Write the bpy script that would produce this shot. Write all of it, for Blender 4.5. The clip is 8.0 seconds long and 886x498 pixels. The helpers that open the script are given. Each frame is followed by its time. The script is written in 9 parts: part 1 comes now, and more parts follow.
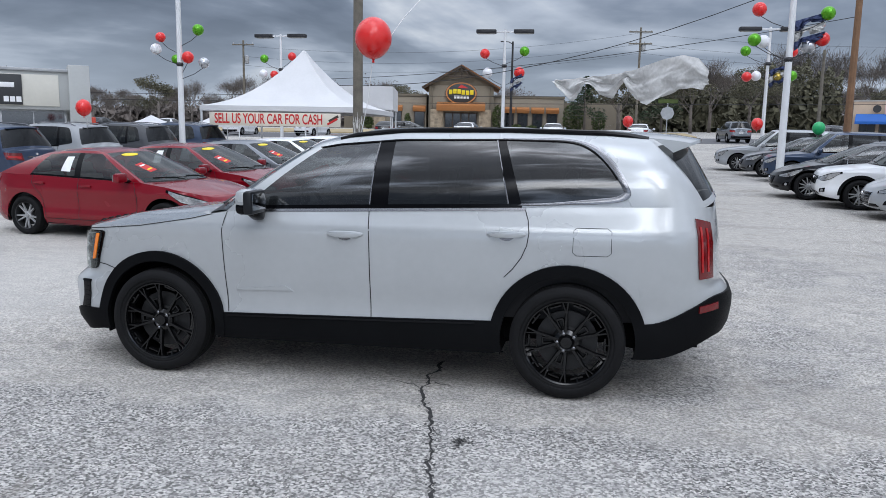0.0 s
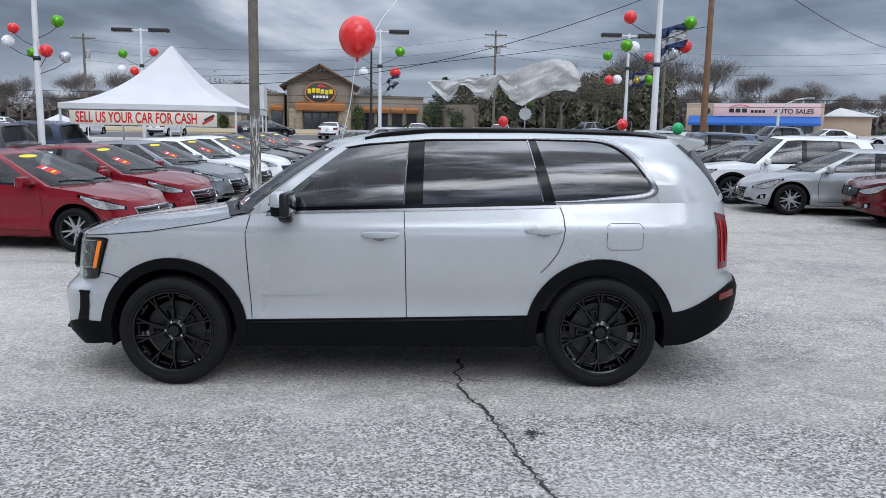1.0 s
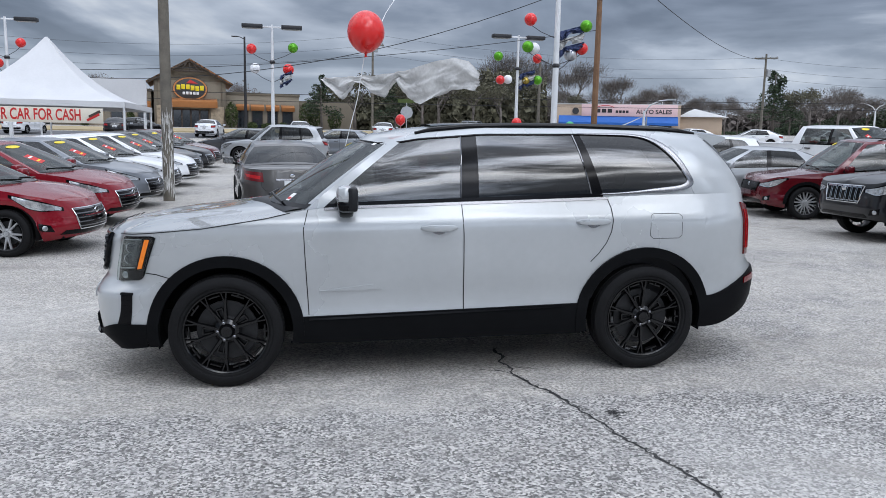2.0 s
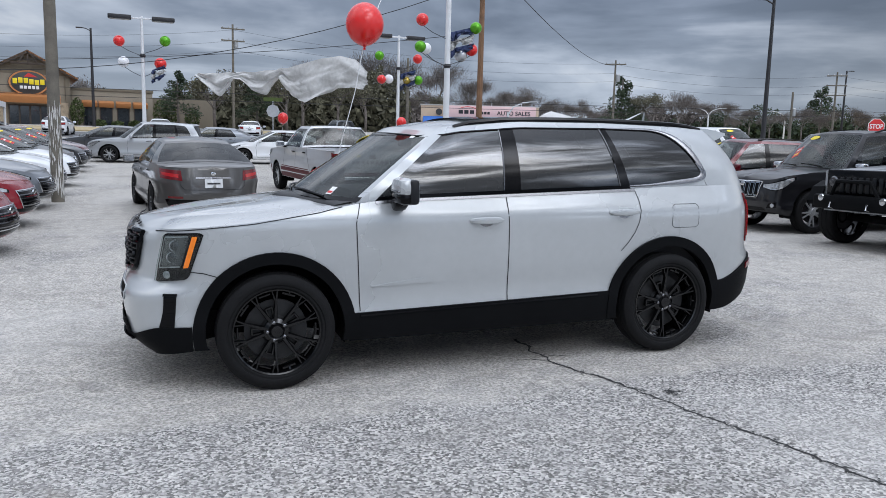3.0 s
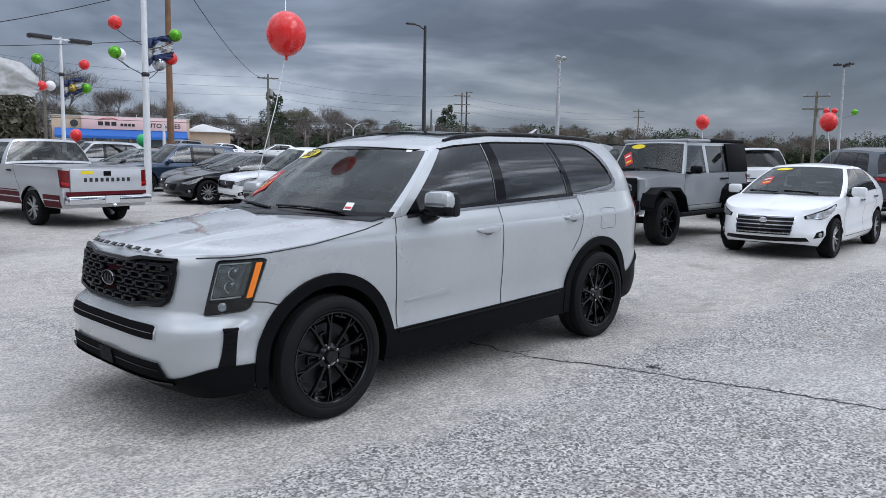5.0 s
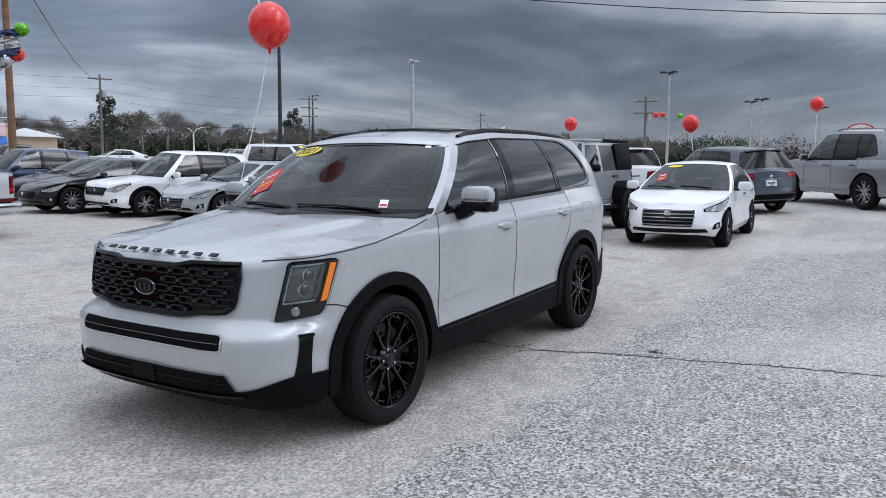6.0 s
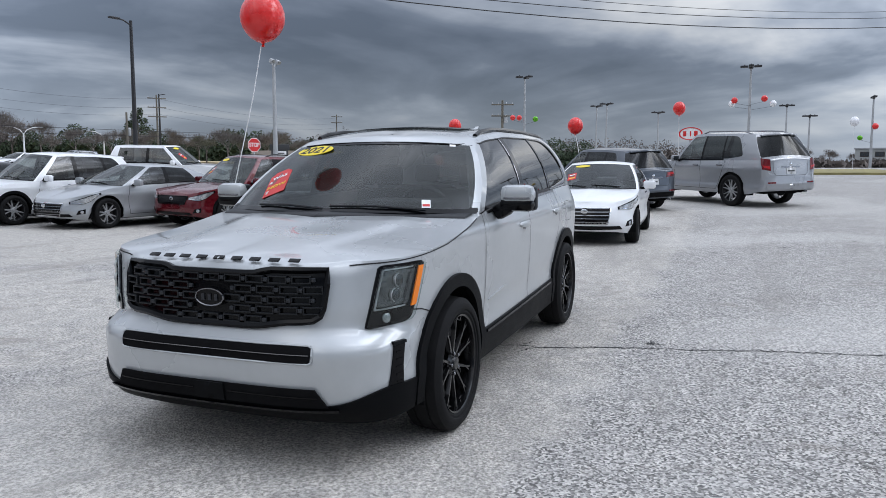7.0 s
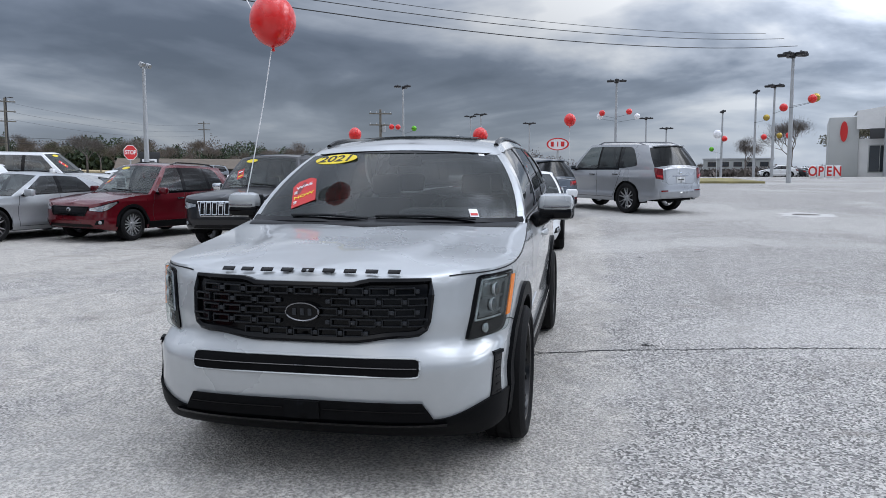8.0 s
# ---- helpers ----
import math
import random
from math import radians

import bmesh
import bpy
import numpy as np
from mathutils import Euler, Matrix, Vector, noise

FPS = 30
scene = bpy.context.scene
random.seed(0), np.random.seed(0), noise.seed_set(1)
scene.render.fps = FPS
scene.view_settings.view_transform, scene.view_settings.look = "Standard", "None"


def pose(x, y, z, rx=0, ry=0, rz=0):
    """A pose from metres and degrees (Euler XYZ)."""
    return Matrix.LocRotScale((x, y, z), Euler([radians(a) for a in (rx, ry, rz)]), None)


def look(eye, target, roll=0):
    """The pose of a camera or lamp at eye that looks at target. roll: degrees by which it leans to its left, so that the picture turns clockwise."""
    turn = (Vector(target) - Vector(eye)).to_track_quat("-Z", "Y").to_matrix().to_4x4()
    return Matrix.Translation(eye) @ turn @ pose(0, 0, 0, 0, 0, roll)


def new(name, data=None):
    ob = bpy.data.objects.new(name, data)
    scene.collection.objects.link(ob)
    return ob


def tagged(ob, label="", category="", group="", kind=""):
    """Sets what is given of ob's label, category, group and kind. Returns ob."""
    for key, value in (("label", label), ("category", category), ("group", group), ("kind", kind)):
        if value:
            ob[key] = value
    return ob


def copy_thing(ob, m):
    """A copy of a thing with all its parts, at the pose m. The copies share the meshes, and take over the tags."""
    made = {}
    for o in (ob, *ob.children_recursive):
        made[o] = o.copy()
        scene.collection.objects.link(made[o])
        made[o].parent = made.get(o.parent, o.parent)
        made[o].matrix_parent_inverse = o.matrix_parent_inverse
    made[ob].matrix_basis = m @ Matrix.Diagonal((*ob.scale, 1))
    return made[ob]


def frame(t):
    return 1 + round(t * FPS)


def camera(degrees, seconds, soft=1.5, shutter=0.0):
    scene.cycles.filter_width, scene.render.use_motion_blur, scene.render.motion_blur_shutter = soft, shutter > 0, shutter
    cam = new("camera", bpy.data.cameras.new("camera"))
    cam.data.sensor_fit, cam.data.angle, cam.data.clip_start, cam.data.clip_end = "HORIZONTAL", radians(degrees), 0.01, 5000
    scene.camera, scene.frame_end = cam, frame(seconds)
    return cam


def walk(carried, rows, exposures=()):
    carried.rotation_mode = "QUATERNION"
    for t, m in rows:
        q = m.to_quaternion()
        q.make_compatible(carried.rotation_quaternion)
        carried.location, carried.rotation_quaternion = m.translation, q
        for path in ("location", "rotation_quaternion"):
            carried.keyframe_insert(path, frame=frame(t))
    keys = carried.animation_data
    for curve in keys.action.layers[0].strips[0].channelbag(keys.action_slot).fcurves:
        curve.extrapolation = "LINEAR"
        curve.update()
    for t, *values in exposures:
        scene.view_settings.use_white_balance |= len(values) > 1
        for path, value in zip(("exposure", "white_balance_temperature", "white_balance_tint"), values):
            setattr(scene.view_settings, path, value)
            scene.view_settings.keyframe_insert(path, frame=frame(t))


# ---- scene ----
cam = camera(60.5, 8.0, soft=0.75)
PATH = [
    (0, (1.628, -5.767, 1.746), (1.223, -3.831, 1.446), 1.1),
    (0.5, (1.042, -5.932, 1.743), (0.833, -3.965, 1.447), 1.1),
    (1, (0.435, -5.964, 1.724), (0.409, -3.986, 1.431), 1.1),
    (1.5, (-0.213, -6.007, 1.709), (-0.069, -4.033, 1.421), 1.2),
    (1.7, (-0.455, -6.011, 1.695), (-0.249, -4.043, 1.407), 1.2),
    (2.8, (-1.826, -5.755, 1.607), (-1.220, -3.872, 1.322), 1.4),
    (3, (-2.069, -5.693, 1.591), (-1.397, -3.829, 1.311), 1.5),
    (3.5, (-2.662, -5.504, 1.577), (-1.784, -3.727, 1.31), 1.5),
    (4, (-3.201, -5.218, 1.537), (-2.117, -3.556, 1.283), 1.6),
    (4.5, (-3.723, -4.87, 1.525), (-2.45, -3.346, 1.288), 1.5),
    (4.7, (-3.928, -4.728, 1.54), (-2.585, -3.264, 1.308), 1.3),
    (5.8, (-4.81, -3.673, 1.494), (-3.165, -2.555, 1.281), 0.4),
    (6, (-4.929, -3.466, 1.469), (-3.241, -2.414, 1.258), 0.3),
    (6.5, (-5.184, -2.91, 1.465), (-3.401, -2.028, 1.257), 0.1),
    (7, (-5.38, -2.368, 1.448), (-3.521, -1.658, 1.243), -0.0),
    (7.5, (-5.516, -1.839, 1.446), (-3.601, -1.298, 1.252), -0.0),
    (8, (-5.67, -1.319, 1.449), (-3.715, -0.934, 1.267), 0.0),
]
walk(cam, [(t, look(eye, target, roll)) for t, eye, target, roll in PATH])

# ---- light ----
SUN_FROM = Vector((0.12, 0.06, 0.99)).normalized()
EXPOSURE = 0.01
scene.view_settings.exposure = EXPOSURE


def make_world():
    """Broken storm cloud over a dim blue sky, brighter towards the veiled sun."""
    world = bpy.data.worlds.new("overcast_sky")
    scene.world = world
    world.use_nodes = True
    nt = world.node_tree
    nt.nodes.clear()
    n, ln = nt.nodes.new, nt.links.new

    def math_node(op, a, b=None, clamp=False):
        m = n("ShaderNodeMath")
        m.operation, m.use_clamp = op, clamp
        for i, v in enumerate((a, b)):
            if v is None:
                continue
            if isinstance(v, (int, float)):
                m.inputs[i].default_value = v
            else:
                ln(v, m.inputs[i])
        return m.outputs[0]

    co = n("ShaderNodeTexCoord")
    sep = n("ShaderNodeSeparateXYZ")
    ln(co.outputs["Generated"], sep.inputs[0])
    up = math_node("ADD", math_node("MAXIMUM", sep.outputs[2], 0.0), 0.16)
    flat = n("ShaderNodeCombineXYZ")
    ln(math_node("DIVIDE", sep.outputs[0], up), flat.inputs[0])
    ln(math_node("DIVIDE", sep.outputs[1], up), flat.inputs[1])
    big = n("ShaderNodeTexNoise")
    big.inputs["Scale"].default_value, big.inputs["Detail"].default_value = 0.62, 6
    big.inputs["Roughness"].default_value, big.inputs["Distortion"].default_value = 0.50, 0.9
    ln(flat.outputs[0], big.inputs["Vector"])
    streak = n("ShaderNodeTexNoise")
    streak.inputs["Scale"].default_value, streak.inputs["Detail"].default_value = 2.2, 5
    streak.inputs["Roughness"].default_value = 0.5
    ln(flat.outputs[0], streak.inputs["Vector"])
    cover = math_node("ADD", math_node("MULTIPLY", big.outputs[0], 0.78), math_node("MULTIPLY", streak.outputs[0], 0.22))
    ramp = n("ShaderNodeValToRGB")
    ramp.color_ramp.elements[0].position, ramp.color_ramp.elements[0].color = 0.40, (0.080, 0.100, 0.138, 1)
    ramp.color_ramp.elements[1].position, ramp.color_ramp.elements[1].color = 0.66, (0.50, 0.525, 0.56, 1)
    for at, c in ((0.48, (0.128, 0.155, 0.206, 1)), (0.56, (0.262, 0.298, 0.362, 1))):
        ramp.color_ramp.elements.new(at).color = c
    ln(cover, ramp.inputs[0])
    # paler towards the horizon
    low = n("ShaderNodeMapRange")
    low.interpolation_type = "SMOOTHSTEP"
    low.inputs["From Min"].default_value, low.inputs["From Max"].default_value = 0.0, 0.16
    low.inputs["To Min"].default_value, low.inputs["To Max"].default_value = 0.62, 0.0
    ln(sep.outputs[2], low.inputs["Value"])
    haze = n("ShaderNodeMix")
    haze.data_type = "RGBA"
    haze.inputs["B"].default_value = (0.30, 0.352, 0.435, 1)
    ln(low.outputs[0], haze.inputs["Factor"])
    ln(ramp.outputs[0], haze.inputs["A"])
    # glow round the veiled sun
    dot = n("ShaderNodeVectorMath")
    dot.operation = "DOT_PRODUCT"
    dot.inputs[1].default_value = SUN_FROM
    ln(co.outputs["Generated"], dot.inputs[0])
    veil = n("ShaderNodeMapRange")
    veil.interpolation_type = "SMOOTHSTEP"
    veil.inputs["From Min"].default_value, veil.inputs["From Max"].default_value = 0.08, 0.98
    ln(dot.outputs["Value"], veil.inputs["Value"])
    core = n("ShaderNodeMapRange")
    core.interpolation_type = "SMOOTHSTEP"
    core.inputs["From Min"].default_value, core.inputs["From Max"].default_value = 0.60, 1.0
    ln(dot.outputs["Value"], core.inputs["Value"])
    gain = math_node("ADD", math_node("ADD", math_node("MULTIPLY", veil.outputs[0], 3.1), math_node("MULTIPLY", core.outputs[0], 2.8)), 1.0)
    lit = n("ShaderNodeVectorMath")
    lit.operation = "SCALE"
    # warmer where the veiled sun lights the cloud, and one darker mass over the far end of the lot
    warm = n("ShaderNodeMix")
    warm.data_type, warm.blend_type = "RGBA", "MULTIPLY"
    warm.inputs["B"].default_value = (1.085, 1.0, 0.915, 1)
    ln(veil.outputs[0], warm.inputs["Factor"])
    ln(haze.outputs["Result"], warm.inputs["A"])
    far = n("ShaderNodeVectorMath")
    far.operation = "DOT_PRODUCT"
    far.inputs[1].default_value = (0.934, 0.358, 0.0)
    ln(co.outputs["Generated"], far.inputs[0])
    mass = n("ShaderNodeMapRange")
    mass.interpolation_type = "SMOOTHSTEP"
    for key, val in (("From Min", 0.80), ("From Max", 0.99), ("To Min", 1.38), ("To Max", 0.74)):
        mass.inputs[key].default_value = val
    ln(far.outputs["Value"], mass.inputs["Value"])
    # bright breaks in the cloud on the sunward side
    side = n("ShaderNodeMapRange")
    side.interpolation_type = "SMOOTHSTEP"
    side.inputs["From Min"].default_value, side.inputs["From Max"].default_value = 0.42, 0.98
    toward = n("ShaderNodeVectorMath")
    toward.operation = "DOT_PRODUCT"
    toward.inputs[1].default_value = (0.22, -0.87, 0.44)
    ln(co.outputs["Generated"], toward.inputs[0])
    ln(toward.outputs["Value"], side.inputs["Value"])
    gap = n("ShaderNodeMapRange")
    gap.interpolation_type = "SMOOTHSTEP"
    gap.inputs["From Min"].default_value, gap.inputs["From Max"].default_value = 0.46, 0.60
    gap.inputs["To Min"].default_value, gap.inputs["To Max"].default_value = -0.55, 3.8
    puff = n("ShaderNodeTexNoise")
    puff.inputs["Scale"].default_value, puff.inputs["Detail"].default_value = 3.6, 8
    puff.inputs["Roughness"].default_value, puff.inputs["Distortion"].default_value = 0.58, 0.35
    ln(co.outputs["Generated"], puff.inputs["Vector"])
    ln(math_node("ADD", math_node("MULTIPLY", cover, 0.35), math_node("MULTIPLY", puff.outputs[0], 0.65)), gap.inputs["Value"])
    gain = math_node("MULTIPLY", gain, math_node("ADD", 1.0, math_node("MULTIPLY", side.outputs[0], gap.outputs[0])))
    ln(warm.outputs["Result"], lit.inputs[0])
    ln(math_node("MULTIPLY", gain, mass.outputs[0]), lit.inputs["Scale"])
    sky = n("ShaderNodeTexSky")
    sky.sky_type, sky.sun_disc = "NISHITA", False
    sky.sun_elevation = math.asin(SUN_FROM.z)
    sky.sun_rotation = math.atan2(SUN_FROM.x, SUN_FROM.y)
    clouds, clear, both = n("ShaderNodeBackground"), n("ShaderNodeBackground"), n("ShaderNodeAddShader")
    ln(lit.outputs[0], clouds.inputs[0])
    ln(sky.outputs[0], clear.inputs[0])
    clouds.inputs[1].default_value, clear.inputs[1].default_value = 1.0, 0.008
    ln(clouds.outputs[0], both.inputs[0])
    ln(clear.outputs[0], both.inputs[1])
    ln(both.outputs[0], n("ShaderNodeOutputWorld").inputs[0])


make_world()
sun_data = bpy.data.lights.new("sun", "SUN")
sun_data.energy, sun_data.angle, sun_data.color = 0.50, radians(150), (1.0, 0.965, 0.92)
sun = new("sun", sun_data)
sun.matrix_world = look(SUN_FROM * 60, (0, 0, 0))


# ---- materials ----
def mat(name, color, rough=0.5, metal=0.0, coat=0.0, vary=0.0, scale=8.0, bump=0.0, bump_scale=60.0, spec=0.5, flake=0.0, island=False):
    """A procedural surface: base colour with slow and fine variation, relief and clear coat."""
    m = bpy.data.materials.new(name)
    m.use_nodes = True
    nt = m.node_tree
    b = nt.nodes["Principled BSDF"]
    n, ln = nt.nodes.new, nt.links.new
    b.inputs["Base Color"].default_value = (*color, 1)
    b.inputs["Roughness"].default_value, b.inputs["Metallic"].default_value = rough, metal
    b.inputs["Coat Weight"].default_value, b.inputs["Coat Roughness"].default_value = coat, 0.04
    b.inputs["Specular IOR Level"].default_value = spec
    co = n("ShaderNodeTexCoord")
    if vary:
        big, fine = n("ShaderNodeTexNoise"), n("ShaderNodeTexNoise")
        big.inputs["Scale"].default_value, big.inputs["Detail"].default_value = scale, 5
        fine.inputs["Scale"].default_value, fine.inputs["Detail"].default_value = scale * 11, 4
        ln(co.outputs["Object"], big.inputs["Vector"])
        ln(co.outputs["Object"], fine.inputs["Vector"])
        add = n("ShaderNodeMath")
        add.operation = "MULTIPLY_ADD"
        ln(fine.outputs[0], add.inputs[0])
        add.inputs[1].default_value = 0.5
        ln(big.outputs[0], add.inputs[2])
        rng = n("ShaderNodeMapRange")
        rng.inputs["From Min"].default_value, rng.inputs["From Max"].default_value = 0.45, 1.05
        rng.inputs["To Min"].default_value, rng.inputs["To Max"].default_value = 1 - vary, 1 + vary
        ln(add.outputs[0], rng.inputs["Value"])
        mul = n("ShaderNodeVectorMath")
        mul.operation = "SCALE"
        mul.inputs[0].default_value = color
        ln(rng.outputs[0], mul.inputs["Scale"])
        last = mul.outputs[0]
        if island:
            geo = n("ShaderNodeNewGeometry")
            r2 = n("ShaderNodeMapRange")
            r2.inputs["To Min"].default_value, r2.inputs["To Max"].default_value = 0.6, 1.4
            ln(geo.outputs["Random Per Island"], r2.inputs["Value"])
            mul2 = n("ShaderNodeVectorMath")
            mul2.operation = "SCALE"
            ln(last, mul2.inputs[0])
            ln(r2.outputs[0], mul2.inputs["Scale"])
            last = mul2.outputs[0]
        ln(last, b.inputs["Base Color"])
        rr = n("ShaderNodeMapRange")
        rr.inputs["To Min"].default_value, rr.inputs["To Max"].default_value = rough * 0.85, min(1, rough * 1.15)
        ln(big.outputs[0], rr.inputs["Value"])
        ln(rr.outputs[0], b.inputs["Roughness"])
    if flake or bump:
        tex = n("ShaderNodeTexNoise")
        tex.inputs["Scale"].default_value, tex.inputs["Detail"].default_value = (900 if flake else bump_scale), 3
        ln(co.outputs["Object"], tex.inputs["Vector"])
        bm_ = n("ShaderNodeBump")
        bm_.inputs["Strength"].default_value = flake or bump
        bm_.inputs["Distance"].default_value = 0.0004 if flake else 0.01
        ln(tex.outputs[0], bm_.inputs["Height"])
        ln(bm_.outputs[0], b.inputs["Normal"])
    return m


def glass_mat(name, tint, clear, rough=0.02, ior=1.57):
    """Tinted car glass: part clear, part dark body tint, under one glossy face."""
    m = bpy.data.materials.new(name)
    m.use_nodes = True
    nt = m.node_tree
    nt.nodes.clear()
    n, ln = nt.nodes.new, nt.links.new
    dark, clr, gls = n("ShaderNodeBsdfDiffuse"), n("ShaderNodeBsdfTransparent"), n("ShaderNodeBsdfGlossy")
    dark.inputs[0].default_value = (*tint, 1)
    clr.inputs[0].default_value = (0.80, 0.86, 0.84, 1)
    gls.inputs["Roughness"].default_value = rough
    body, top, rim = n("ShaderNodeMixShader"), n("ShaderNodeMixShader"), n("ShaderNodeLayerWeight")
    rim.inputs["Blend"].default_value = 0.5
    head_on = ((ior - 1) / (ior + 1)) ** 2
    steep, fres = n("ShaderNodeMath"), n("ShaderNodeMath")
    steep.operation, fres.operation = "POWER", "MULTIPLY_ADD"
    steep.inputs[1].default_value = 5.0
    ln(rim.outputs["Facing"], steep.inputs[0])
    ln(steep.outputs[0], fres.inputs[0])
    fres.inputs[1].default_value, fres.inputs[2].default_value = 1 - head_on, head_on
    body.inputs[0].default_value = clear
    ln(dark.outputs[0], body.inputs[1])
    ln(clr.outputs[0], body.inputs[2])
    ln(fres.outputs[0], top.inputs[0])
    ln(body.outputs[0], top.inputs[1])
    ln(gls.outputs[0], top.inputs[2])
    ln(top.outputs[0], n("ShaderNodeOutputMaterial").inputs[0])
    return m


def paint(name, color, metal=0.35, rough=0.30, coat=0.75):
    return mat(name, color, rough, metal, coat=coat, vary=0.05, scale=1.5, flake=0.03 if metal else 0.0, spec=0.2)


M_HERO = paint("silver_grey_metallic_paint", (0.437, 0.453, 0.459), 0.28, 0.28, 1.0)
M_GUNMETAL = paint("gunmetal_paint", (0.36, 0.375, 0.39), 0.35)
M_RED = paint("candy_red_paint", (0.205, 0.002, 0.010), 0.15, 0.26, 0.7)
M_MAROON = paint("deep_red_paint", (0.105, 0.004, 0.009), 0.2, 0.25, 1.0)
M_WHITE = paint("white_paint", (0.80, 0.81, 0.82), 0.0)
M_SILVER = paint("silver_paint", (0.37, 0.385, 0.40), 0.3)
M_STEEL = paint("steel_grey_paint", (0.30, 0.31, 0.325), 0.35, 0.28, 1.0)
M_SILVERLT = paint("light_silver_paint", (0.52, 0.53, 0.545), 0.25)
M_GREY = paint("grey_paint", (0.20, 0.215, 0.235), 0.5)
M_DKGREY = paint("dark_grey_paint", (0.075, 0.078, 0.085), 0.4)
M_TAUPE = paint("warm_dark_grey_paint", (0.072, 0.069, 0.066), 0.30)
M_BLACK = paint("black_paint", (0.008, 0.008, 0.010), 0.1)
M_MAROONTRIM = mat("maroon_lower_paint", (0.085, 0.006, 0.011), 0.45, spec=0.15, vary=0.10, scale=3)
M_NAVY = paint("navy_paint", (0.035, 0.055, 0.10), 0.4)
M_BLUEGREY = paint("blue_grey_paint", (0.075, 0.087, 0.105), 0.4)
M_CLAD = mat("black_textured_plastic", (0.0060, 0.0063, 0.0070), 0.46, vary=0.12, scale=6, bump=0.1, bump_scale=420, spec=0.04)
M_GLOSSBLK = mat("gloss_black_plastic", (0.0025, 0.0025, 0.0032), 0.13, spec=0.16, coat=0.05, vary=0.1, scale=9)
M_RUBBER = mat("tyre_rubber", (0.011, 0.011, 0.0115), 0.70, spec=0.10, vary=0.25, scale=9, bump=0.2, bump_scale=120)
M_BLKRIM = mat("gloss_black_alloy", (0.003, 0.003, 0.0034), 0.16, 0.0, spec=0.45, coat=0.0, vary=0.15, scale=14)
M_ALLOY = mat("silver_alloy", (0.40, 0.405, 0.41), 0.3, 0.5, vary=0.12, scale=12)
M_DKALLOY = mat("dark_alloy_pocket", (0.05, 0.05, 0.052), 0.4, 0.6, vary=0.15, scale=12)
M_CHROME = mat("chrome", (0.72, 0.73, 0.75), 0.12, 1.0, vary=0.04, scale=9)
M_SATIN = mat("satin_dark_chrome", (0.22, 0.22, 0.23), 0.25, 1.0, vary=0.06, scale=9)
M_WELL = mat("wheel_well_liner", (0.006, 0.006, 0.0065), 0.95, spec=0.08, vary=0.3, scale=12)
M_SEAM = mat("panel_gap_shadow_rubber", (0.012, 0.012, 0.013), 0.8)
M_CABIN = mat("black_cabin_trim", (0.018, 0.018, 0.020), 0.75, vary=0.2, scale=9)
M_SEAT = mat("dark_seat_leather", (0.040, 0.038, 0.037), 0.6, vary=0.2, scale=14, bump=0.1, bump_scale=200)
M_BEIGE = mat("light_seat_cloth", (0.30, 0.28, 0.25), 0.85, vary=0.15, scale=14)
M_TINT = glass_mat("privacy_tinted_glass", (0.010, 0.011, 0.012), 0.10, 0.012, 1.85)
M_FRONTGLASS = glass_mat("lightly_tinted_side_glass", (0.012, 0.013, 0.014), 0.30, 0.012, 2.0)
M_WINDSHIELD = glass_mat("windshield_glass", (0.016, 0.022, 0.020), 0.58, 0.012, 1.55)
M_DARKGLASS = glass_mat("dark_rear_glass", (0.008, 0.009, 0.010), 0.14, 0.02, 1.52)
M_CARGLASS = glass_mat("clear_side_glass", (0.010, 0.011, 0.012), 0.50, 0.02, 1.75)
M_LAMP = glass_mat("clear_lamp_lens", (0.01, 0.0105, 0.011), 0.93, 0.02, 1.6)
M_REFLECTOR = mat("lamp_reflector", (0.62, 0.64, 0.66), 0.18, 0.9, vary=0.2, scale=30)
M_AMBER = mat("amber_marker_lens", (0.88, 0.21, 0.006), 0.2, coat=0.6, vary=0.12, scale=40)
M_TAIL = mat("red_tail_lens", (0.13, 0.002, 0.004), 0.16, coat=0.4, vary=0.2, scale=30)
M_TAILBRIGHT = mat("red_lens_strip", (0.42, 0.008, 0.010), 0.2, coat=0.4, vary=0.2, scale=30)
M_PLATE = mat("number_plate_white", (0.55, 0.56, 0.56), 0.4, vary=0.06, scale=12)
M_INK = mat("dark_print", (0.02, 0.02, 0.024), 0.6)
M_REDPRINT = mat("red_print", (0.55, 0.018, 0.016), 0.5, vary=0.08, scale=9)
M_YELLOW = mat("yellow_sticker", (0.80, 0.62, 0.012), 0.45, vary=0.05, scale=9)
M_STICKWHITE = mat("white_sticker", (0.80, 0.80, 0.80), 0.5, vary=0.05, scale=9)
M_SATINBLK = mat("satin_black_plastic", (0.0075, 0.0085, 0.0105), 0.4, spec=0.3, vary=0.1, scale=9)
M_LAMPGREY = mat("lamp_inner_grey", (0.09, 0.093, 0.10), 0.2, 0.7, coat=0.8, vary=0.3, scale=25)
M_MIRROR = mat("door_mirror_glass", (0.20, 0.215, 0.23), 0.05, 1.0)
M_GRILLEKNOT = mat("dark_grey_grille_plastic", (0.022, 0.024, 0.028), 0.4, spec=0.3, vary=0.1, scale=9)
M_BRAKE = mat("brake_disc_steel", (0.026, 0.026, 0.027), 0.45, 0.6, vary=0.2, scale=20)


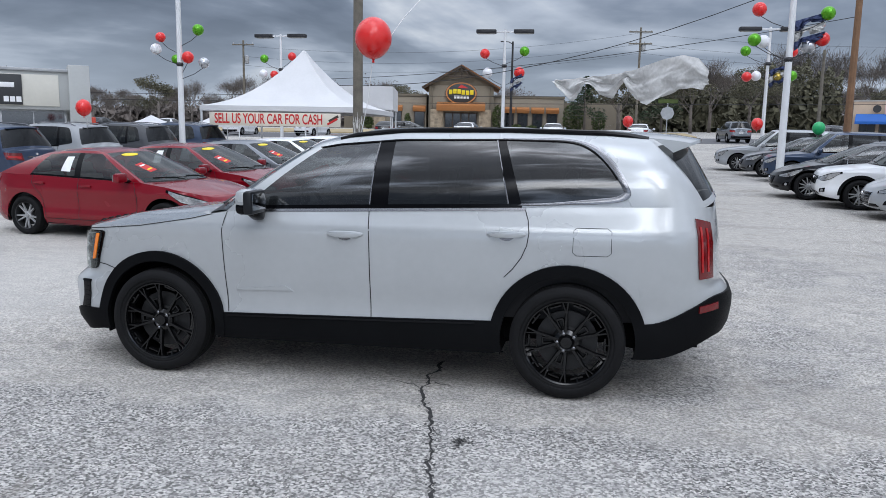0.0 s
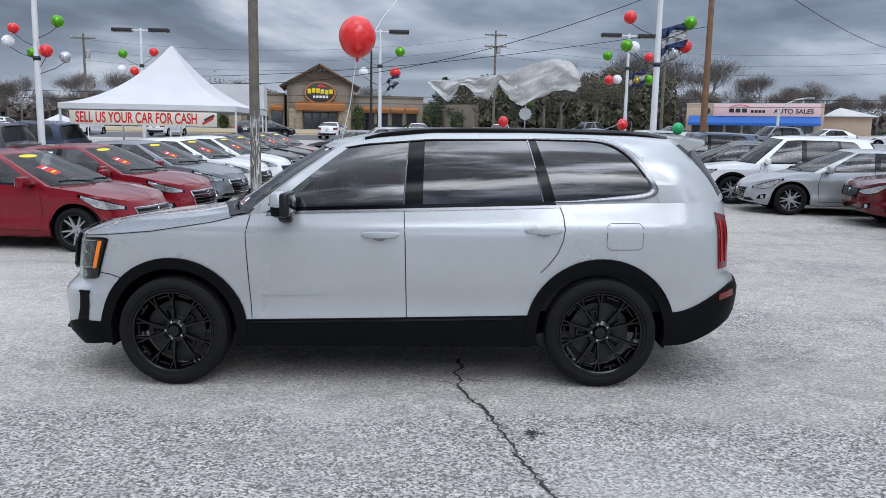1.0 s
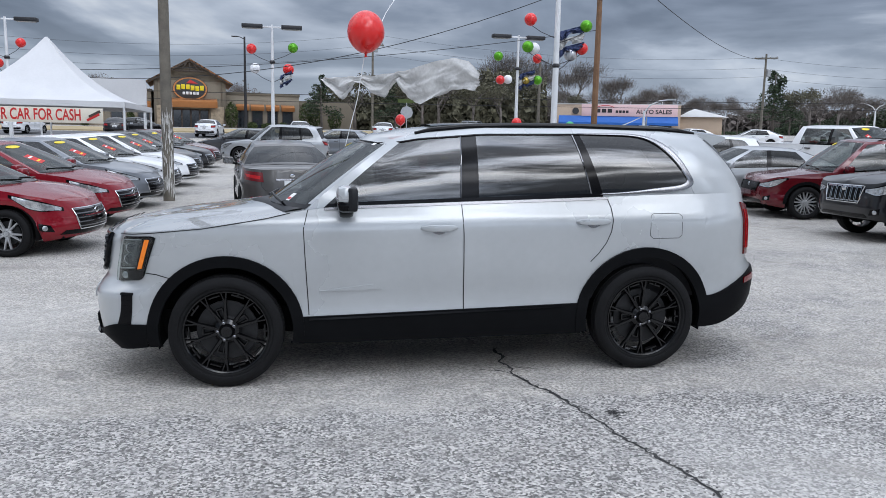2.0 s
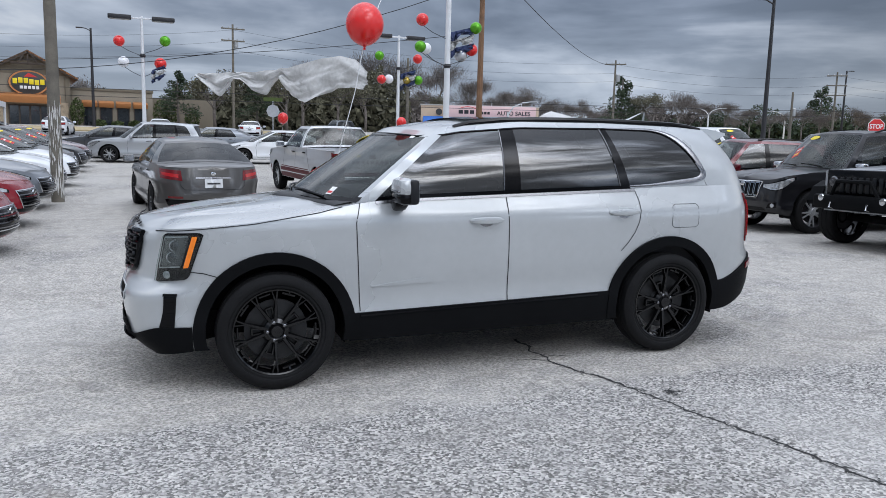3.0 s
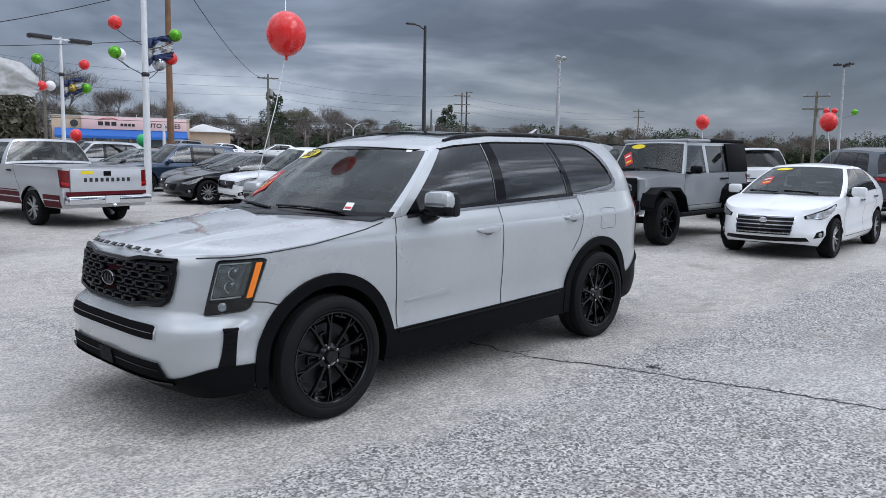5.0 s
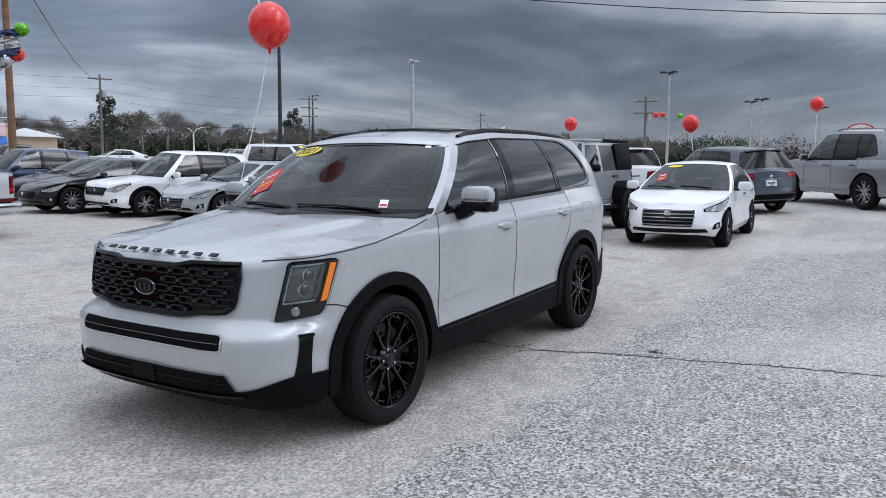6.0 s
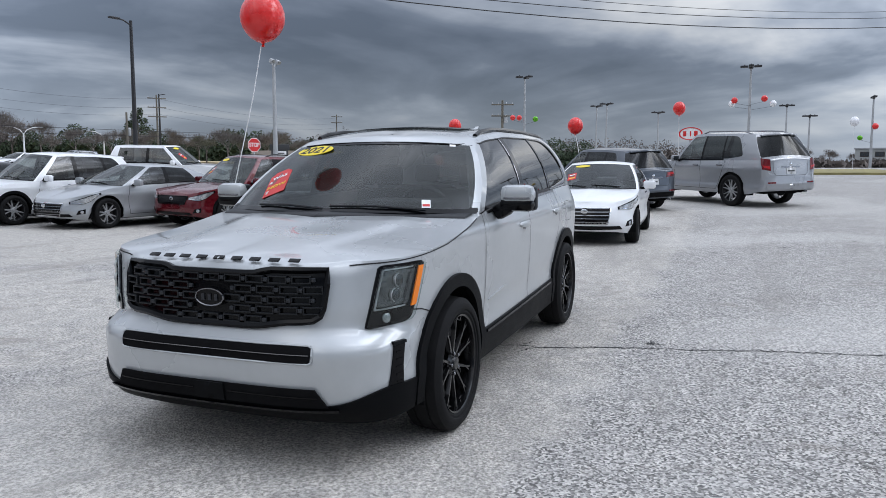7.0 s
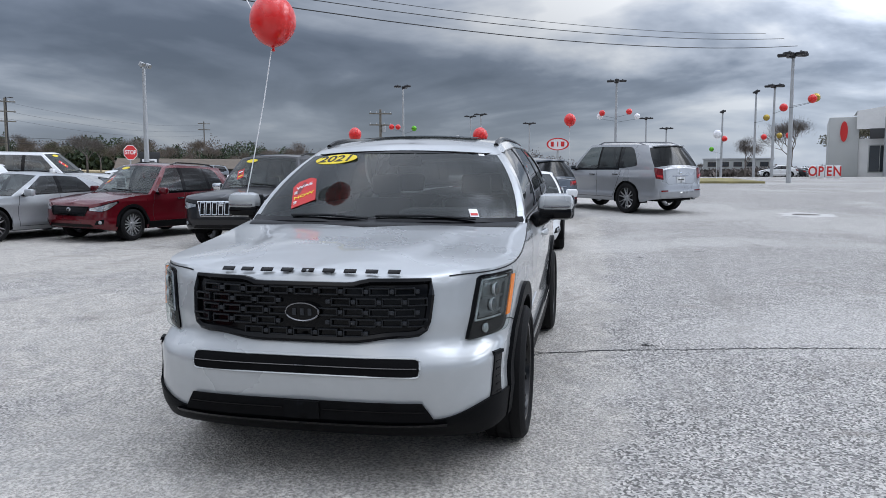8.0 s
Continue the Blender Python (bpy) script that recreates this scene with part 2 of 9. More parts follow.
# ---- helpers for meshes ----
def part(name, bm, material, parent=None, label="", sharp=0.55):
    """Links a bmesh as one mesh object, smooth but for its sharp edges, under a thing or a part."""
    for e in bm.edges:
        e.smooth = not (len(e.link_faces) == 2 and e.calc_face_angle(0.0) > sharp)
    for f in bm.faces:
        f.smooth = True
    me = bpy.data.meshes.new(name)
    bm.to_mesh(me)
    bm.free()
    me.materials.append(material)
    ob = new(name, me)
    if parent is not None:
        ob.parent = parent
    return tagged(ob, label)


def thing(name, label, category, m=None, group="", kind=""):
    ob = new(name)
    ob.empty_display_size = 0.2
    if m is not None:
        ob.matrix_world = m
    return tagged(ob, label, category, group, kind)


def add_box(bm, size, centre=(0, 0, 0), bevel=0.0, rot=None):
    m = Matrix.Translation(centre) @ (rot or Matrix()) @ Matrix.Diagonal((*size, 1))
    r = bmesh.ops.create_cube(bm, size=1.0, matrix=m)
    if bevel:
        es = {e for v in r["verts"] for e in v.link_edges}
        bmesh.ops.bevel(bm, geom=list(es), offset=bevel, segments=2, affect="EDGES", profile=0.5)
    return bm


def box(size, centre=(0, 0, 0), bevel=0.0, rot=None):
    return add_box(bmesh.new(), size, centre, bevel, rot)


def add_lathe(bm, profile, segs=24, m=None):
    """Turns (radius, height) points round the z axis."""
    m = m or Matrix()
    rings = []
    for r, z in profile:
        rings.append([bm.verts.new(m @ Vector((r * math.cos(a), r * math.sin(a), z))) for a in (2 * math.pi * i / segs for i in range(segs))] if r > 1e-5 else [bm.verts.new(m @ Vector((0, 0, z)))])
    for a, b in zip(rings, rings[1:]):
        for i in range(segs):
            j = (i + 1) % segs
            if len(a) == 1 and len(b) > 1:
                bm.faces.new((a[0], b[j], b[i]))
            elif len(b) == 1 and len(a) > 1:
                bm.faces.new((a[i], a[j], b[0]))
            elif len(a) > 1:
                bm.faces.new((a[i], a[j], b[j], b[i]))
    return bm


def lathe(profile, segs=24, m=None):
    bm = add_lathe(bmesh.new(), profile, segs, m)
    bmesh.ops.recalc_face_normals(bm, faces=bm.faces)
    return bm


def add_tube(bm, pts, radius, segs=8, taper=1.0):
    """A round bar along points, closed at its ends."""
    pts = [Vector(p) for p in pts]
    rings = []
    for i, p in enumerate(pts):
        d = (pts[min(i + 1, len(pts) - 1)] - pts[max(i - 1, 0)]).normalized()
        side = d.cross(Vector((0, 0, 1)) if abs(d.z) < 0.9 else Vector((1, 0, 0))).normalized()
        up = side.cross(d)
        r = radius * (1 + (taper - 1) * i / max(1, len(pts) - 1))
        rings.append([bm.verts.new(p + r * (math.cos(a) * side + math.sin(a) * up)) for a in (2 * math.pi * k / segs for k in range(segs))])
    for a, b in zip(rings, rings[1:]):
        for k in range(segs):
            j = (k + 1) % segs
            bm.faces.new((a[k], a[j], b[j], b[k]))
    bm.faces.new(rings[0][::-1])
    bm.faces.new(rings[-1])
    return bm


def tube(pts, radius, segs=8, taper=1.0):
    bm = add_tube(bmesh.new(), pts, radius, segs, taper)
    bmesh.ops.recalc_face_normals(bm, faces=bm.faces)
    return bm


def add_grid(bm, rows, flip=False):
    vs = [[bm.verts.new(p) for p in r] for r in rows]
    for a, b in zip(vs, vs[1:]):
        for i in range(len(a) - 1):
            q = (a[i], a[i + 1], b[i + 1], b[i])
            try:
                bm.faces.new(q[::-1] if flip else q)
            except ValueError:
                pass
    return vs


def lettering(name, words, size, m, material, parent=None, depth=0.002, squeeze=1.0, bold=0.018):
    """Words in the built-in font, as a mesh, centred, reading along x with y up."""
    cu = bpy.data.curves.new(name, "FONT")
    cu.body, cu.size, cu.extrude, cu.align_x, cu.align_y, cu.offset = words, size, depth, "CENTER", "CENTER", size * bold
    tmp = bpy.data.objects.new(name, cu)
    me = bpy.data.meshes.new_from_object(tmp)
    bpy.data.objects.remove(tmp)
    me.transform(Matrix.Diagonal((squeeze, 1, 1, 1)))
    me.materials.clear()
    me.materials.append(material)
    ob = new(name, me)
    if parent is not None:
        ob.parent = parent
    ob.matrix_basis = m
    return ob


def smooth(a, b, u):
    u = min(1.0, max(0.0, (u - a) / (b - a)))
    return u * u * (3 - 2 * u)


def ground_z(x, y):
    """The lot falls gently towards the main car's nose and rises to the road and the far lots."""
    u = x + 1.45
    px = 0.018 * min(u, 80) if u > 0 else 0.006 * max(u, -60)
    py = 0.019 * min(max(y - 6, 0), 24) + 0.031 * min(max(y - 30, 0), 62)
    return px * (1 - 0.5 * smooth(0, 9, y)) + py + 0.02 * min(max(x - 11, 0), 15) * (1 - smooth(2, 8, y))
M_LENSSILVER = mat("clear_headlamp_lens", (0.40, 0.41, 0.42), 0.12, 0.55, coat=1.0, vary=0.6, scale=22, bump=0.25, bump_scale=40)
M_SMOKE = mat("smoked_lamp_reflector", (0.20, 0.205, 0.215), 0.10, 0.95, coat=0.3, vary=0.9, scale=26, bump=0.2, bump_scale=34)


# ---- cars ----
class Shell:
    """The skin of a car: a wall round its plan, a bonnet and a tail deck, a glasshouse and a roof. x ahead, y to its left."""

    def __init__(self, **kw):
        d = dict(wb=2.7, front=0.88, rear=1.0, W=0.90, r=0.32, arch=0.385, sill=0.20, nf=2.7, Af=1.0, nr=3.0, Ar=0.85,
                 top=[(-2.5, 0.97), (-1.95, 1.0), (-1.0, 0.985), (0, 0.955), (0.95, 0.93), (1.4, 0.875), (1.8, 0.79), (2.1, 0.70), (2.35, 0.60)],
                 ins_side=[(0.2, 0.08), (0.27, 0.035), (0.34, 0.010), (0.40, 0.012), (0.46, 0.032), (0.58, 0.030), (0.70, 0.012), (0.76, 0.0), (0.79, 0.010), (0.90, 0.030), (1.0, 0.055), (1.2, 0.10)],
                 ins_front=[(0.18, 0.16), (0.3, 0.03), (0.42, 0.0), (0.52, 0.02), (0.60, 0.06), (0.68, 0.12), (0.76, 0.2), (1.1, 0.4)],
                 ins_rear=[(0.2, 0.2), (0.35, 0.05), (0.5, 0.0), (0.65, 0.02), (0.8, 0.05), (1.0, 0.10), (1.3, 0.2)],
                 crown=0.06, cowl=0.95, cowl_bow=0.32, roof_f=0.0, roof_f_bow=0.15, roof_r=-1.05, roof_r_bow=0.12, tail=-1.92, tail_bow=0.14,
                 roof_w=0.58, roof_z=[(-1.15, 1.335), (-0.8, 1.37), (-0.4, 1.392), (-0.1, 1.39), (0.1, 1.365)], roof_crown=0.045,
                 bars=[(0.95, 0.02, "body"), (0.78, -0.05, "win"), (-0.22, -0.30, "post"), (-0.34, -0.40, "win"), (-1.25, -0.96, "body"), (-1.92, -1.10, "end")],
                 v0=0.06, v1=0.90, bulge=0.03, quarter=False, base_lift=0.06, ridge=0.0, ws_top=0.945, corner=[(0.0, 0.0)], fine=False, rear_lift=0.0, rear_cut=0.10, flow=0.0)
        d.update(kw)
        self.wb = d["wb"]
        self.front = d["front"]
        self.rear = d["rear"]
        self.W = d["W"]
        self.r = d["r"]
        self.arch = d["arch"]
        self.sill = d["sill"]
        self.nf = d["nf"]
        self.Af = d["Af"]
        self.nr = d["nr"]
        self.Ar = d["Ar"]
        self.top = d["top"]
        self.ins_side = d["ins_side"]
        self.ins_front = d["ins_front"]
        self.ins_rear = d["ins_rear"]
        self.crown = d["crown"]
        self.cowl = d["cowl"]
        self.cowl_bow = d["cowl_bow"]
        self.roof_f = d["roof_f"]
        self.roof_f_bow = d["roof_f_bow"]
        self.roof_r = d["roof_r"]
        self.roof_r_bow = d["roof_r_bow"]
        self.tail = d["tail"]
        self.tail_bow = d["tail_bow"]
        self.roof_w = d["roof_w"]
        self.roof_z = d["roof_z"]
        self.roof_crown = d["roof_crown"]
        self.bars = d["bars"]
        self.v0 = d["v0"]
        self.v1 = d["v1"]
        self.bulge = d["bulge"]
        self.quarter = d["quarter"]
        self.base_lift = d["base_lift"]
        self.ridge = d["ridge"]
        self.ws_top = d["ws_top"]
        self.corner = d["corner"]
        self.fine = d["fine"]
        self.rear_lift = d["rear_lift"]
        self.rear_cut = d["rear_cut"]
        self.flow = d["flow"]
        self.xf, self.xr = self.wb / 2 + self.front, -self.wb / 2 - self.rear
        self.plan()

    def plan(self):
        def quarter(n, A, x0, sign):
            a = np.linspace(0, math.pi / 2, 400)
            return x0 + sign * (A * np.cos(a) ** (2 / n) - A), self.W * np.sin(a) ** (2 / n)
        fx, fy = quarter(self.nf, self.Af, self.xf, 1)
        rx, ry = quarter(self.nr, self.Ar, self.xr, -1)
        sx = np.linspace(self.xf - self.Af, self.xr + self.Ar, 400)[1:-1]
        x = np.concatenate([fx, sx, rx[::-1]])
        y = np.concatenate([fy, np.full(len(sx), self.W), ry[::-1]])
        y = y * (1 - 0.035 * ((x - 0.1) / (self.xf - self.xr) * 2) ** 2)
        s = np.concatenate([[0], np.cumsum(np.hypot(np.diff(x), np.diff(y)))])
        keep = np.concatenate([[True], np.diff(s) > 1e-6])
        self.px, self.py, self.ps = x[keep], y[keep], s[keep]
        self.pnx, self.pny = np.gradient(self.py, self.ps), -np.gradient(self.px, self.ps)
        self.total = float(self.ps[-1])

    def s_of(self, x):
        return float(np.interp(-x, -self.px, self.ps))

    def s_rear(self, y):
        """Arc place on the tail at y metres from its middle."""
        half = self.ps > self.total * 0.6
        return float(np.interp(-y, -self.py[half], self.ps[half]))

    def s_front(self, y):
        half = self.ps < self.total * 0.4
        return float(np.interp(y, self.py[half], self.ps[half]))

    def top_z(self, x):
        return float(np.interp(x, [p[0] for p in self.top], [p[1] for p in self.top]))

    def wall(self, s, z, off=0.0):
        i = lambda a: float(np.interp(s, self.ps, a))
        nx, ny = i(self.pnx), i(self.pny)
        k = math.hypot(nx, ny) or 1.0
        nx, ny = nx / k, ny / k
        p = lambda t: float(np.interp(z, [q[0] for q in t], [q[1] for q in t]))
        end = p(self.ins_front) if nx > 0 else p(self.ins_rear)
        ins = end * nx * nx + p(self.ins_side) * (1 - nx * nx) - off
        if nx > 0:
            ins += p(self.corner) * 2 * nx * ny
        return Vector((i(self.px) - nx * ins, max(0.0, i(self.py) - ny * ins), z))

    def base_z(self, x, y):
        if y > 0.7 * self.W:
            for hub in (self.wb / 2, -self.wb / 2):
                dx = abs(x - hub)
                if dx <= self.arch:
                    return self.r + math.sqrt(max(0.0, self.arch ** 2 - dx ** 2))
        lift = self.base_lift * (smooth(self.wb / 2 + self.arch, self.xf, x) + 1.6 * smooth(-self.wb / 2 - self.arch, self.xr, x)) + self.rear_lift * smooth(-self.wb / 2 - self.arch, self.xr + 0.3, x)
        return self.sill + lift

    def columns(self):
        side = set()
        for hub in (self.wb / 2, -self.wb / 2):
            for k in (1.0, 0.98, 0.93, 0.85, 0.74, 0.6, 0.45, 0.28, 0.1):
                side |= {hub - k * self.arch, hub + k * self.arch}
            side |= {hub + self.arch + 0.002, hub - self.arch - 0.002}
        gap = np.arange(-self.wb / 2 + self.arch + 0.08, self.wb / 2 - self.arch, 0.06 if self.fine else 0.12)
        side |= set(gap.tolist())
        side |= {self.cowl}
        cols = sorted({round(self.s_of(x), 4) for x in side if self.xr + 0.15 < x < self.xf - 0.15})
        first, last = cols[0], cols[-1]
        m = 44 if self.fine else 16
        front = [first * k / m for k in range(m)]
        rear = [last + (self.total - last) * k / m for k in range(1, m + 1)]
        return front + cols + rear

    def quads(self):
        """All faces of the left half as {tag: rows of points}."""
        out = {}
        put = lambda tag, rows: out.setdefault(tag, []).append(rows)
        cols = self.columns()
        n = 26 if self.fine else 15
        grid = []
        for s in cols:
            p = self.wall(s, 0.7)
            zb, zt = self.base_z(p.x, p.y), self.top_z(p.x)
            grid.append([self.wall(s, zb + (zt - zb) * (k / n)) for k in range(n + 1)])
        put("body", grid)
        tops = [c[-1] for c in grid]
        # bonnet and tail deck: from the top of the wall to the middle
        ic = min(range(len(tops)), key=lambda i: abs(tops[i].x - self.cowl) + (5 if tops[i].y < 0.5 * self.W else 0))
        it = min(range(len(tops)), key=lambda i: abs(tops[i].x - self.tail) + (0 if i > ic else 9))
        for name, ids, mid_x in (("bonnet", list(range(0, ic + 1)), self.cowl + self.cowl_bow), ("deck", list(range(len(tops) - 1, it - 1, -1)), self.tail - self.tail_bow)):
            arc = [0.0]
            for a, b in zip(ids, ids[1:]):
                arc.append(arc[-1] + (tops[a] - tops[b]).length)
            x0 = tops[ids[0]].x
            rows = []
            for i, d in zip(ids, arc):
                u = d / arc[-1] if arc[-1] else 0
                e = tops[i]
                cx = x0 + (mid_x - x0) * u
                cz = self.top_z(cx) + self.crown * (0.35 + 0.65 * u)
                row = []
                for k in range(21):
                    w = k / 20
                    q = Vector((e.x + (cx - e.x) * w, e.y * (1 - w), e.z + (cz - e.z) * (1 - (1 - w) ** 2.2)))
                    if name == "bonnet" and self.ridge:
                        lane = 0.34 + 0.22 * smooth(self.xf, self.cowl, q.x)
                        fade = smooth(self.cowl + 0.10, self.cowl + 0.45, q.x)
                        q.z += fade * (self.ridge * smooth(lane + 0.10, lane, q.y) * smooth(self.xf - 0.1, self.xf - 0.7, q.x) - 0.5 * self.ridge * smooth(lane - 0.05, 0, q.y) * smooth(self.xf - 0.1, self.xf - 0.7, q.x))
                    row.append(q)
                rows.append(row)
            put(name, rows)
        # glasshouse
        zc = self.top_z(self.cowl + self.cowl_bow) + self.crown
        side_y = lambda x: self.wall(self.s_of(x), self.top_z(x)).y
        rz = lambda x: float(np.interp(x, [p[0] for p in self.roof_z], [p[1] for p in self.roof_z]))
        def rim(x):
            cut = 1 - self.rear_cut * smooth(0.2, 1.0, abs(x - (self.roof_f + self.roof_r) / 2) / (self.roof_f - self.roof_r))
            return Vector((x, self.roof_w * cut, rz(x)))
        cols = []
        fs = [0, 0.18, 0.36, 0.54, 0.70, 0.84, 0.955, 1.0]
        b0, t0, _ = self.bars[0]
        for f in fs:
            y1 = side_y(b0) - 0.015
            b = Vector((b0 + self.cowl_bow * (1 - f ** 2.2), f * y1, self.top_z(b0) + (zc - self.top_z(b0)) * (1 - f ** 2)))
            tr = rim(t0)
            t = Vector((t0 + self.roof_f_bow * (1 - f * f), f * tr.y, tr.z + self.roof_crown * 0.7 * (1 - f * f)))
            cols.append((b, t, "windshield" if f < 0.95 else "body", 0.03, self.ws_top, 0.0))
        for k, ((xb, xt, kind), (xb2, xt2, _)) in enumerate(zip(self.bars, self.bars[1:])):
            last_win = self.quarter and kind == "win" and self.bars[k + 1][2] in ("body", "end") and k > 2
            pillar = kind == "body" and k > 1
            m = (10 if pillar and self.quarter else 2) if kind != "win" else (18 if last_win else 9)
            for i in range(m):
                u = 1 - (1 - i / m) ** 2 if last_win else i / m
                x, x2 = xb + (xb2 - xb) * u, xt + (xt2 - xt) * u
                v0, v1, vc = self.v0, self.v1, 0.24
                if last_win:
                    v0 += 0.07 * smooth(0.1, 1.0, u)
                    v0 += (vc - v0) * (1 - math.sqrt(1 - u ** 14))
                    v1 -= (v1 - vc) * (1 - (1 - u ** 9) ** 0.5)
                if self.quarter and pillar and k > 3:
                    v0, v1 = vc - 0.001, vc + 0.001
                ledge = 0.012 if not pillar else 0.008 * (1 - smooth(0, 5, i))
                foot = Vector((x, side_y(x) - ledge, self.top_z(x)))
                if self.flow and pillar and k > 3:
                    foot.x += (self.wall(self.s_of(x), self.top_z(x)).x - x) * smooth(0, 4, i)
                cols.append((foot, rim(x2), kind + (str(k) if kind == "win" else ""), v0, v1, self.flow * smooth(0, m, i) if pillar and k > 3 else 0.0))
        be, te, _ = self.bars[-1]
        zt_c = self.top_z(self.tail) + self.crown
        tail_run = [self.wall(q, self.top_z(float(np.interp(q, self.ps, self.px)))) for q in np.linspace(self.s_of(be), self.total, 80)]
        for f in (1.0, 0.985, 0.95, 0.84, 0.70, 0.54, 0.36, 0.18, 0.0):
            y1 = side_y(be)
            b = Vector((be - self.tail_bow * (1 - f ** 2.2), f * y1, self.top_z(be) + (zt_c - self.top_z(be)) * (1 - f * f)))
            if self.flow:
                b.x = float(np.interp(-b.y, [-q.y for q in tail_run], [q.x for q in tail_run]))
            tr = rim(te)
            t = Vector((te - self.roof_r_bow * (1 - f * f), f * tr.y, tr.z + self.roof_crown * 0.7 * (1 - f * f)))
            v0, v1 = (0.239, 0.241) if f == 1.0 and self.quarter else (0.08, 0.90)
            cols.append((b, t, "body" if f > 0.99 else "backlight", v0, v1, self.flow * smooth(0.60, 1.0, f)))
        self.glass_cols = cols
        def col_pts(c):
            b, t, _, v0, v1, flow = c
            lean = Vector((b.x - t.x, b.y - t.y, 0)) * flow
            bulge = self.bulge * (1 - 0.7 * flow)
            vs = [0.0, v0] + [v0 + (v1 - v0) * k / 6 for k in range(1, 7)] + [v1 + (1 - v1) * k / 5 for k in range(1, 6)]
            return [b.lerp(t, v) + lean * v * (1 - v) + Vector((0, bulge * 4 * v * (1 - v) * (1 if b.y > 0.2 else 0), bulge * 1.6 * v * (1 - v))) for v in vs]
        pts = [col_pts(c) for c in cols]
        self.glass_pts = pts
        for i in range(len(cols) - 1):
            kind = cols[i][2]
            a, b = pts[i], pts[i + 1]
            if kind == "body":
                put("body", [a, b])
            elif kind == "post":
                put("trim", [a[:2], b[:2]])
                put("post", [a[1:8], b[1:8]])
                put("body", [a[7:], b[7:]])
            else:
                frame_tag = "body" if kind == "backlight" or (self.quarter and kind == "win5") else "trim"
                put(frame_tag, [a[:2], b[:2]])
                put(kind, [a[1:8], b[1:8]])
                put("body", [a[7:], b[7:]])
        # roof
        rims = [p[-1] for p in pts]
        arc = [0.0]
        for a, b in zip(rims, rims[1:]):
            arc.append(arc[-1] + (a - b).length)
        x0, x1 = rims[0].x, rims[-1].x
        rows = []
        for e, d in zip(rims, arc):
            cx = x0 + (x1 - x0) * d / arc[-1]
            cz = rz(min(max(cx, self.roof_r), self.roof_f)) + self.roof_crown
            if d in (0.0, arc[-1]):
                cz = e.z
            rows.append([Vector((e.x + (cx - e.x) * k / 6, e.y * (1 - k / 6), e.z + (cz - e.z) * (1 - (1 - k / 6) ** 2))) for k in range(7)])
        put("roof", rows)
        return out


def mirrored(rows_list, both=True, side=1):
    """A bmesh of grids, on the left side, the right side or both."""
    bm = bmesh.new()
    for rows in rows_list:
        for sgn in ((1, -1) if both else (side,)):
            add_grid(bm, [[Vector((p.x, p.y * sgn, p.z)) for p in r] for r in rows], flip=sgn < 0)
    bmesh.ops.remove_doubles(bm, verts=bm.verts, dist=0.0008)
    return bm


def outward(bm, centre=(0, 0, 0.6)):
    """Turns the faces away from a car's middle."""
    c = Vector(centre)
    for f in bm.faces:
        m = f.calc_center_median()
        if f.normal.dot(Vector((m.x * 0.25, m.y, m.z - c.z))) < 0 and f.normal.length > 0:
            f.normal_flip()
    bm.normal_update()


def patch(sh, fn, nu, nv, off, side=1, depth=0.012, both=False):
    """A panel laid on the wall of a car: fn(u, v) gives its place along the wall and its height; proud by off, with turned-in edges."""
    bm = bmesh.new()
    for sd in ((1, -1) if both else (side,)):
        rows = [[sh.wall(*fn(i / nu, j / nv), off=off) for j in range(nv + 1)] for i in range(nu + 1)]
        back = [[sh.wall(*fn(i / nu, j / nv), off=off - depth) for j in range(nv + 1)] for i in range(nu + 1)]
        flipy = lambda rr: [[Vector((p.x, p.y * sd, p.z)) for p in r] for r in rr]
        rows, back = flipy(rows), flipy(back)
        add_grid(bm, rows, flip=sd < 0)
        add_grid(bm, [rows[0], back[0]])
        add_grid(bm, [back[-1], rows[-1]])
        add_grid(bm, [[r[0] for r in back], [r[0] for r in rows]])
        add_grid(bm, [[r[-1] for r in rows], [r[-1] for r in back]])
    bmesh.ops.remove_doubles(bm, verts=bm.verts, dist=0.0002)
    bmesh.ops.recalc_face_normals(bm, faces=bm.faces)
    return bm


def split_parts(name, bm, material, parent):
    """One part for each connected piece of a bmesh."""
    todo = set(bm.faces)
    while todo:
        seed = todo.pop()
        piece, edge = {seed}, [seed]
        while edge:
            f = edge.pop()
            for e in f.edges:
                for g_ in e.link_faces:
                    if g_ in todo:
                        todo.discard(g_)
                        piece.add(g_)
                        edge.append(g_)
        nb, seen = bmesh.new(), {}
        for f in piece:
            for v in f.verts:
                if v not in seen:
                    seen[v] = nb.verts.new(v.co)
            nb.faces.new([seen[v] for v in f.verts])
        nb.normal_update()
        part(name, nb, material, parent)
    bm.free()


def quad_patch(sh, corners, nu=8, nv=6, off=0.006, side=1, depth=0.012, both=False):
    """A panel with four (place, height) corners: low-front, low-rear, high-rear, high-front."""
    a, b, c, d = corners
    fn = lambda u, v: ((a[0] * (1 - u) + b[0] * u) * (1 - v) + (d[0] * (1 - u) + c[0] * u) * v, (a[1] * (1 - u) + b[1] * u) * (1 - v) + (d[1] * (1 - u) + c[1] * u) * v)
    return patch(sh, fn, nu, nv, off, side, depth, both)


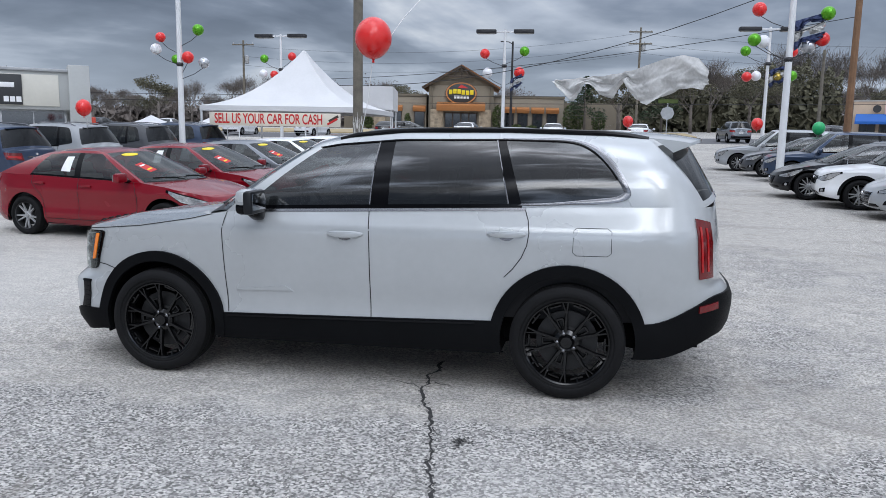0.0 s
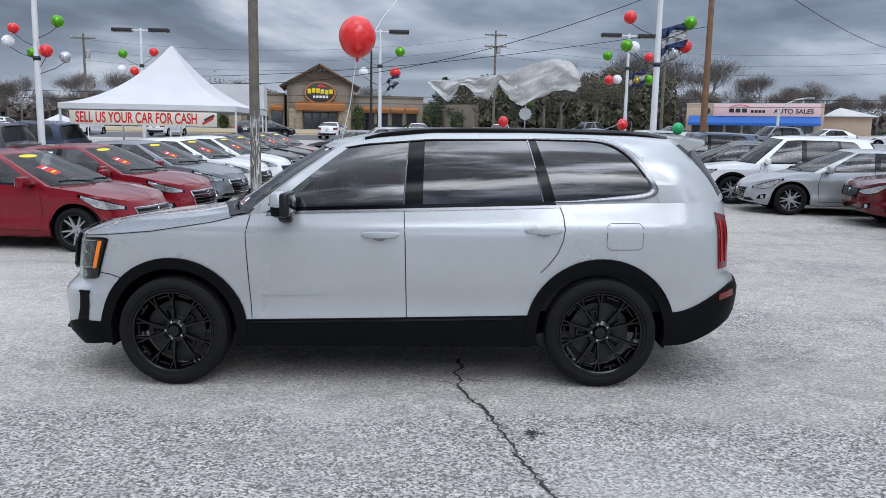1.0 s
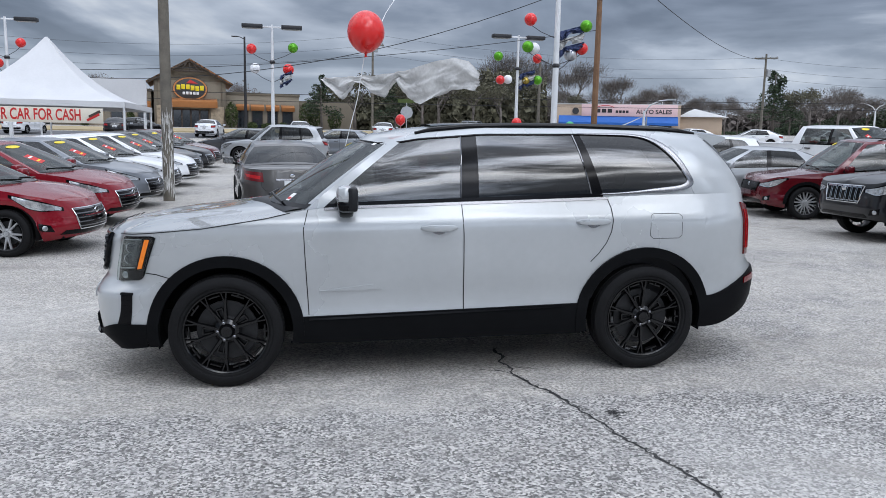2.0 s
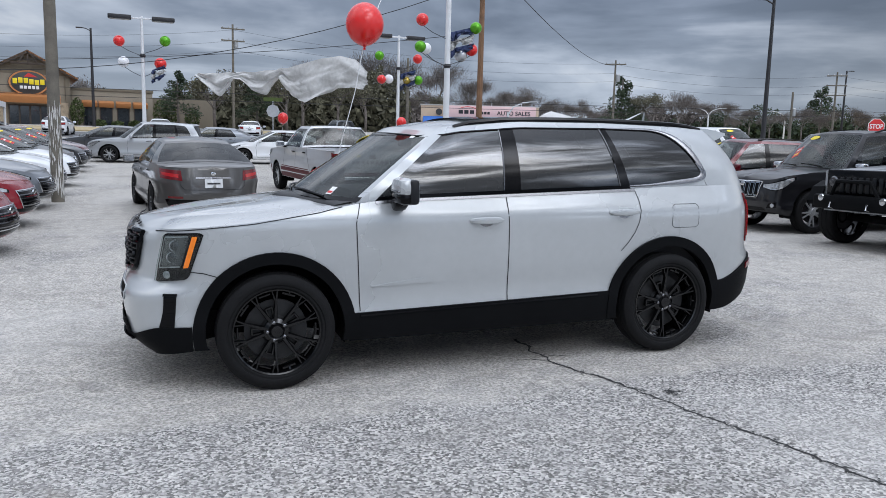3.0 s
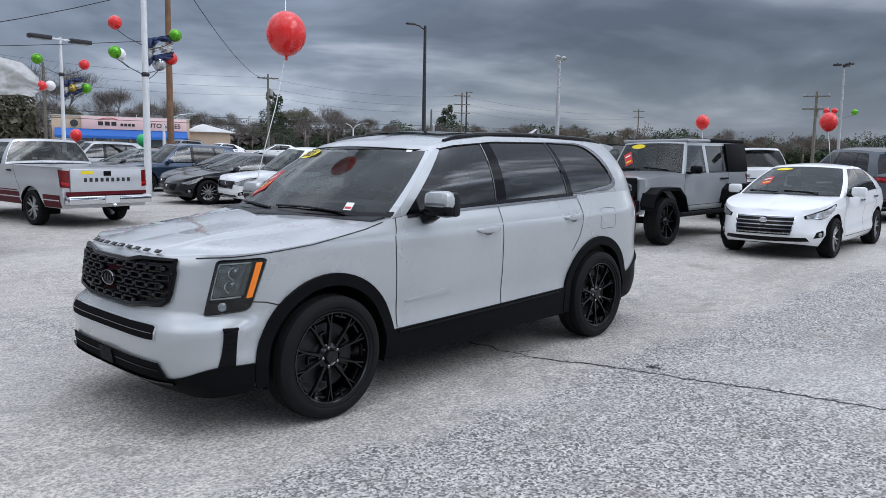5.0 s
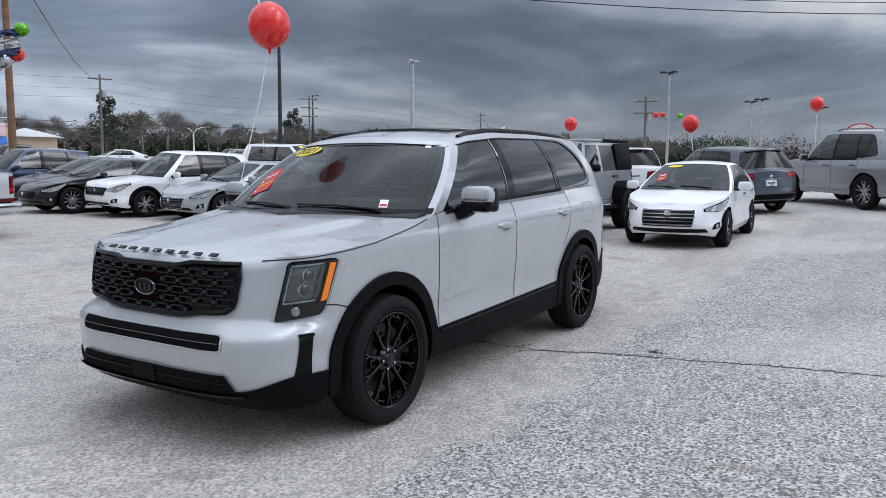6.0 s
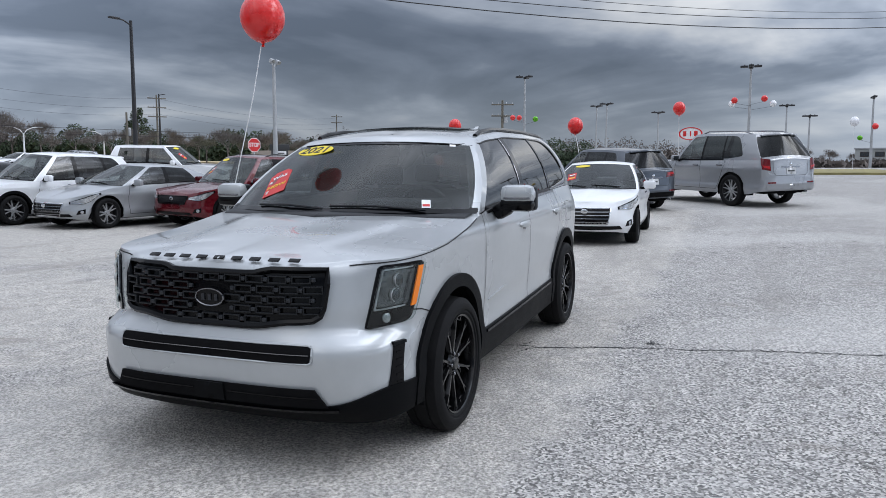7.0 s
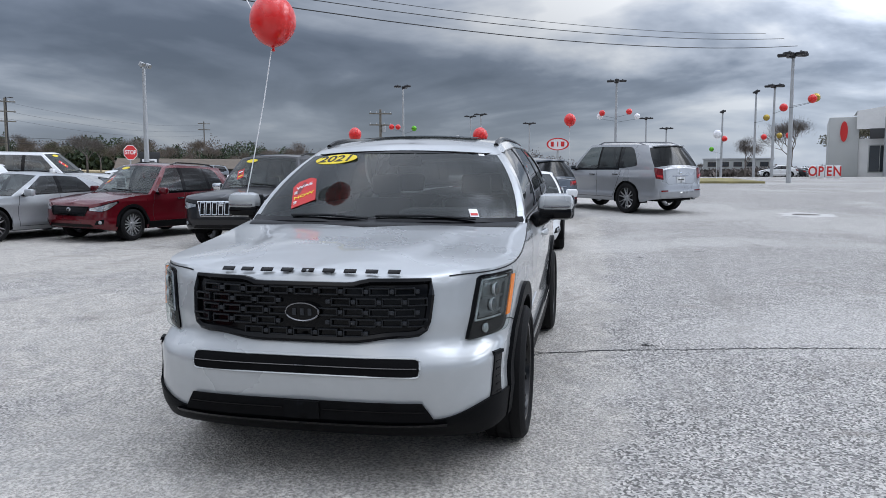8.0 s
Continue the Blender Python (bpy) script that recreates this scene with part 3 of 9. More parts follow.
def line_on(sh, pts, width=0.007, off=0.0015, side=1):
    """A narrow shut line along (place, height) points."""
    bm = bmesh.new()
    dense = []
    for (s0, z0), (s1, z1) in zip(pts, pts[1:]):
        m = max(2, int(math.hypot(s1 - s0, z1 - z0) / 0.05))
        dense += [(s0 + (s1 - s0) * k / m, z0 + (z1 - z0) * k / m) for k in range(m)]
    dense.append(pts[-1])
    rows = []
    for i, (s, z) in enumerate(dense):
        a, b = dense[max(0, i - 1)], dense[min(len(dense) - 1, i + 1)]
        ds, dz = b[0] - a[0], b[1] - a[1]
        k = math.hypot(ds, dz) or 1
        ns, nz = -dz / k * width / 2, ds / k * width / 2
        rows.append([sh.wall(s + ns, z + nz, off), sh.wall(s - ns, z - nz, off)])
    rows = [[Vector((p.x, p.y * side, p.z)) for p in r] for r in rows]
    add_grid(bm, rows, flip=side < 0)
    return bm


def rim_mesh(rr, width, spokes, style):
    """Spokes, hub and barrel of an alloy wheel; axle along y, outer face to +y."""
    spoke, barrel = bmesh.new(), bmesh.new()
    face = width * 0.36
    turn = Matrix.Rotation(-math.pi / 2, 4, "X")
    add_lathe(barrel, [(rr, -width * 0.45), (rr * 0.97, -width * 0.44), (rr * 0.93, -width * 0.2), (rr * 0.93, face * 0.6), (rr * 0.965, face + 0.012), (rr, face + 0.016), (rr * 1.012, face + 0.004)], 40, turn)
    add_lathe(spoke, [(rr * 0.30, face * 0.2), (rr * 0.29, face - 0.03), (rr * 0.20, face - 0.014), (rr * 0.16, face - 0.02), (rr * 0.13, face - 0.004), (0, face)], 20, turn)

    def bar(a0, a1, r0, r1, w0, w1, y0, y1, th=0.022):
        p = [Vector((r0 * math.cos(a0), y0, r0 * math.sin(a0))), Vector((r1 * math.cos(a1), y1, r1 * math.sin(a1)))]
        d = (p[1] - p[0])
        t = Vector((-d.z, 0, d.x)).normalized()
        vs = []
        for q, w in ((p[0], w0), (p[1], w1)):
            for sgn, dy, k in ((-1, -th, 1), (-1, 0, 0.55), (1, 0, 0.55), (1, -th, 1)):
                vs.append(spoke.verts.new(q + t * (sgn * w / 2 * k) + Vector((0, dy, 0))))
        for i in range(3):
            spoke.faces.new((vs[i], vs[i + 1], vs[5 + i], vs[4 + i]))
        spoke.faces.new((vs[3], vs[0], vs[4], vs[7]))
    for k in range(spokes):
        a = 2 * math.pi * k / spokes + math.pi / 2
        if style == "ten":
            for dlt in (-math.pi / 10, math.pi / 10):
                sg = 1 if dlt > 0 else -1
                bar(a + dlt * 0.72, a + dlt * 0.92, rr * 0.24, rr * 0.70, 0.034, 0.020, face - 0.020, face - 0.006)
                bar(a + dlt * 0.92, a + dlt * 1.05, rr * 0.68, rr * 0.97, 0.020, 0.016, face - 0.007, face - 0.001)
                bar(a + dlt * 0.92, a + dlt * 0.62, rr * 0.68, rr * 0.97, 0.017, 0.013, face - 0.009, face - 0.002)
                bar(a + sg * 0.15, a + sg * 0.13, rr * 0.26, rr * 0.56, 0.018, 0.014, face - 0.036, face - 0.028)
            bar(a - 0.13, a + 0.13, rr * 0.56, rr * 0.56, 0.016, 0.016, face - 0.028, face - 0.028)
            bar(a - 0.15, a + 0.15, rr * 0.885, rr * 0.885, 0.016, 0.016, face - 0.016, face - 0.016)
            m = a + math.pi / spokes
            bar(m - 0.17, m + 0.17, rr * 0.90, rr * 0.90, 0.020, 0.020, face - 0.016, face - 0.016)
            bar(m, m, rr * 0.885, rr * 0.97, 0.018, 0.018, face - 0.01, face - 0.004)
        elif style == "fork":
            dlt = 0.20
            bar(a - 0.10, a - dlt, rr * 0.24, rr * 0.96, 0.040, 0.026, face - 0.015, face - 0.002)
            bar(a + 0.10, a + dlt, rr * 0.24, rr * 0.96, 0.040, 0.026, face - 0.015, face - 0.002)
            m = a + math.pi / spokes
            bar(m, m, rr * 0.24, rr * 0.62, 0.034, 0.024, face - 0.03, face - 0.022)
            for dm in (-0.11, 0.11):
                bar(m, m + dm, rr * 0.60, rr * 0.95, 0.020, 0.016, face - 0.022, face - 0.008)
        elif style == "pair":
            for dlt in (-0.14, 0.14):
                bar(a + dlt * 0.9, a + dlt * 1.5, rr * 0.2, rr * 0.97, 0.040, 0.026, face - 0.016, face - 0.003)
        else:
            bar(a, a + (0.12 if style == "swirl" else 0.0), rr * 0.2, rr * 0.95, 0.060 * 5 / spokes + 0.008, 0.042 * 5 / spokes + 0.008, face - 0.016, face - 0.003)
    for b in (spoke, barrel):
        bmesh.ops.recalc_face_normals(b, faces=b.faces)
    return spoke, barrel


def tyre_mesh(r, rr, width, blocks=0):
    w = width / 2
    turn = Matrix.Rotation(-math.pi / 2, 4, "X")
    groove = [(r - 0.009, -w * 0.36), (r - 0.009, -w * 0.28), (r - 0.001, -w * 0.27), (r, 0.0), (r - 0.001, w * 0.27), (r - 0.009, w * 0.28), (r - 0.009, w * 0.36)]
    bm = lathe([(rr * 0.99, -w * 0.78), (rr + 0.012, -w * 0.9), (rr + (r - rr) * 0.45, -w), (r - 0.03, -w * 0.95), (r - 0.008, -w * 0.78), (r - 0.003, -w * 0.37)] + groove
               + [(r - 0.003, w * 0.37), (r - 0.008, w * 0.78), (r - 0.03, w * 0.95), (rr + (r - rr) * 0.45, w), (rr + 0.03, w * 0.97), (rr + 0.024, w * 0.9), (rr + 0.012, w * 0.9), (rr * 0.99, w * 0.78)], 56, turn)
    for k in range(blocks):
        a = 2 * math.pi * k / blocks
        for sgn in (-1, 1):
            m = Matrix.Rotation(-a, 4, "Y") @ Matrix.Translation((r - 0.010, sgn * w * 0.80, 0)) @ Matrix.Rotation(sgn * 0.25, 4, "Z")
            add_box(bm, (0.022, w * 0.34, 0.026), (0, 0, 0), 0.0, m)
    return bm


def add_wheel(parent, x, y, r, rr, width, style=("five", 5), rim=M_ALLOY, pocket=M_DKALLOY, blocks=0, bolts=False):
    sgn = 1 if y > 0 else -1
    w = new("wheel")
    w.parent = parent
    tyre = part("tyre", tyre_mesh(r, rr, width, blocks), M_RUBBER)
    tyre.parent = w
    spoke, barrel = rim_mesh(rr, width, style[1], style[0])
    part("rim_spokes", spoke, rim, w, sharp=0.35)
    part("rim_barrel", barrel, pocket, w)
    turn = Matrix.Rotation(-math.pi / 2, 4, "X")
    disc = lathe([(rr * 0.72, 0.0), (rr * 0.72, 0.014), (rr * 0.35, 0.016), (rr * 0.3, 0.03), (0, 0.03)], 28, turn)
    part("brake_disc", disc, M_BRAKE, w)
    if bolts:
        face = width * 0.36
        for k in range(5):
            a = 2 * math.pi * k / 5 + 0.3
            part("lug_nut", lathe([(0.011, -0.02), (0.011, 0.006), (0.006, 0.010), (0, 0.010)], 8, Matrix.Translation((rr * 0.215 * math.cos(a), face - 0.014, rr * 0.215 * math.sin(a))) @ turn), M_SATIN, w)
    w.location = (x, y, r)
    w.rotation_euler = (0, random.uniform(0, 6) if not bolts else 0.3, 0 if sgn > 0 else math.pi)
    return w


def seat_mesh(w=0.50):
    bm = bmesh.new()
    add_box(bm, (0.52, w, 0.20), (0.05, 0, 0.10), 0.05)
    add_box(bm, (0.14, w, 0.60), (-0.25, 0, 0.42), 0.05, Matrix.Rotation(-0.22, 4, "Y"))
    add_box(bm, (0.09, 0.25, 0.17), (-0.37, 0, 0.82), 0.035, Matrix.Rotation(-0.15, 4, "Y"))
    return bm


def build_car(name, label, material, sh, place, heading, group="", rim=M_ALLOY, style=("pair", 5), glass=M_DARKGLASS, front_glass=M_CARGLASS,
              clad=None, grille=M_GLOSSBLK, roof_rails=False, nose="mesh", seat=M_SEAT, blocks=0, hero=False, rails=None, mirrors=None, handles=M_SATIN, bumper=None, head_z=None, tail_z=None, lamp_w=0.36, grille_w=0.52, category="car", sticker=False):
    """A parked car on the lot, with skin, glass, lamps, wheels and cabin. place: where the middle between its axles stands."""
    c, s_ = math.cos(heading), math.sin(heading)
    at = lambda dx, dy: ground_z(place[0] + dx * c - dy * s_, place[1] + dx * s_ + dy * c)
    zf, zr, zl, zri = at(sh.wb / 2, 0), at(-sh.wb / 2, 0), at(0, 0.8), at(0, -0.8)
    m = Matrix.Translation((place[0], place[1], (zf + zr) / 2)) @ Matrix.Rotation(heading, 4, "Z") @ Matrix.Rotation(-math.atan2(zf - zr, sh.wb), 4, "Y") @ Matrix.Rotation(math.atan2(zl - zri, 1.6), 4, "X")
    car = thing(name, label, category, m, group)
    q = sh.quads()
    skin = mirrored(q["body"] + q["bonnet"] + q["roof"] + q.get("deck", []))
    outward(skin)
    body = part("body", skin, material, car, sharp=0.75 if hero else 0.5)
    for tag, nm in (("trim", "window_seal"), ("post", "window_post")):
        for side in (1, -1):
            bm = mirrored(q.get(tag, []), False, side)
            outward(bm)
            split_parts(nm, bm, M_GLOSSBLK, car)
    for tag, rows in q.items():
        if tag == "windshield" or tag == "backlight":
            bm = mirrored(rows)
            outward(bm)
            g_ = part("windshield" if tag == "windshield" else "rear_window", bm, M_WINDSHIELD if tag == "windshield" else (M_DARKGLASS if hero else glass), car)
            g_.visible_shadow = False
        elif tag.startswith("win"):
            for side in (1, -1):
                bm = mirrored(rows, False, side)
                outward(bm)
                g_ = part("side_window", bm, front_glass if tag == "win1" else glass, car)
                g_.visible_shadow = False
    # underside and wheel wells
    under = bmesh.new()
    add_box(under, (sh.xf - sh.xr - 0.5, 2 * (sh.W - 0.30), 0.16), ((sh.xf + sh.xr) / 2, 0, sh.sill + 0.10))
    add_box(under, (sh.wb - 2 * sh.arch - 0.04, 2 * (sh.W - 0.07), 0.10), (0, 0, sh.sill + 0.06))
    part("underbody", under, M_WELL, car)
    for hub in (sh.wb / 2, -sh.wb / 2):
        for side in (1, -1):
            bm = bmesh.new()
            R = sh.arch + 0.004
            arcs = [(hub + R * math.cos(a), sh.r + R * math.sin(a)) for a in (math.pi * (k / 18) * 1.16 - 0.25 for k in range(19))]
            add_grid(bm, [[Vector((x, side * (sh.W - 0.035), z)), Vector((x, side * (sh.W - 0.38), z))] for x, z in arcs])
            add_grid(bm, [[Vector((x, side * (sh.W - 0.38), z)), Vector((hub, side * (sh.W - 0.38), sh.r * 0.9))] for x, z in arcs])
            bmesh.ops.remove_doubles(bm, verts=bm.verts, dist=0.001)
            part("wheel_well", bm, M_WELL, car)
            add_wheel(car, hub, side * (sh.W - 0.125 + (0.03 if hero else 0.0)), sh.r, sh.r * (0.735 if hero else 0.70), 0.235, style, rim, M_BLKRIM if rim is M_BLKRIM else M_DKALLOY, blocks, hero)
    # cabin
    zb = sh.top_z(0)
    floor_z = sh.sill + 0.16
    dash = bmesh.new()
    add_box(dash, (0.42, 2 * sh.W - 0.34, 0.34), (sh.cowl - 0.10, 0, zb - 0.20), 0.07)
    add_box(dash, (0.30, 0.55, 0.10), (sh.cowl - 0.16, 0.36, zb - 0.01), 0.04)
    part("dashboard", dash, M_CABIN, car)
    seat_x = sh.cowl - 1.10
    for x in (seat_x, seat_x - 0.88) if seat_x - 1.2 > sh.tail else (seat_x + 0.15,):
        for y in (0.38, -0.38):
            sm_ = seat_mesh(0.5 if x == seat_x else 0.62)
            bmesh.ops.translate(sm_, verts=sm_.verts, vec=(x, y, zb - 0.66))
            part("seat", sm_, seat, car)
    fl = box((sh.cowl - sh.tail - 0.4, 2 * sh.W - 0.36, 0.05), ((sh.cowl + sh.tail) / 2, 0, floor_z + 0.06))
    part("cabin_floor", fl, M_CABIN, car)
    lining = bmesh.new()
    add_grid(lining, [[Vector((p_.x, p_.y * 0.97, p_.z - 0.03)) for p_ in r] for r in q["roof"][0]])
    add_grid(lining, [[Vector((p_.x, -p_.y * 0.97, p_.z - 0.03)) for p_ in r] for r in q["roof"][0]])
    part("headliner", lining, M_CABIN, car)
    for side in (1, -1):
        part("door_lining", box((sh.cowl - sh.tail - 0.3, 0.03, zb - floor_z - 0.12), ((sh.cowl + sh.tail) / 2, side * (sh.W - 0.15), (zb + floor_z) / 2 - 0.02), 0.01), M_CABIN, car)
    wheel_ring = bmesh.new()
    ring = [(0.185 * math.cos(a), 0.185 * math.sin(a)) for a in (2 * math.pi * k / 20 for k in range(21))]
    lean = Matrix.Translation((sh.cowl - 0.45, 0.38, zb - 0.06)) @ Matrix.Rotation(-1.15, 4, "Y")
    add_tube(wheel_ring, [lean @ Vector((x, y, 0)) for x, y in ring], 0.016, 6)
    add_tube(wheel_ring, [lean @ Vector((0, -0.18, 0)), lean @ Vector((0, 0.18, 0))], 0.02, 6)
    part("steering_wheel", wheel_ring, M_CABIN, car)
    if hero:
        return car, sh, body
    # lamps, grille, trim
    hz = head_z or (sh.top_z(sh.xf - 0.1) - 0.20, sh.top_z(sh.xf - 0.1) - 0.04)
    sf = sh.s_front(sh.W * 0.90)

    def under_edge(s0, s1, gap, h0, h1):
        def fn(u, v):
            s = s0 + (s1 - s0) * u
            zt = sh.top_z(sh.wall(s, 0.7).x) - gap
            return s, zt - (h0 + (h1 - h0) * u) * (1 - v)
        return fn
    for side in (1, -1):
        s0, s1 = sf - lamp_w * 0.95, sf + lamp_w * 0.95
        hh = 0.165 if sh.top_z(sh.xf) > 0.8 else 0.14

        def teardrop(u0, u1, v0, v1):
            def fn(u, v):
                u, v = u0 + (u1 - u0) * u, v0 + (v1 - v0) * v
                s = s0 + (s1 - s0) * u
                zt = sh.top_z(sh.wall(s, 0.7).x) - 0.035 - 0.05 * (1 - u) ** 2
                return s, zt - hh * (0.34 + 0.66 * smooth(0.0, 0.5, u)) * (1 - 0.72 * smooth(0.62, 1.0, u)) * (1 - v)
            return fn
        lamp = part("headlight", patch(sh, teardrop(0, 1, 0, 1), 14, 5, 0.006, side), M_GLOSSBLK, car)
        part("lens", patch(sh, teardrop(0.05, 0.93, 0.10, 0.88), 13, 4, 0.010, side, 0.005), M_LENSSILVER, lamp)
        part("projector_lens", patch(sh, teardrop(0.44, 0.54, 0.30, 0.68), 4, 4, 0.014, side, 0.005), M_REFLECTOR, lamp)
        part("daylight_strip", patch(sh, teardrop(0.06, 0.70, 0.08, 0.20), 10, 1, 0.015, side, 0.005), M_REFLECTOR, lamp)
        pocket = part("fog_lamp", quad_patch(sh, [(sf - 0.20, sh.sill + 0.13), (sf - 0.01, sh.sill + 0.15), (sf + 0.0, sh.sill + 0.25), (sf - 0.15, sh.sill + 0.22)], 5, 3, 0.005, side), M_GLOSSBLK, car)
        fp = sh.wall(sf - 0.08, sh.sill + 0.185, 0.006)
        fn_ = (sh.wall(sf - 0.08, sh.sill + 0.185, 0.05) - fp).normalized()
        fog = lathe([(0.036, -0.006), (0.036, 0.003), (0.026, 0.007), (0, 0.008)], 14, Matrix.Translation((fp.x, side * fp.y, fp.z)) @ Vector((fn_.x, side * fn_.y, fn_.z)).to_track_quat("Z", "Y").to_matrix().to_4x4())
        part("bulb_lens", fog, M_LENSSILVER, pocket)
        tz = tail_z or (sh.top_z(sh.xr + 0.2) - 0.26, sh.top_z(sh.xr + 0.2) - 0.04)
        sr = sh.s_rear(sh.W * 0.86)
        tall = tz[1] - tz[0] > 0.3
        w_in = 0.16 if tall else 0.36
        tl = part("tail_light", quad_patch(sh, [(sr - 0.10, tz[0] + 0.04), (sr + w_in, tz[0]), (sr + w_in * 0.9, tz[1] - 0.03), (sr - 0.20, tz[1])], 8, 5, 0.007, side), M_TAIL, car)
        part("light_strip", quad_patch(sh, [(sr - 0.06, tz[0] + 0.09), (sr + w_in * 0.8, tz[0] + 0.05), (sr + w_in * 0.8, tz[0] + 0.11), (sr - 0.10, tz[0] + 0.14)], 6, 2, 0.011, side, 0.004), M_TAILBRIGHT, tl)
    gz = (hz[0] - 0.14, hz[1] - 0.02) if nose != "mesh" else (hz[0] - 0.05, hz[1] - 0.03)
    gy = sh.s_front(grille_w)
    gr = part("grille", quad_patch(sh, [(0.0, gz[0]), (gy * 0.85, gz[0]), (gy, gz[1]), (0.0, gz[1])], 10, 4, 0.004, both=True), M_GLOSSBLK, car)
    rim_pts = [(gy * k / 6, gz[1]) for k in range(7)] + [(gy * (0.85 + 0.15 * v), gz[0] + (gz[1] - gz[0]) * v) for v in (0.66, 0.33)] + [(gy * 0.85 * (6 - k) / 6, gz[0]) for k in range(7)]
    rim_pts = [sh.wall(s, z, 0.008) for s, z in rim_pts]
    part("grille_surround", tube(rim_pts + [Vector((q_.x, -q_.y, q_.z)) for q_ in rim_pts[::-1]][1:], 0.011, 5), M_CHROME if nose == "bars" else grille, gr)
    if nose == "bars":
        for k in range(5):
            z = gz[0] + 0.03 + (gz[1] - gz[0] - 0.05) * k / 4
            part("grille_bar", quad_patch(sh, [(0, z), (gy * (0.86 + 0.024 * k), z), (gy * (0.86 + 0.024 * k), z + 0.016), (0, z + 0.016)], 8, 1, 0.014, both=True), grille, gr)
    elif nose == "slots":
        for k in range(7):
            y0 = (k - 3) * grille_w * 0.26
            side = 1 if y0 >= 0 else -1
            a = sh.s_front(abs(y0) + 0.055) if k != 3 else sh.s_front(0.055)
            b0 = sh.s_front(max(0.0, abs(y0) - 0.055))
            part("grille_slot_frame", quad_patch(sh, [(b0, gz[0] + 0.02), (a, gz[0] + 0.02), (a, gz[1] - 0.01), (b0, gz[1] - 0.01)], 2, 2, 0.012, side, both=(k == 3)), grille, gr)
            part("grille_slot", quad_patch(sh, [(b0 + (0.018 if k != 3 else 0), gz[0] + 0.04), (a - 0.018, gz[0] + 0.04), (a - 0.018, gz[1] - 0.03), (b0 + (0.018 if k != 3 else 0), gz[1] - 0.03)], 2, 2, 0.016, side, both=(k == 3)), M_GLOSSBLK, gr)
    else:
        part("grille_bar", quad_patch(sh, [(0, gz[1] - 0.07), (gy * 0.95, gz[1] - 0.07), (gy * 0.97, gz[1] - 0.045), (0, gz[1] - 0.045)], 8, 1, 0.012, both=True), grille, gr)
    part("badge", lathe([(0.06, -0.01), (0.06, 0.006), (0.045, 0.010), (0, 0.010)], 18, Matrix.Translation(sh.wall(0.0, gz[1] - 0.06, 0.012)) @ Matrix.Rotation(math.pi / 2, 4, "Y") @ Matrix.Diagonal((0.7, 1, 1, 1))), M_CHROME, car)
    low = bumper or (clad or M_GLOSSBLK)
    part("lower_intake", quad_patch(sh, [(0, sh.sill + 0.075), (sf * 0.74, sh.sill + 0.085), (sf * 0.66, sh.sill + 0.145), (0, sh.sill + 0.145)], 10, 3, 0.004, both=True), M_GLOSSBLK, car)
    part("rear_valance", quad_patch(sh, [(sh.s_rear(sh.W * 0.8), sh.sill + 0.13), (sh.total, sh.sill + 0.13), (sh.total, sh.sill + 0.26), (sh.s_rear(sh.W * 0.85), sh.sill + 0.26)], 10, 3, 0.005, both=True), low, car)
    plate = part("number_plate", quad_patch(sh, [(sh.s_rear(0.15), sh.top_z(sh.xr) - 0.34), (sh.total, sh.top_z(sh.xr) - 0.34), (sh.total, sh.top_z(sh.xr) - 0.19), (sh.s_rear(0.15), sh.top_z(sh.xr) - 0.19)], 3, 2, 0.012, both=True), M_PLATE, car)
    part("plate_bar", quad_patch(sh, [(sh.s_rear(0.11), sh.top_z(sh.xr) - 0.280), (sh.total, sh.top_z(sh.xr) - 0.280), (sh.total, sh.top_z(sh.xr) - 0.250), (sh.s_rear(0.11), sh.top_z(sh.xr) - 0.250)], 3, 1, 0.015, both=True, depth=0.004), M_INK, plate)
    for side in (1, -1):
        for hub in (sh.wb / 2, -sh.wb / 2):
            if clad:
                R0, R1 = sh.arch - 0.006, sh.arch + 0.06
                fn = lambda u, v: (sh.s_of(hub + (R0 + (R1 - R0) * v) * math.cos(math.pi * (1 - u))), max(sh.sill + 0.02, sh.r + (R0 + (R1 - R0) * v) * math.sin(math.pi * (1 - u)) - 0.02))
                part("arch_flare", patch(sh, fn, 22, 2, 0.016, side, 0.025), clad, car)
        if clad:
            a, b = sh.s_of(sh.wb / 2 - sh.arch - 0.05), sh.s_of(-sh.wb / 2 + sh.arch + 0.05)
            part("sill_trim", quad_patch(sh, [(a, sh.sill + 0.01), (b, sh.sill + 0.01), (b, sh.sill + 0.16), (a, sh.sill + 0.16)], 12, 2, 0.010, side, 0.02), clad, car)
        # doors
        wins = [b for b in sh.bars if b[2] == "win"]
        posts = [b for b in sh.bars if b[2] == "post"]
        xa = wins[0][0] + 0.06
        xm = posts[0][0] - 0.03 if posts else 0
        xe = wins[1][0] - 0.85 if len(wins) > 1 else xm - 0.9
        xe = max(xe, -sh.wb / 2 + 0.10)
        door_low = sh.sill + 0.10
        for nm, x0, x1 in (("front_door", xa, xm), ("rear_door", xm - 0.012, xe)):
            arch_end = -sh.wb / 2 + sh.arch + 0.06
            if nm == "front_door":
                pts = [(x0 - 0.02, sh.top_z(x0)), (x0 + 0.04, 0.7), (x0, door_low), (x1, door_low), (x1, 0.7), (x1 + 0.01, sh.top_z(x1))]
            else:
                pts = [(x0, door_low), (arch_end, door_low), (arch_end - 0.10, 0.68), (x1, sh.top_z(x1) - 0.12), (x1 + 0.01, sh.top_z(x1))]
            part(nm + "_shut_line", line_on(sh, [(sh.s_of(x), z) for x, z in pts], 0.010, 0.002, side), M_SEAM, car)
            hx = x1 + 0.17
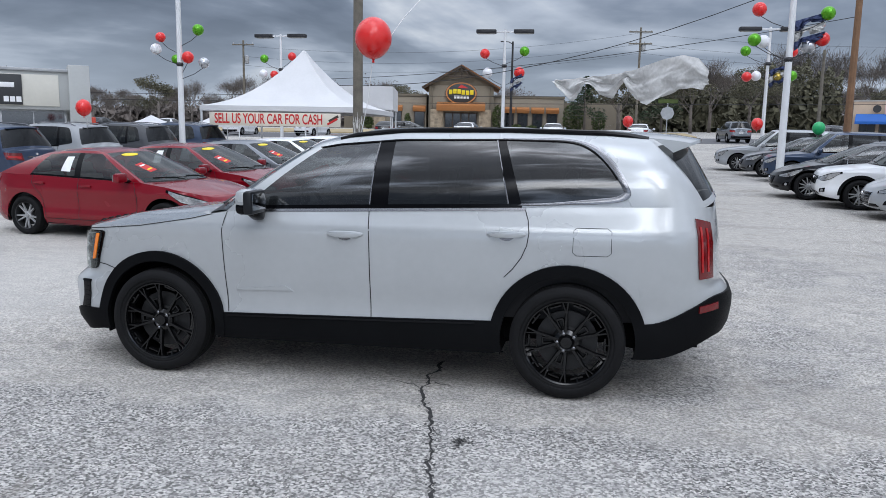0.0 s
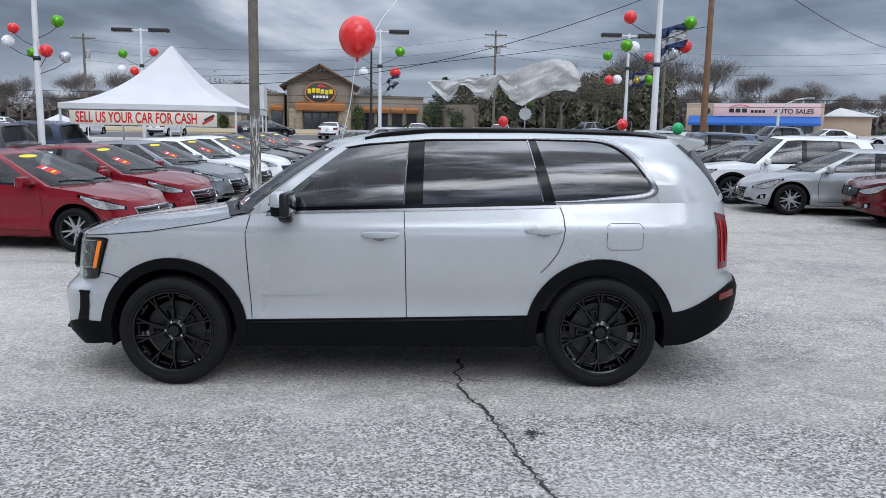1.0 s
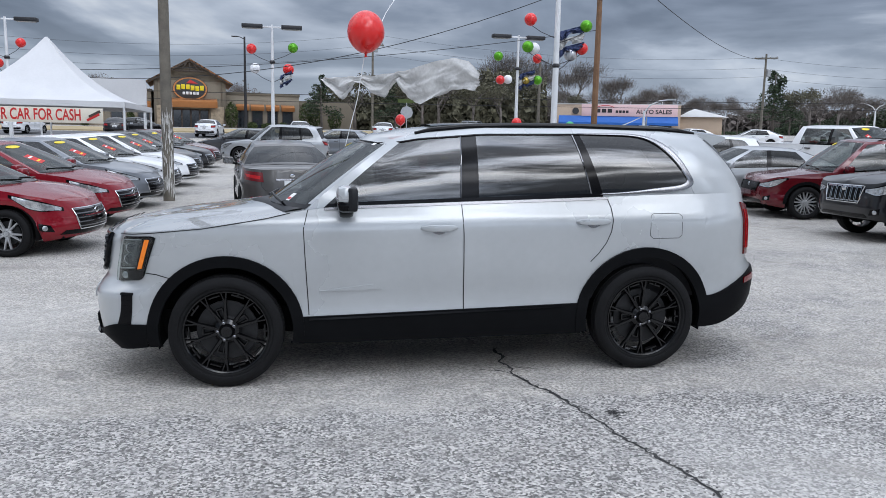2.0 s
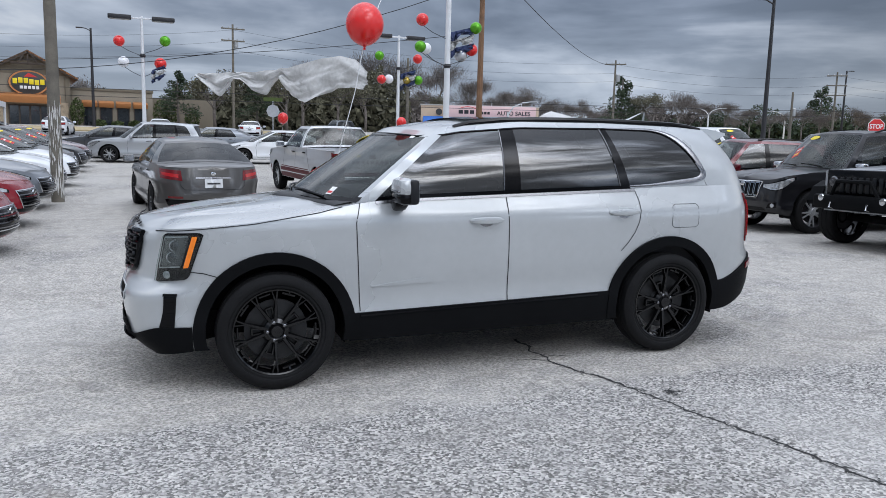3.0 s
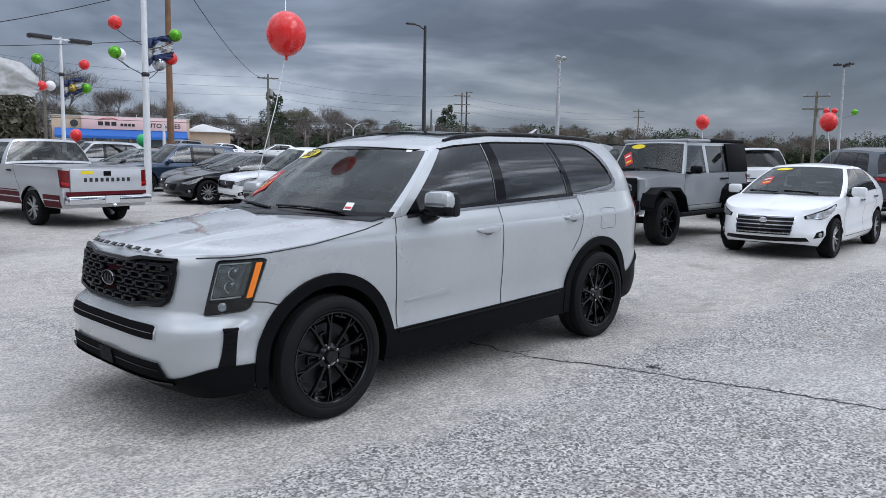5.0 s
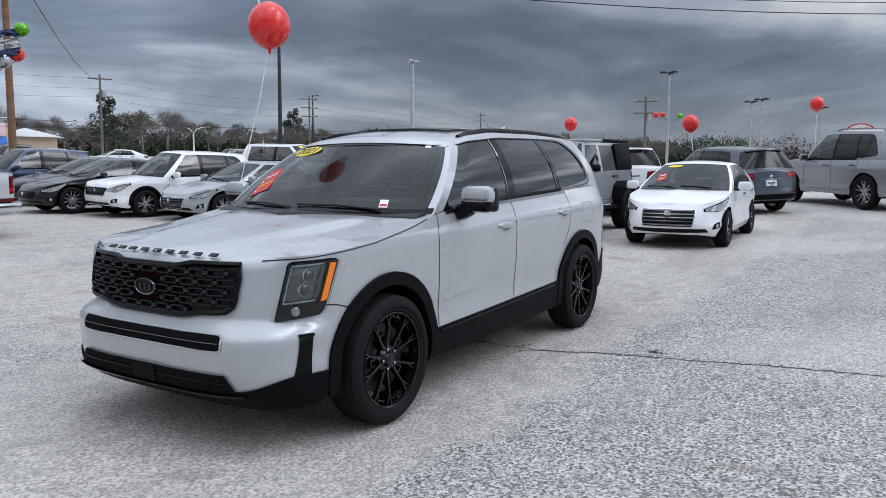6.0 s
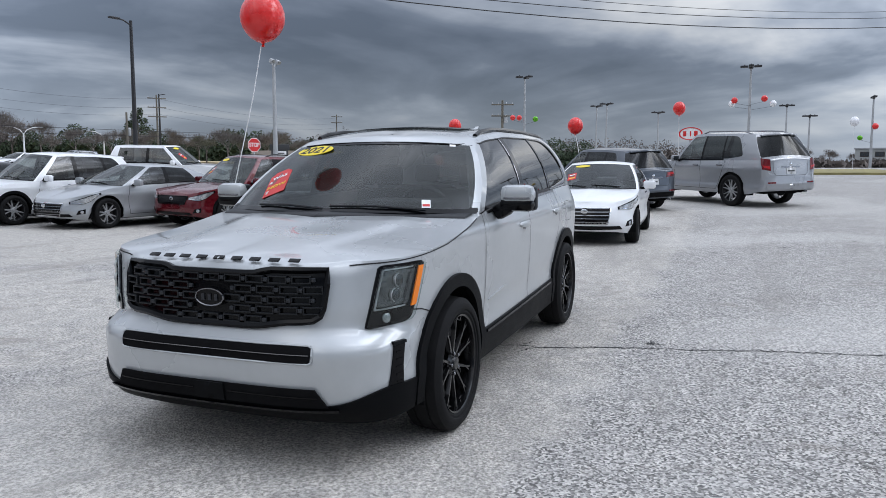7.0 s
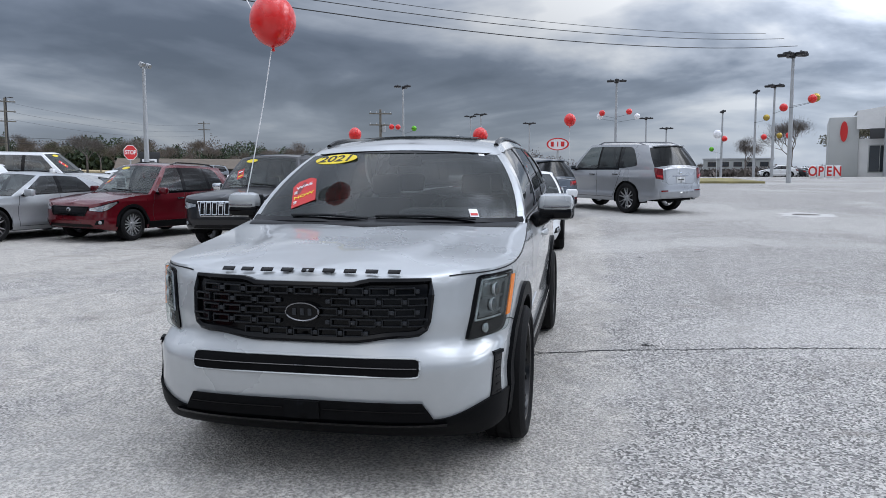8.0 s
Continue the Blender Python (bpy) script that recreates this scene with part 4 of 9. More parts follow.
            hz_ = sh.top_z(hx) - 0.115
            p = sh.wall(sh.s_of(hx), hz_, 0.02)
            part("door_handle", box((0.21, 0.028, 0.035), (p.x, side * p.y, p.z), 0.011), handles or material, car)
        # mirror
        p = sh.wall(sh.s_of(wins[0][0] - 0.10), sh.top_z(wins[0][0]), 0.0)
        mir = bmesh.new()
        add_box(mir, (0.12, 0.22, 0.15), (p.x + 0.03, side * (p.y + 0.16), p.z + 0.07), 0.04)
        mirror = part("door_mirror", mir, mirrors or material, car)
        part("mirror_stalk", box((0.09, 0.10, 0.05), (p.x + 0.03, side * (p.y + 0.03), p.z + 0.01), 0.015), M_GLOSSBLK, mirror)
        part("mirror_glass", box((0.006, 0.18, 0.11), (p.x - 0.035, side * (p.y + 0.16), p.z + 0.07)), M_CHROME, mirror)
        if roof_rails:
            zr_ = lambda x: float(np.interp(x, [a[0] for a in sh.roof_z], [a[1] for a in sh.roof_z]))
            x0, x1 = sh.roof_f - 0.25, sh.roof_r + 0.12
            pts = [(x0, side * (sh.roof_w - 0.06), zr_(x0) + 0.005)] + [(x0 + (x1 - x0) * k / 8, side * (sh.roof_w - 0.05), zr_(x0 + (x1 - x0) * k / 8) + 0.055) for k in range(1, 8)] + [(x1, side * (sh.roof_w - 0.06), zr_(x1) + 0.005)]
            part("roof_rail", tube(pts, 0.018, 6), rails or M_GLOSSBLK, car)
    add_wipers(car, sh)
    rear_trim(car, sh, material, handles)
    if sticker:
        price_stickers(car, sh)
    return car


def rear_trim(car, sh, material, handles):
    """Lid or tailgate lines, a garnish over the plate, bumper reflectors, and a spoiler."""
    zt, R, tot = sh.top_z(sh.xr), sh.s_rear, sh.total
    for side in (1, -1):
        part("lid_shut_line", line_on(sh, [(R(sh.W * 0.62), zt - 0.02), (R(sh.W * 0.60), zt - 0.30), (R(sh.W * 0.52), zt - 0.37), (tot, zt - 0.375)], 0.008, 0.003, side), M_SEAM, car)
        part("bumper_reflector", quad_patch(sh, [(R(sh.W * 0.80), sh.sill + 0.28), (R(sh.W * 0.55), sh.sill + 0.28), (R(sh.W * 0.55), sh.sill + 0.315), (R(sh.W * 0.80), sh.sill + 0.315)], 4, 1, 0.008, side, 0.008), M_TAIL, car)
    part("plate_garnish", quad_patch(sh, [(R(0.30), zt - 0.185), (tot, zt - 0.185), (tot, zt - 0.155), (R(0.30), zt - 0.155)], 6, 1, 0.010, both=True), handles if handles is M_CHROME else M_SATIN, car)
    p = sh.wall(tot, zt - 0.10, 0.010)
    part("rear_badge", lathe([(0.045, -0.008), (0.045, 0.004), (0.03, 0.007), (0, 0.007)], 16, Matrix.Translation(p) @ Matrix.Rotation(-math.pi / 2, 4, "Y") @ Matrix.Diagonal((0.7, 1, 1, 1))), M_CHROME, car)
    part("exhaust_tip", lathe([(0.034, 0.0), (0.036, 0.10), (0.028, 0.10), (0.026, 0.02)], 14, Matrix.Translation((sh.xr + 0.10, -0.5, sh.sill + 0.07)) @ Matrix.Rotation(-math.pi / 2, 4, "Y")), M_CHROME, car)
    if sh.roof_r - sh.tail < 0.5 and sh.quarter:
        rz = float(np.interp(sh.roof_r, [q[0] for q in sh.roof_z], [q[1] for q in sh.roof_z]))
        half = sh.roof_w * 0.86
        sp, rows = bmesh.new(), []
        for i in range(9):
            y = half * (i / 4 - 1)
            k = 1 - (y / half) ** 2
            rows.append([Vector((x - b_ * k, y, z + 0.035 * k)) for x, b_, z in ((sh.roof_r + 0.10, 0.05, rz + 0.008), (sh.roof_r - 0.16, 0.14, rz - 0.008), (sh.roof_r - 0.17, 0.14, rz - 0.035), (sh.roof_r + 0.02, 0.05, rz - 0.05), (sh.roof_r + 0.10, 0.05, rz + 0.008))])
        ends = add_grid(sp, rows)
        sp.faces.new(ends[0][:-1])
        sp.faces.new(ends[-1][:-1][::-1])
        bmesh.ops.remove_doubles(sp, verts=sp.verts, dist=0.0005)
        bmesh.ops.recalc_face_normals(sp, faces=sp.faces)
        part("roof_spoiler", sp, material, car)


def add_wipers(car, sh):
    for y in (0.50, -0.10):
        a, b = on_glass(sh, y, 0.04, 0.02).translation, on_glass(sh, y - 0.52, 0.10, 0.012).translation
        part("wiper", tube([a, a.lerp(b, 0.5) + Vector((0.004, 0, 0.006)), b], 0.009, 5), M_GLOSSBLK, car)


def on_glass(sh, y, v, off=0.012):
    """A place on the windshield: y metres to the left, v from base to header; with the glass's own axes."""
    front = sh.glass_cols[:8]
    def at(yy, vv):
        lows = []
        for b, t, *_ in front:
            lows.append(b.lerp(t, vv) + Vector((0, 0, sh.bulge * 1.6 * vv * (1 - vv))))
        ys = [q.y for q in lows]
        return Vector((float(np.interp(abs(yy), ys, [q.x for q in lows])), yy, float(np.interp(abs(yy), ys, [q.z for q in lows]))))
    p = at(y, v)
    right = (at(y + 0.05, v) - at(y - 0.05, v)).normalized()
    up = (at(y, min(1, v + 0.05)) - at(y, v - 0.05)).normalized()
    out = right.cross(up).normalized()
    up = out.cross(right)
    m = Matrix((right, up, out)).transposed().to_4x4()
    return Matrix.Translation(p + out * off) @ m


def price_stickers(car, sh):
    """A yellow oval and a red tag on the windshield's passenger side."""
    m = on_glass(sh, -0.30, 0.84, 0.004)
    oval = lathe([(0.13, 0.0), (0.13, 0.003), (0, 0.003)], 28, Matrix.Diagonal((1.15, 0.40, 1, 1)))
    o = part("year_sticker", oval, M_YELLOW, car, "yellow oval windshield sticker")
    o.matrix_basis = m
    m2 = on_glass(sh, -0.44, 0.42, 0.004) @ Matrix.Rotation(0.45, 4, "Z")
    tag = part("price_tag", box((0.16, 0.30, 0.003)), M_REDPRINT, car, "red price tag sticker")
    tag.matrix_basis = m2
    for k, yy in enumerate((0.07, -0.07)):
        part("print_bar", box((0.11, 0.035, 0.002), (0, yy, 0.003)), M_YELLOW if k else M_STICKWHITE, tag)


# ---- shapes of the cars on the lot ----
def window_sheet(car, sh):
    """A white paper sheet behind the rear side window, on the car's right."""
    panes = [p for c, p in zip(sh.glass_cols, sh.glass_pts) if c[2] == "win3"]
    bm = bmesh.new()
    add_grid(bm, [[Vector((p[2 + k].x, -p[2 + k].y - 0.004, p[2 + k].z)) for k in range(5)] for p in panes[1:4]])
    part("window_sheet", bm, M_STICKWHITE, car, "white paper sheet in the window")


def saloon(**kw):
    return Shell(**kw)


def crossover(**kw):
    d = dict(wb=2.67, front=0.90, rear=0.92, W=0.90, r=0.345, arch=0.405, sill=0.24, nf=4.0, Af=0.65, nr=4.2, Ar=0.55,
             top=[(-2.4, 1.04), (-1.6, 1.04), (0, 1.0), (0.78, 0.99), (1.4, 0.94), (1.95, 0.87), (2.3, 0.76)],
             ins_side=[(0.2, 0.08), (0.30, 0.030), (0.38, 0.010), (0.45, 0.014), (0.52, 0.036), (0.66, 0.030), (0.78, 0.012), (0.85, 0.0), (0.88, 0.010), (0.97, 0.028), (1.05, 0.05), (1.3, 0.12)],
             ins_front=[(0.2, 0.18), (0.34, 0.04), (0.46, 0.0), (0.62, 0.01), (0.74, 0.05), (0.86, 0.12), (1.2, 0.3)],
             ins_rear=[(0.22, 0.2), (0.38, 0.04), (0.52, 0.0), (0.7, 0.02), (0.85, 0.05), (1.05, 0.08), (1.3, 0.15)],
             cowl=0.80, roof_f=0.10, roof_r=-1.75, tail=-2.06, roof_w=0.60, tail_bow=0.10, roof_r_bow=0.22,
             roof_z=[(-1.8, 1.57), (-1.0, 1.62), (-0.2, 1.635), (0.15, 1.61)],
             bars=[(0.80, 0.10, "body"), (0.66, 0.02, "win"), (-0.22, -0.25, "post"), (-0.34, -0.36, "win"), (-1.12, -1.05, "post"), (-1.22, -1.12, "win"), (-1.74, -1.52, "body"), (-2.06, -1.77, "end")],
             quarter=True)
    d.update(kw)
    return Shell(**d)


def big_suv(**kw):
    d = dict(wb=2.79, front=0.88, rear=1.15, W=0.94, r=0.385, arch=0.455, sill=0.32, nf=5.0, Af=0.55, nr=6.0, Ar=0.42,
             top=[(-2.6, 1.16), (-1.6, 1.15), (0, 1.12), (0.85, 1.11), (1.5, 1.09), (2.05, 1.03), (2.4, 0.92)],
             ins_side=[(0.3, 0.06), (0.42, 0.015), (0.50, 0.012), (0.56, 0.034), (0.72, 0.030), (0.88, 0.010), (0.95, 0.0), (0.98, 0.010), (1.06, 0.025), (1.12, 0.04), (1.3, 0.1)],
             ins_front=[(0.3, 0.16), (0.42, 0.03), (0.55, 0.0), (0.75, 0.02), (0.9, 0.05), (1.05, 0.10), (1.2, 0.25)],
             ins_rear=[(0.3, 0.16), (0.45, 0.02), (0.6, 0.0), (0.75, 0.04), (0.9, 0.05), (1.2, 0.08)],
             cowl=0.85, cowl_bow=0.22, roof_f=0.22, roof_r=-2.10, tail=-2.36, roof_w=0.68, tail_bow=0.08, roof_r_bow=0.14,
             roof_z=[(-2.2, 1.76), (-1.2, 1.81), (-0.2, 1.82), (0.25, 1.79)],
             bars=[(0.85, 0.24, "body"), (0.72, 0.16, "win"), (-0.22, -0.25, "post"), (-0.34, -0.36, "win"), (-1.10, -1.05, "post"), (-1.22, -1.16, "win"), (-2.05, -1.86, "body"), (-2.36, -2.12, "end")],
             quarter=True)
    d.update(kw)
    return Shell(**d)


def spot(front_left, heading_deg, sh):
    """The middle of a car whose front left wheel stands at a place."""
    h = radians(heading_deg)
    f, l = Vector((math.cos(h), math.sin(h))), Vector((-math.sin(h), math.cos(h)))
    return tuple(Vector(front_left) - f * sh.wb / 2 - l * (sh.W - 0.125)), h


# ---- ground ----
def ground_mat():
    m = bpy.data.materials.new("worn_pale_asphalt")
    m.use_nodes = True
    nt = m.node_tree
    b = nt.nodes["Principled BSDF"]
    n, ln = nt.nodes.new, nt.links.new
    co = n("ShaderNodeTexCoord")

    def noise_node(scale, detail, rough=0.5, dist=0.0):
        t = n("ShaderNodeTexNoise")
        t.inputs["Scale"].default_value, t.inputs["Detail"].default_value = scale, detail
        t.inputs["Roughness"].default_value, t.inputs["Distortion"].default_value = rough, dist
        ln(co.outputs["Object"], t.inputs["Vector"])
        return t.outputs[0]

    def remap(v, a, b_, c, d, kind="SMOOTHSTEP"):
        r = n("ShaderNodeMapRange")
        r.interpolation_type = kind
        for key, val in (("From Min", a), ("From Max", b_), ("To Min", c), ("To Max", d)):
            r.inputs[key].default_value = val
        ln(v, r.inputs["Value"])
        return r.outputs[0]

    def mix(f, a, b_):
        x = n("ShaderNodeMix")
        x.data_type = "RGBA"
        ln(f, x.inputs["Factor"])
        for sock, v in ((x.inputs["A"], a), (x.inputs["B"], b_)):
            if isinstance(v, tuple):
                sock.default_value = v
            else:
                ln(v, sock)
        return x.outputs["Result"]

    # chips of pale stone in dark binder
    vor = n("ShaderNodeTexVoronoi")
    vor.inputs["Scale"].default_value, vor.inputs["Randomness"].default_value = 78, 1.0
    ln(co.outputs["Object"], vor.inputs["Vector"])
    sepc = n("ShaderNodeSeparateColor")
    ln(vor.outputs["Color"], sepc.inputs[0])
    grit = noise_node(48, 5, 0.75)
    chips = mix(remap(sepc.outputs[0], 0.12, 0.98, 0.0, 1.0, "LINEAR"), (0.070, 0.068, 0.065, 1), (0.65, 0.624, 0.587, 1))
    pale = mix(remap(grit, 0.36, 0.64, 0.0, 1.0), (0.212, 0.197, 0.174, 1), (0.685, 0.648, 0.590, 1))
    wide = noise_node(0.28, 6, 0.55, 0.6)
    mid = noise_node(1.6, 6, 0.6, 0.3)
    worn = n("ShaderNodeMath")
    worn.operation = "MULTIPLY_ADD"
    ln(mid, worn.inputs[0])
    worn.inputs[1].default_value = 0.55
    ln(wide, worn.inputs[2])
    # the coarser strip along the near side of the main car has a wavy edge
    sp = n("ShaderNodeSeparateXYZ")
    ln(co.outputs["Object"], sp.inputs[0])
    edge = n("ShaderNodeMath")
    edge.operation = "MULTIPLY_ADD"
    ln(mid, edge.inputs[0])
    edge.inputs[1].default_value = -1.1
    ln(sp.outputs[1], edge.inputs[2])
    strip = remap(edge.outputs[0], -2.22, -1.92, 0.92, 0.14)
    patchy = remap(worn.outputs[0], 0.62, 0.80, 0.80, 0.0)
    cover = n("ShaderNodeMath")
    cover.operation = "MAXIMUM"
    ln(strip, cover.inputs[0])
    ln(patchy, cover.inputs[1])
    base = mix(cover.outputs[0], pale, chips)
    stain = noise_node(0.9, 7, 0.65, 1.2)
    base = mix(remap(stain, 0.55, 0.72, 0.0, 0.52), base, (0.20, 0.178, 0.150, 1))
    lane = n("ShaderNodeMapping")
    lane.inputs["Scale"].default_value = (0.22, 1.1, 1.0)
    lane.inputs["Rotation"].default_value = (0, 0, 0.16)
    ln(co.outputs["Object"], lane.inputs["Vector"])
    drag = n("ShaderNodeTexNoise")
    drag.inputs["Scale"].default_value, drag.inputs["Detail"].default_value, drag.inputs["Roughness"].default_value = 0.9, 6, 0.6
    ln(lane.outputs[0], drag.inputs["Vector"])
    base = mix(remap(drag.outputs[0], 0.52, 0.70, 0.0, 0.45), base, (0.235, 0.220, 0.198, 1))
    mottle = noise_node(6.5, 5, 0.6, 0.2)
    base = mix(remap(mottle, 0.35, 0.65, 0.30, 0.0), base, (0.19, 0.188, 0.185, 1))
    drift = noise_node(0.16, 4, 0.5, 0.8)
    base = mix(remap(drift, 0.50, 0.66, 0.0, 0.30), base, (0.59, 0.572, 0.54, 1))
    ln(base, b.inputs["Base Color"])
    b.inputs["Roughness"].default_value = 0.88
    b.inputs["Specular IOR Level"].default_value = 0.3
    bp = n("ShaderNodeBump")
    bp.inputs["Strength"].default_value, bp.inputs["Distance"].default_value = 0.7, 0.008
    ln(vor.outputs["Distance"], bp.inputs["Height"])
    ln(bp.outputs[0], b.inputs["Normal"])
    return m


M_GROUND = ground_mat()


def build_ground():
    xs = sorted(set([-1500, -700, -350, -200, -130] + list(range(-90, 131, 4)) + [160, 220, 350, 700, 1500] + [k * 0.5 for k in range(-24, 49)]))
    ys = sorted(set([-1500, -700, -350, -160, -80, -50] + list(range(-32, 121, 4)) + [150, 220, 350, 700, 1500] + [k * 0.5 for k in range(-20, 61)]))
    bm = bmesh.new()
    add_grid(bm, [[Vector((x, y, ground_z(x, y))) for x in xs] for y in ys])
    bmesh.ops.recalc_face_normals(bm, faces=bm.faces)
    if bm.faces[0].normal.z < 0:
        bmesh.ops.reverse_faces(bm, faces=bm.faces)
    g_ = part("ground", bm, M_GROUND)
    tagged(g_, "pale worn speckled asphalt car lot, stained and cracked", "ground", kind="structure")


build_ground()

# ---- the main car ----
HERO = Shell(fine=True, flow=0.30, rear_lift=0.09, rear_cut=0.06, wb=2.90, front=0.93, rear=1.09, W=0.965, r=0.376, arch=0.445, sill=0.297, nf=3.9, Af=0.80, nr=3.2, Ar=0.80,
             top=[(-2.7, 1.23), (-2.2, 1.255), (-1.6, 1.25), (-1.0, 1.235), (-0.1, 1.215), (0.6, 1.198), (0.80, 1.186), (0.92, 1.172), (1.05, 1.150), (1.17, 1.128), (1.35, 1.098), (1.57, 1.072), (1.80, 1.053), (2.05, 1.035), (2.3, 1.015), (2.5, 0.99)],
             ins_side=[(0.2, 0.06), (0.3, 0.03), (0.44, 0.016), (0.52, 0.026), (0.60, 0.024), (0.70, 0.012), (0.82, 0.004), (0.94, 0.001), (1.02, 0.0), (1.075, 0.004), (1.11, 0.014), (1.15, 0.030), (1.2, 0.050), (1.3, 0.085)],
             ins_front=[(0.2, 0.24), (0.26, 0.12), (0.34, 0.030), (0.42, 0.016), (0.5, 0.006), (0.565, 0.0), (0.61, 0.0), (0.66, 0.02), (0.72, 0.05), (0.78, 0.055), (0.98, 0.075), (1.02, 0.11), (1.1, 0.25)],
             ins_rear=[(0.28, 0.25), (0.36, 0.08), (0.48, 0.02), (0.62, 0.0), (0.70, 0.03), (0.76, 0.08), (1.0, 0.09), (1.25, 0.13), (1.4, 0.2)],
             crown=0.065, cowl=0.92, cowl_bow=0.30, roof_f=0.30, roof_f_bow=0.16, roof_r=-1.95, roof_r_bow=0.26, tail=-2.36, tail_bow=0.08,
             roof_w=0.665, roof_z=[(-2.1, 1.655), (-1.7, 1.69), (-1.0, 1.712), (-0.3, 1.712), (0.1, 1.678), (0.35, 1.628)], roof_crown=0.045,
             bars=[(0.92, 0.30, "body"), (0.80, 0.21, "win"), (-0.12, -0.155, "post"), (-0.25, -0.26, "win"), (-1.06, -0.945, "post"), (-1.145, -0.998, "win"), (-1.835, -1.575, "body"), (-2.36, -1.93, "end")],
             v0=0.045, v1=0.90, quarter=True, base_lift=0.05, bulge=0.043, ridge=0.016, ws_top=0.90,
             corner=[(0.62, 0.0), (0.655, 0.02), (0.70, 0.080), (0.80, 0.080), (1.0, 0.10), (1.1, 0.10)])
hero, _, hero_body = build_car("sport_utility_vehicle", "silver-grey mid-size SUV with black alloy wheels and cladding", M_HERO, HERO, (0, 0), math.pi,
                               rim=M_BLKRIM, style=("ten", 5), glass=M_TINT, front_glass=M_FRONTGLASS, hero=True, category="car")

# ---- parked cars ----
def park(name, label, material, sh, front_left, heading, group, **kw):
    p, h = spot(front_left, heading, sh)
    return build_car(name, label, material, sh, p, h, group, **kw)


ROW_E, ROW_W, ROW_B, STREET = "cars parked in the facing row", "cars parked nose out beside the tent", "cars parked tail out behind the sedans", "cars along the far side of the lot"
park("crossover", "deep red compact crossover with black arch trim and stickers", M_MAROON, crossover(wb=2.67), (9.05, 8.45), 168, ROW_E, clad=M_CLAD, roof_rails=True, sticker=True, style=("fork", 5))
park("sport_utility_vehicle", "black mid-size SUV with chrome slotted grille", M_BLACK, big_suv(wb=2.91, front=0.86, rear=1.0), (8.7, 4.85), 176, ROW_E, nose="slots", grille=M_CHROME, roof_rails=True, sticker=True, handles=M_CHROME, mirrors=M_CHROME)
park("sedan", "silver mid-size sedan with wide black barred grille", M_SILVER, saloon(wb=2.83, front=0.95, rear=1.12, W=0.92, r=0.34, arch=0.40), (7.75, 10.7), 172, ROW_E, nose="bars", grille=M_SATIN)
park("crossover", "white compact crossover with black lower trim", M_WHITE, crossover(wb=2.70), (7.3, 13.0), 172, ROW_E, clad=M_CLAD)
park("sedan", "black luxury sedan with bright multi-spoke wheels", M_BLACK, saloon(wb=2.9, front=0.9, rear=1.15, W=0.93, r=0.35, arch=0.41), (6.75, 15.2), 172, ROW_E, style=("five", 12))
park("sedan", "black mid-size sedan with bright window surrounds", M_BLACK, saloon(wb=2.8, front=0.9, rear=1.1, W=0.92, r=0.33, arch=0.39), (7.9, 17.9), 172, ROW_E)
park("crossover", "navy blue crossover in the facing row", M_NAVY, crossover(wb=2.7), (7.6, 20.9), 172, ROW_E)
park("sedan", "dark grey compact sedan in the facing row", M_DKGREY, saloon(), (7.3, 23.6), 172, ROW_E)
park("minivan", "silver minivan at the end of the facing row", M_SILVER, crossover(wb=3.0, rear=1.05), (6.9, 27.0), 172, ROW_E, category="van")
park("sedan", "white small sedan with dark barred grille and stickers", M_WHITE, saloon(wb=2.58, front=0.86, rear=0.95, W=0.86, r=0.31, arch=0.37), (8.45, -0.70), 182, "", nose="bars", grille=M_SATIN, sticker=True, grille_w=0.46)
build_car("crossover", "blue-grey compact crossover with red tail lights", M_BLUEGREY, crossover(wb=2.66), (16.6, 1.16), radians(46), clad=M_CLAD, tail_z=(0.88, 1.04))
large_suv = build_car("sport_utility_vehicle", "silver large SUV with alloy wheels", M_STEEL, big_suv(r=0.40, arch=0.46, roof_r=-1.92, roof_r_bow=0.20, bars=[(0.85, 0.24, "body"), (0.72, 0.16, "win"), (-0.22, -0.25, "post"), (-0.30, -0.32, "win"), (-1.02, -1.0, "post"), (-1.08, -1.05, "win"), (-1.78, -1.52, "body"), (-2.36, -1.95, "end")]), (19.11, -1.96), radians(43), style=("pair", 6), tail_z=(0.90, 1.21), bumper=M_STEEL, roof_rails=True, rails=M_SATIN)
large_suv.scale = (1.07, 1.07, 1.11)
build_car("station_wagon", "white boxy wagon with dark glass", M_WHITE, big_suv(roof_z=[(-2.2, 1.66), (0.25, 1.68)], r=0.36, arch=0.42), (15.9, 3.7), radians(25))
ELANTRA = dict(nf=2.6, Af=1.05)
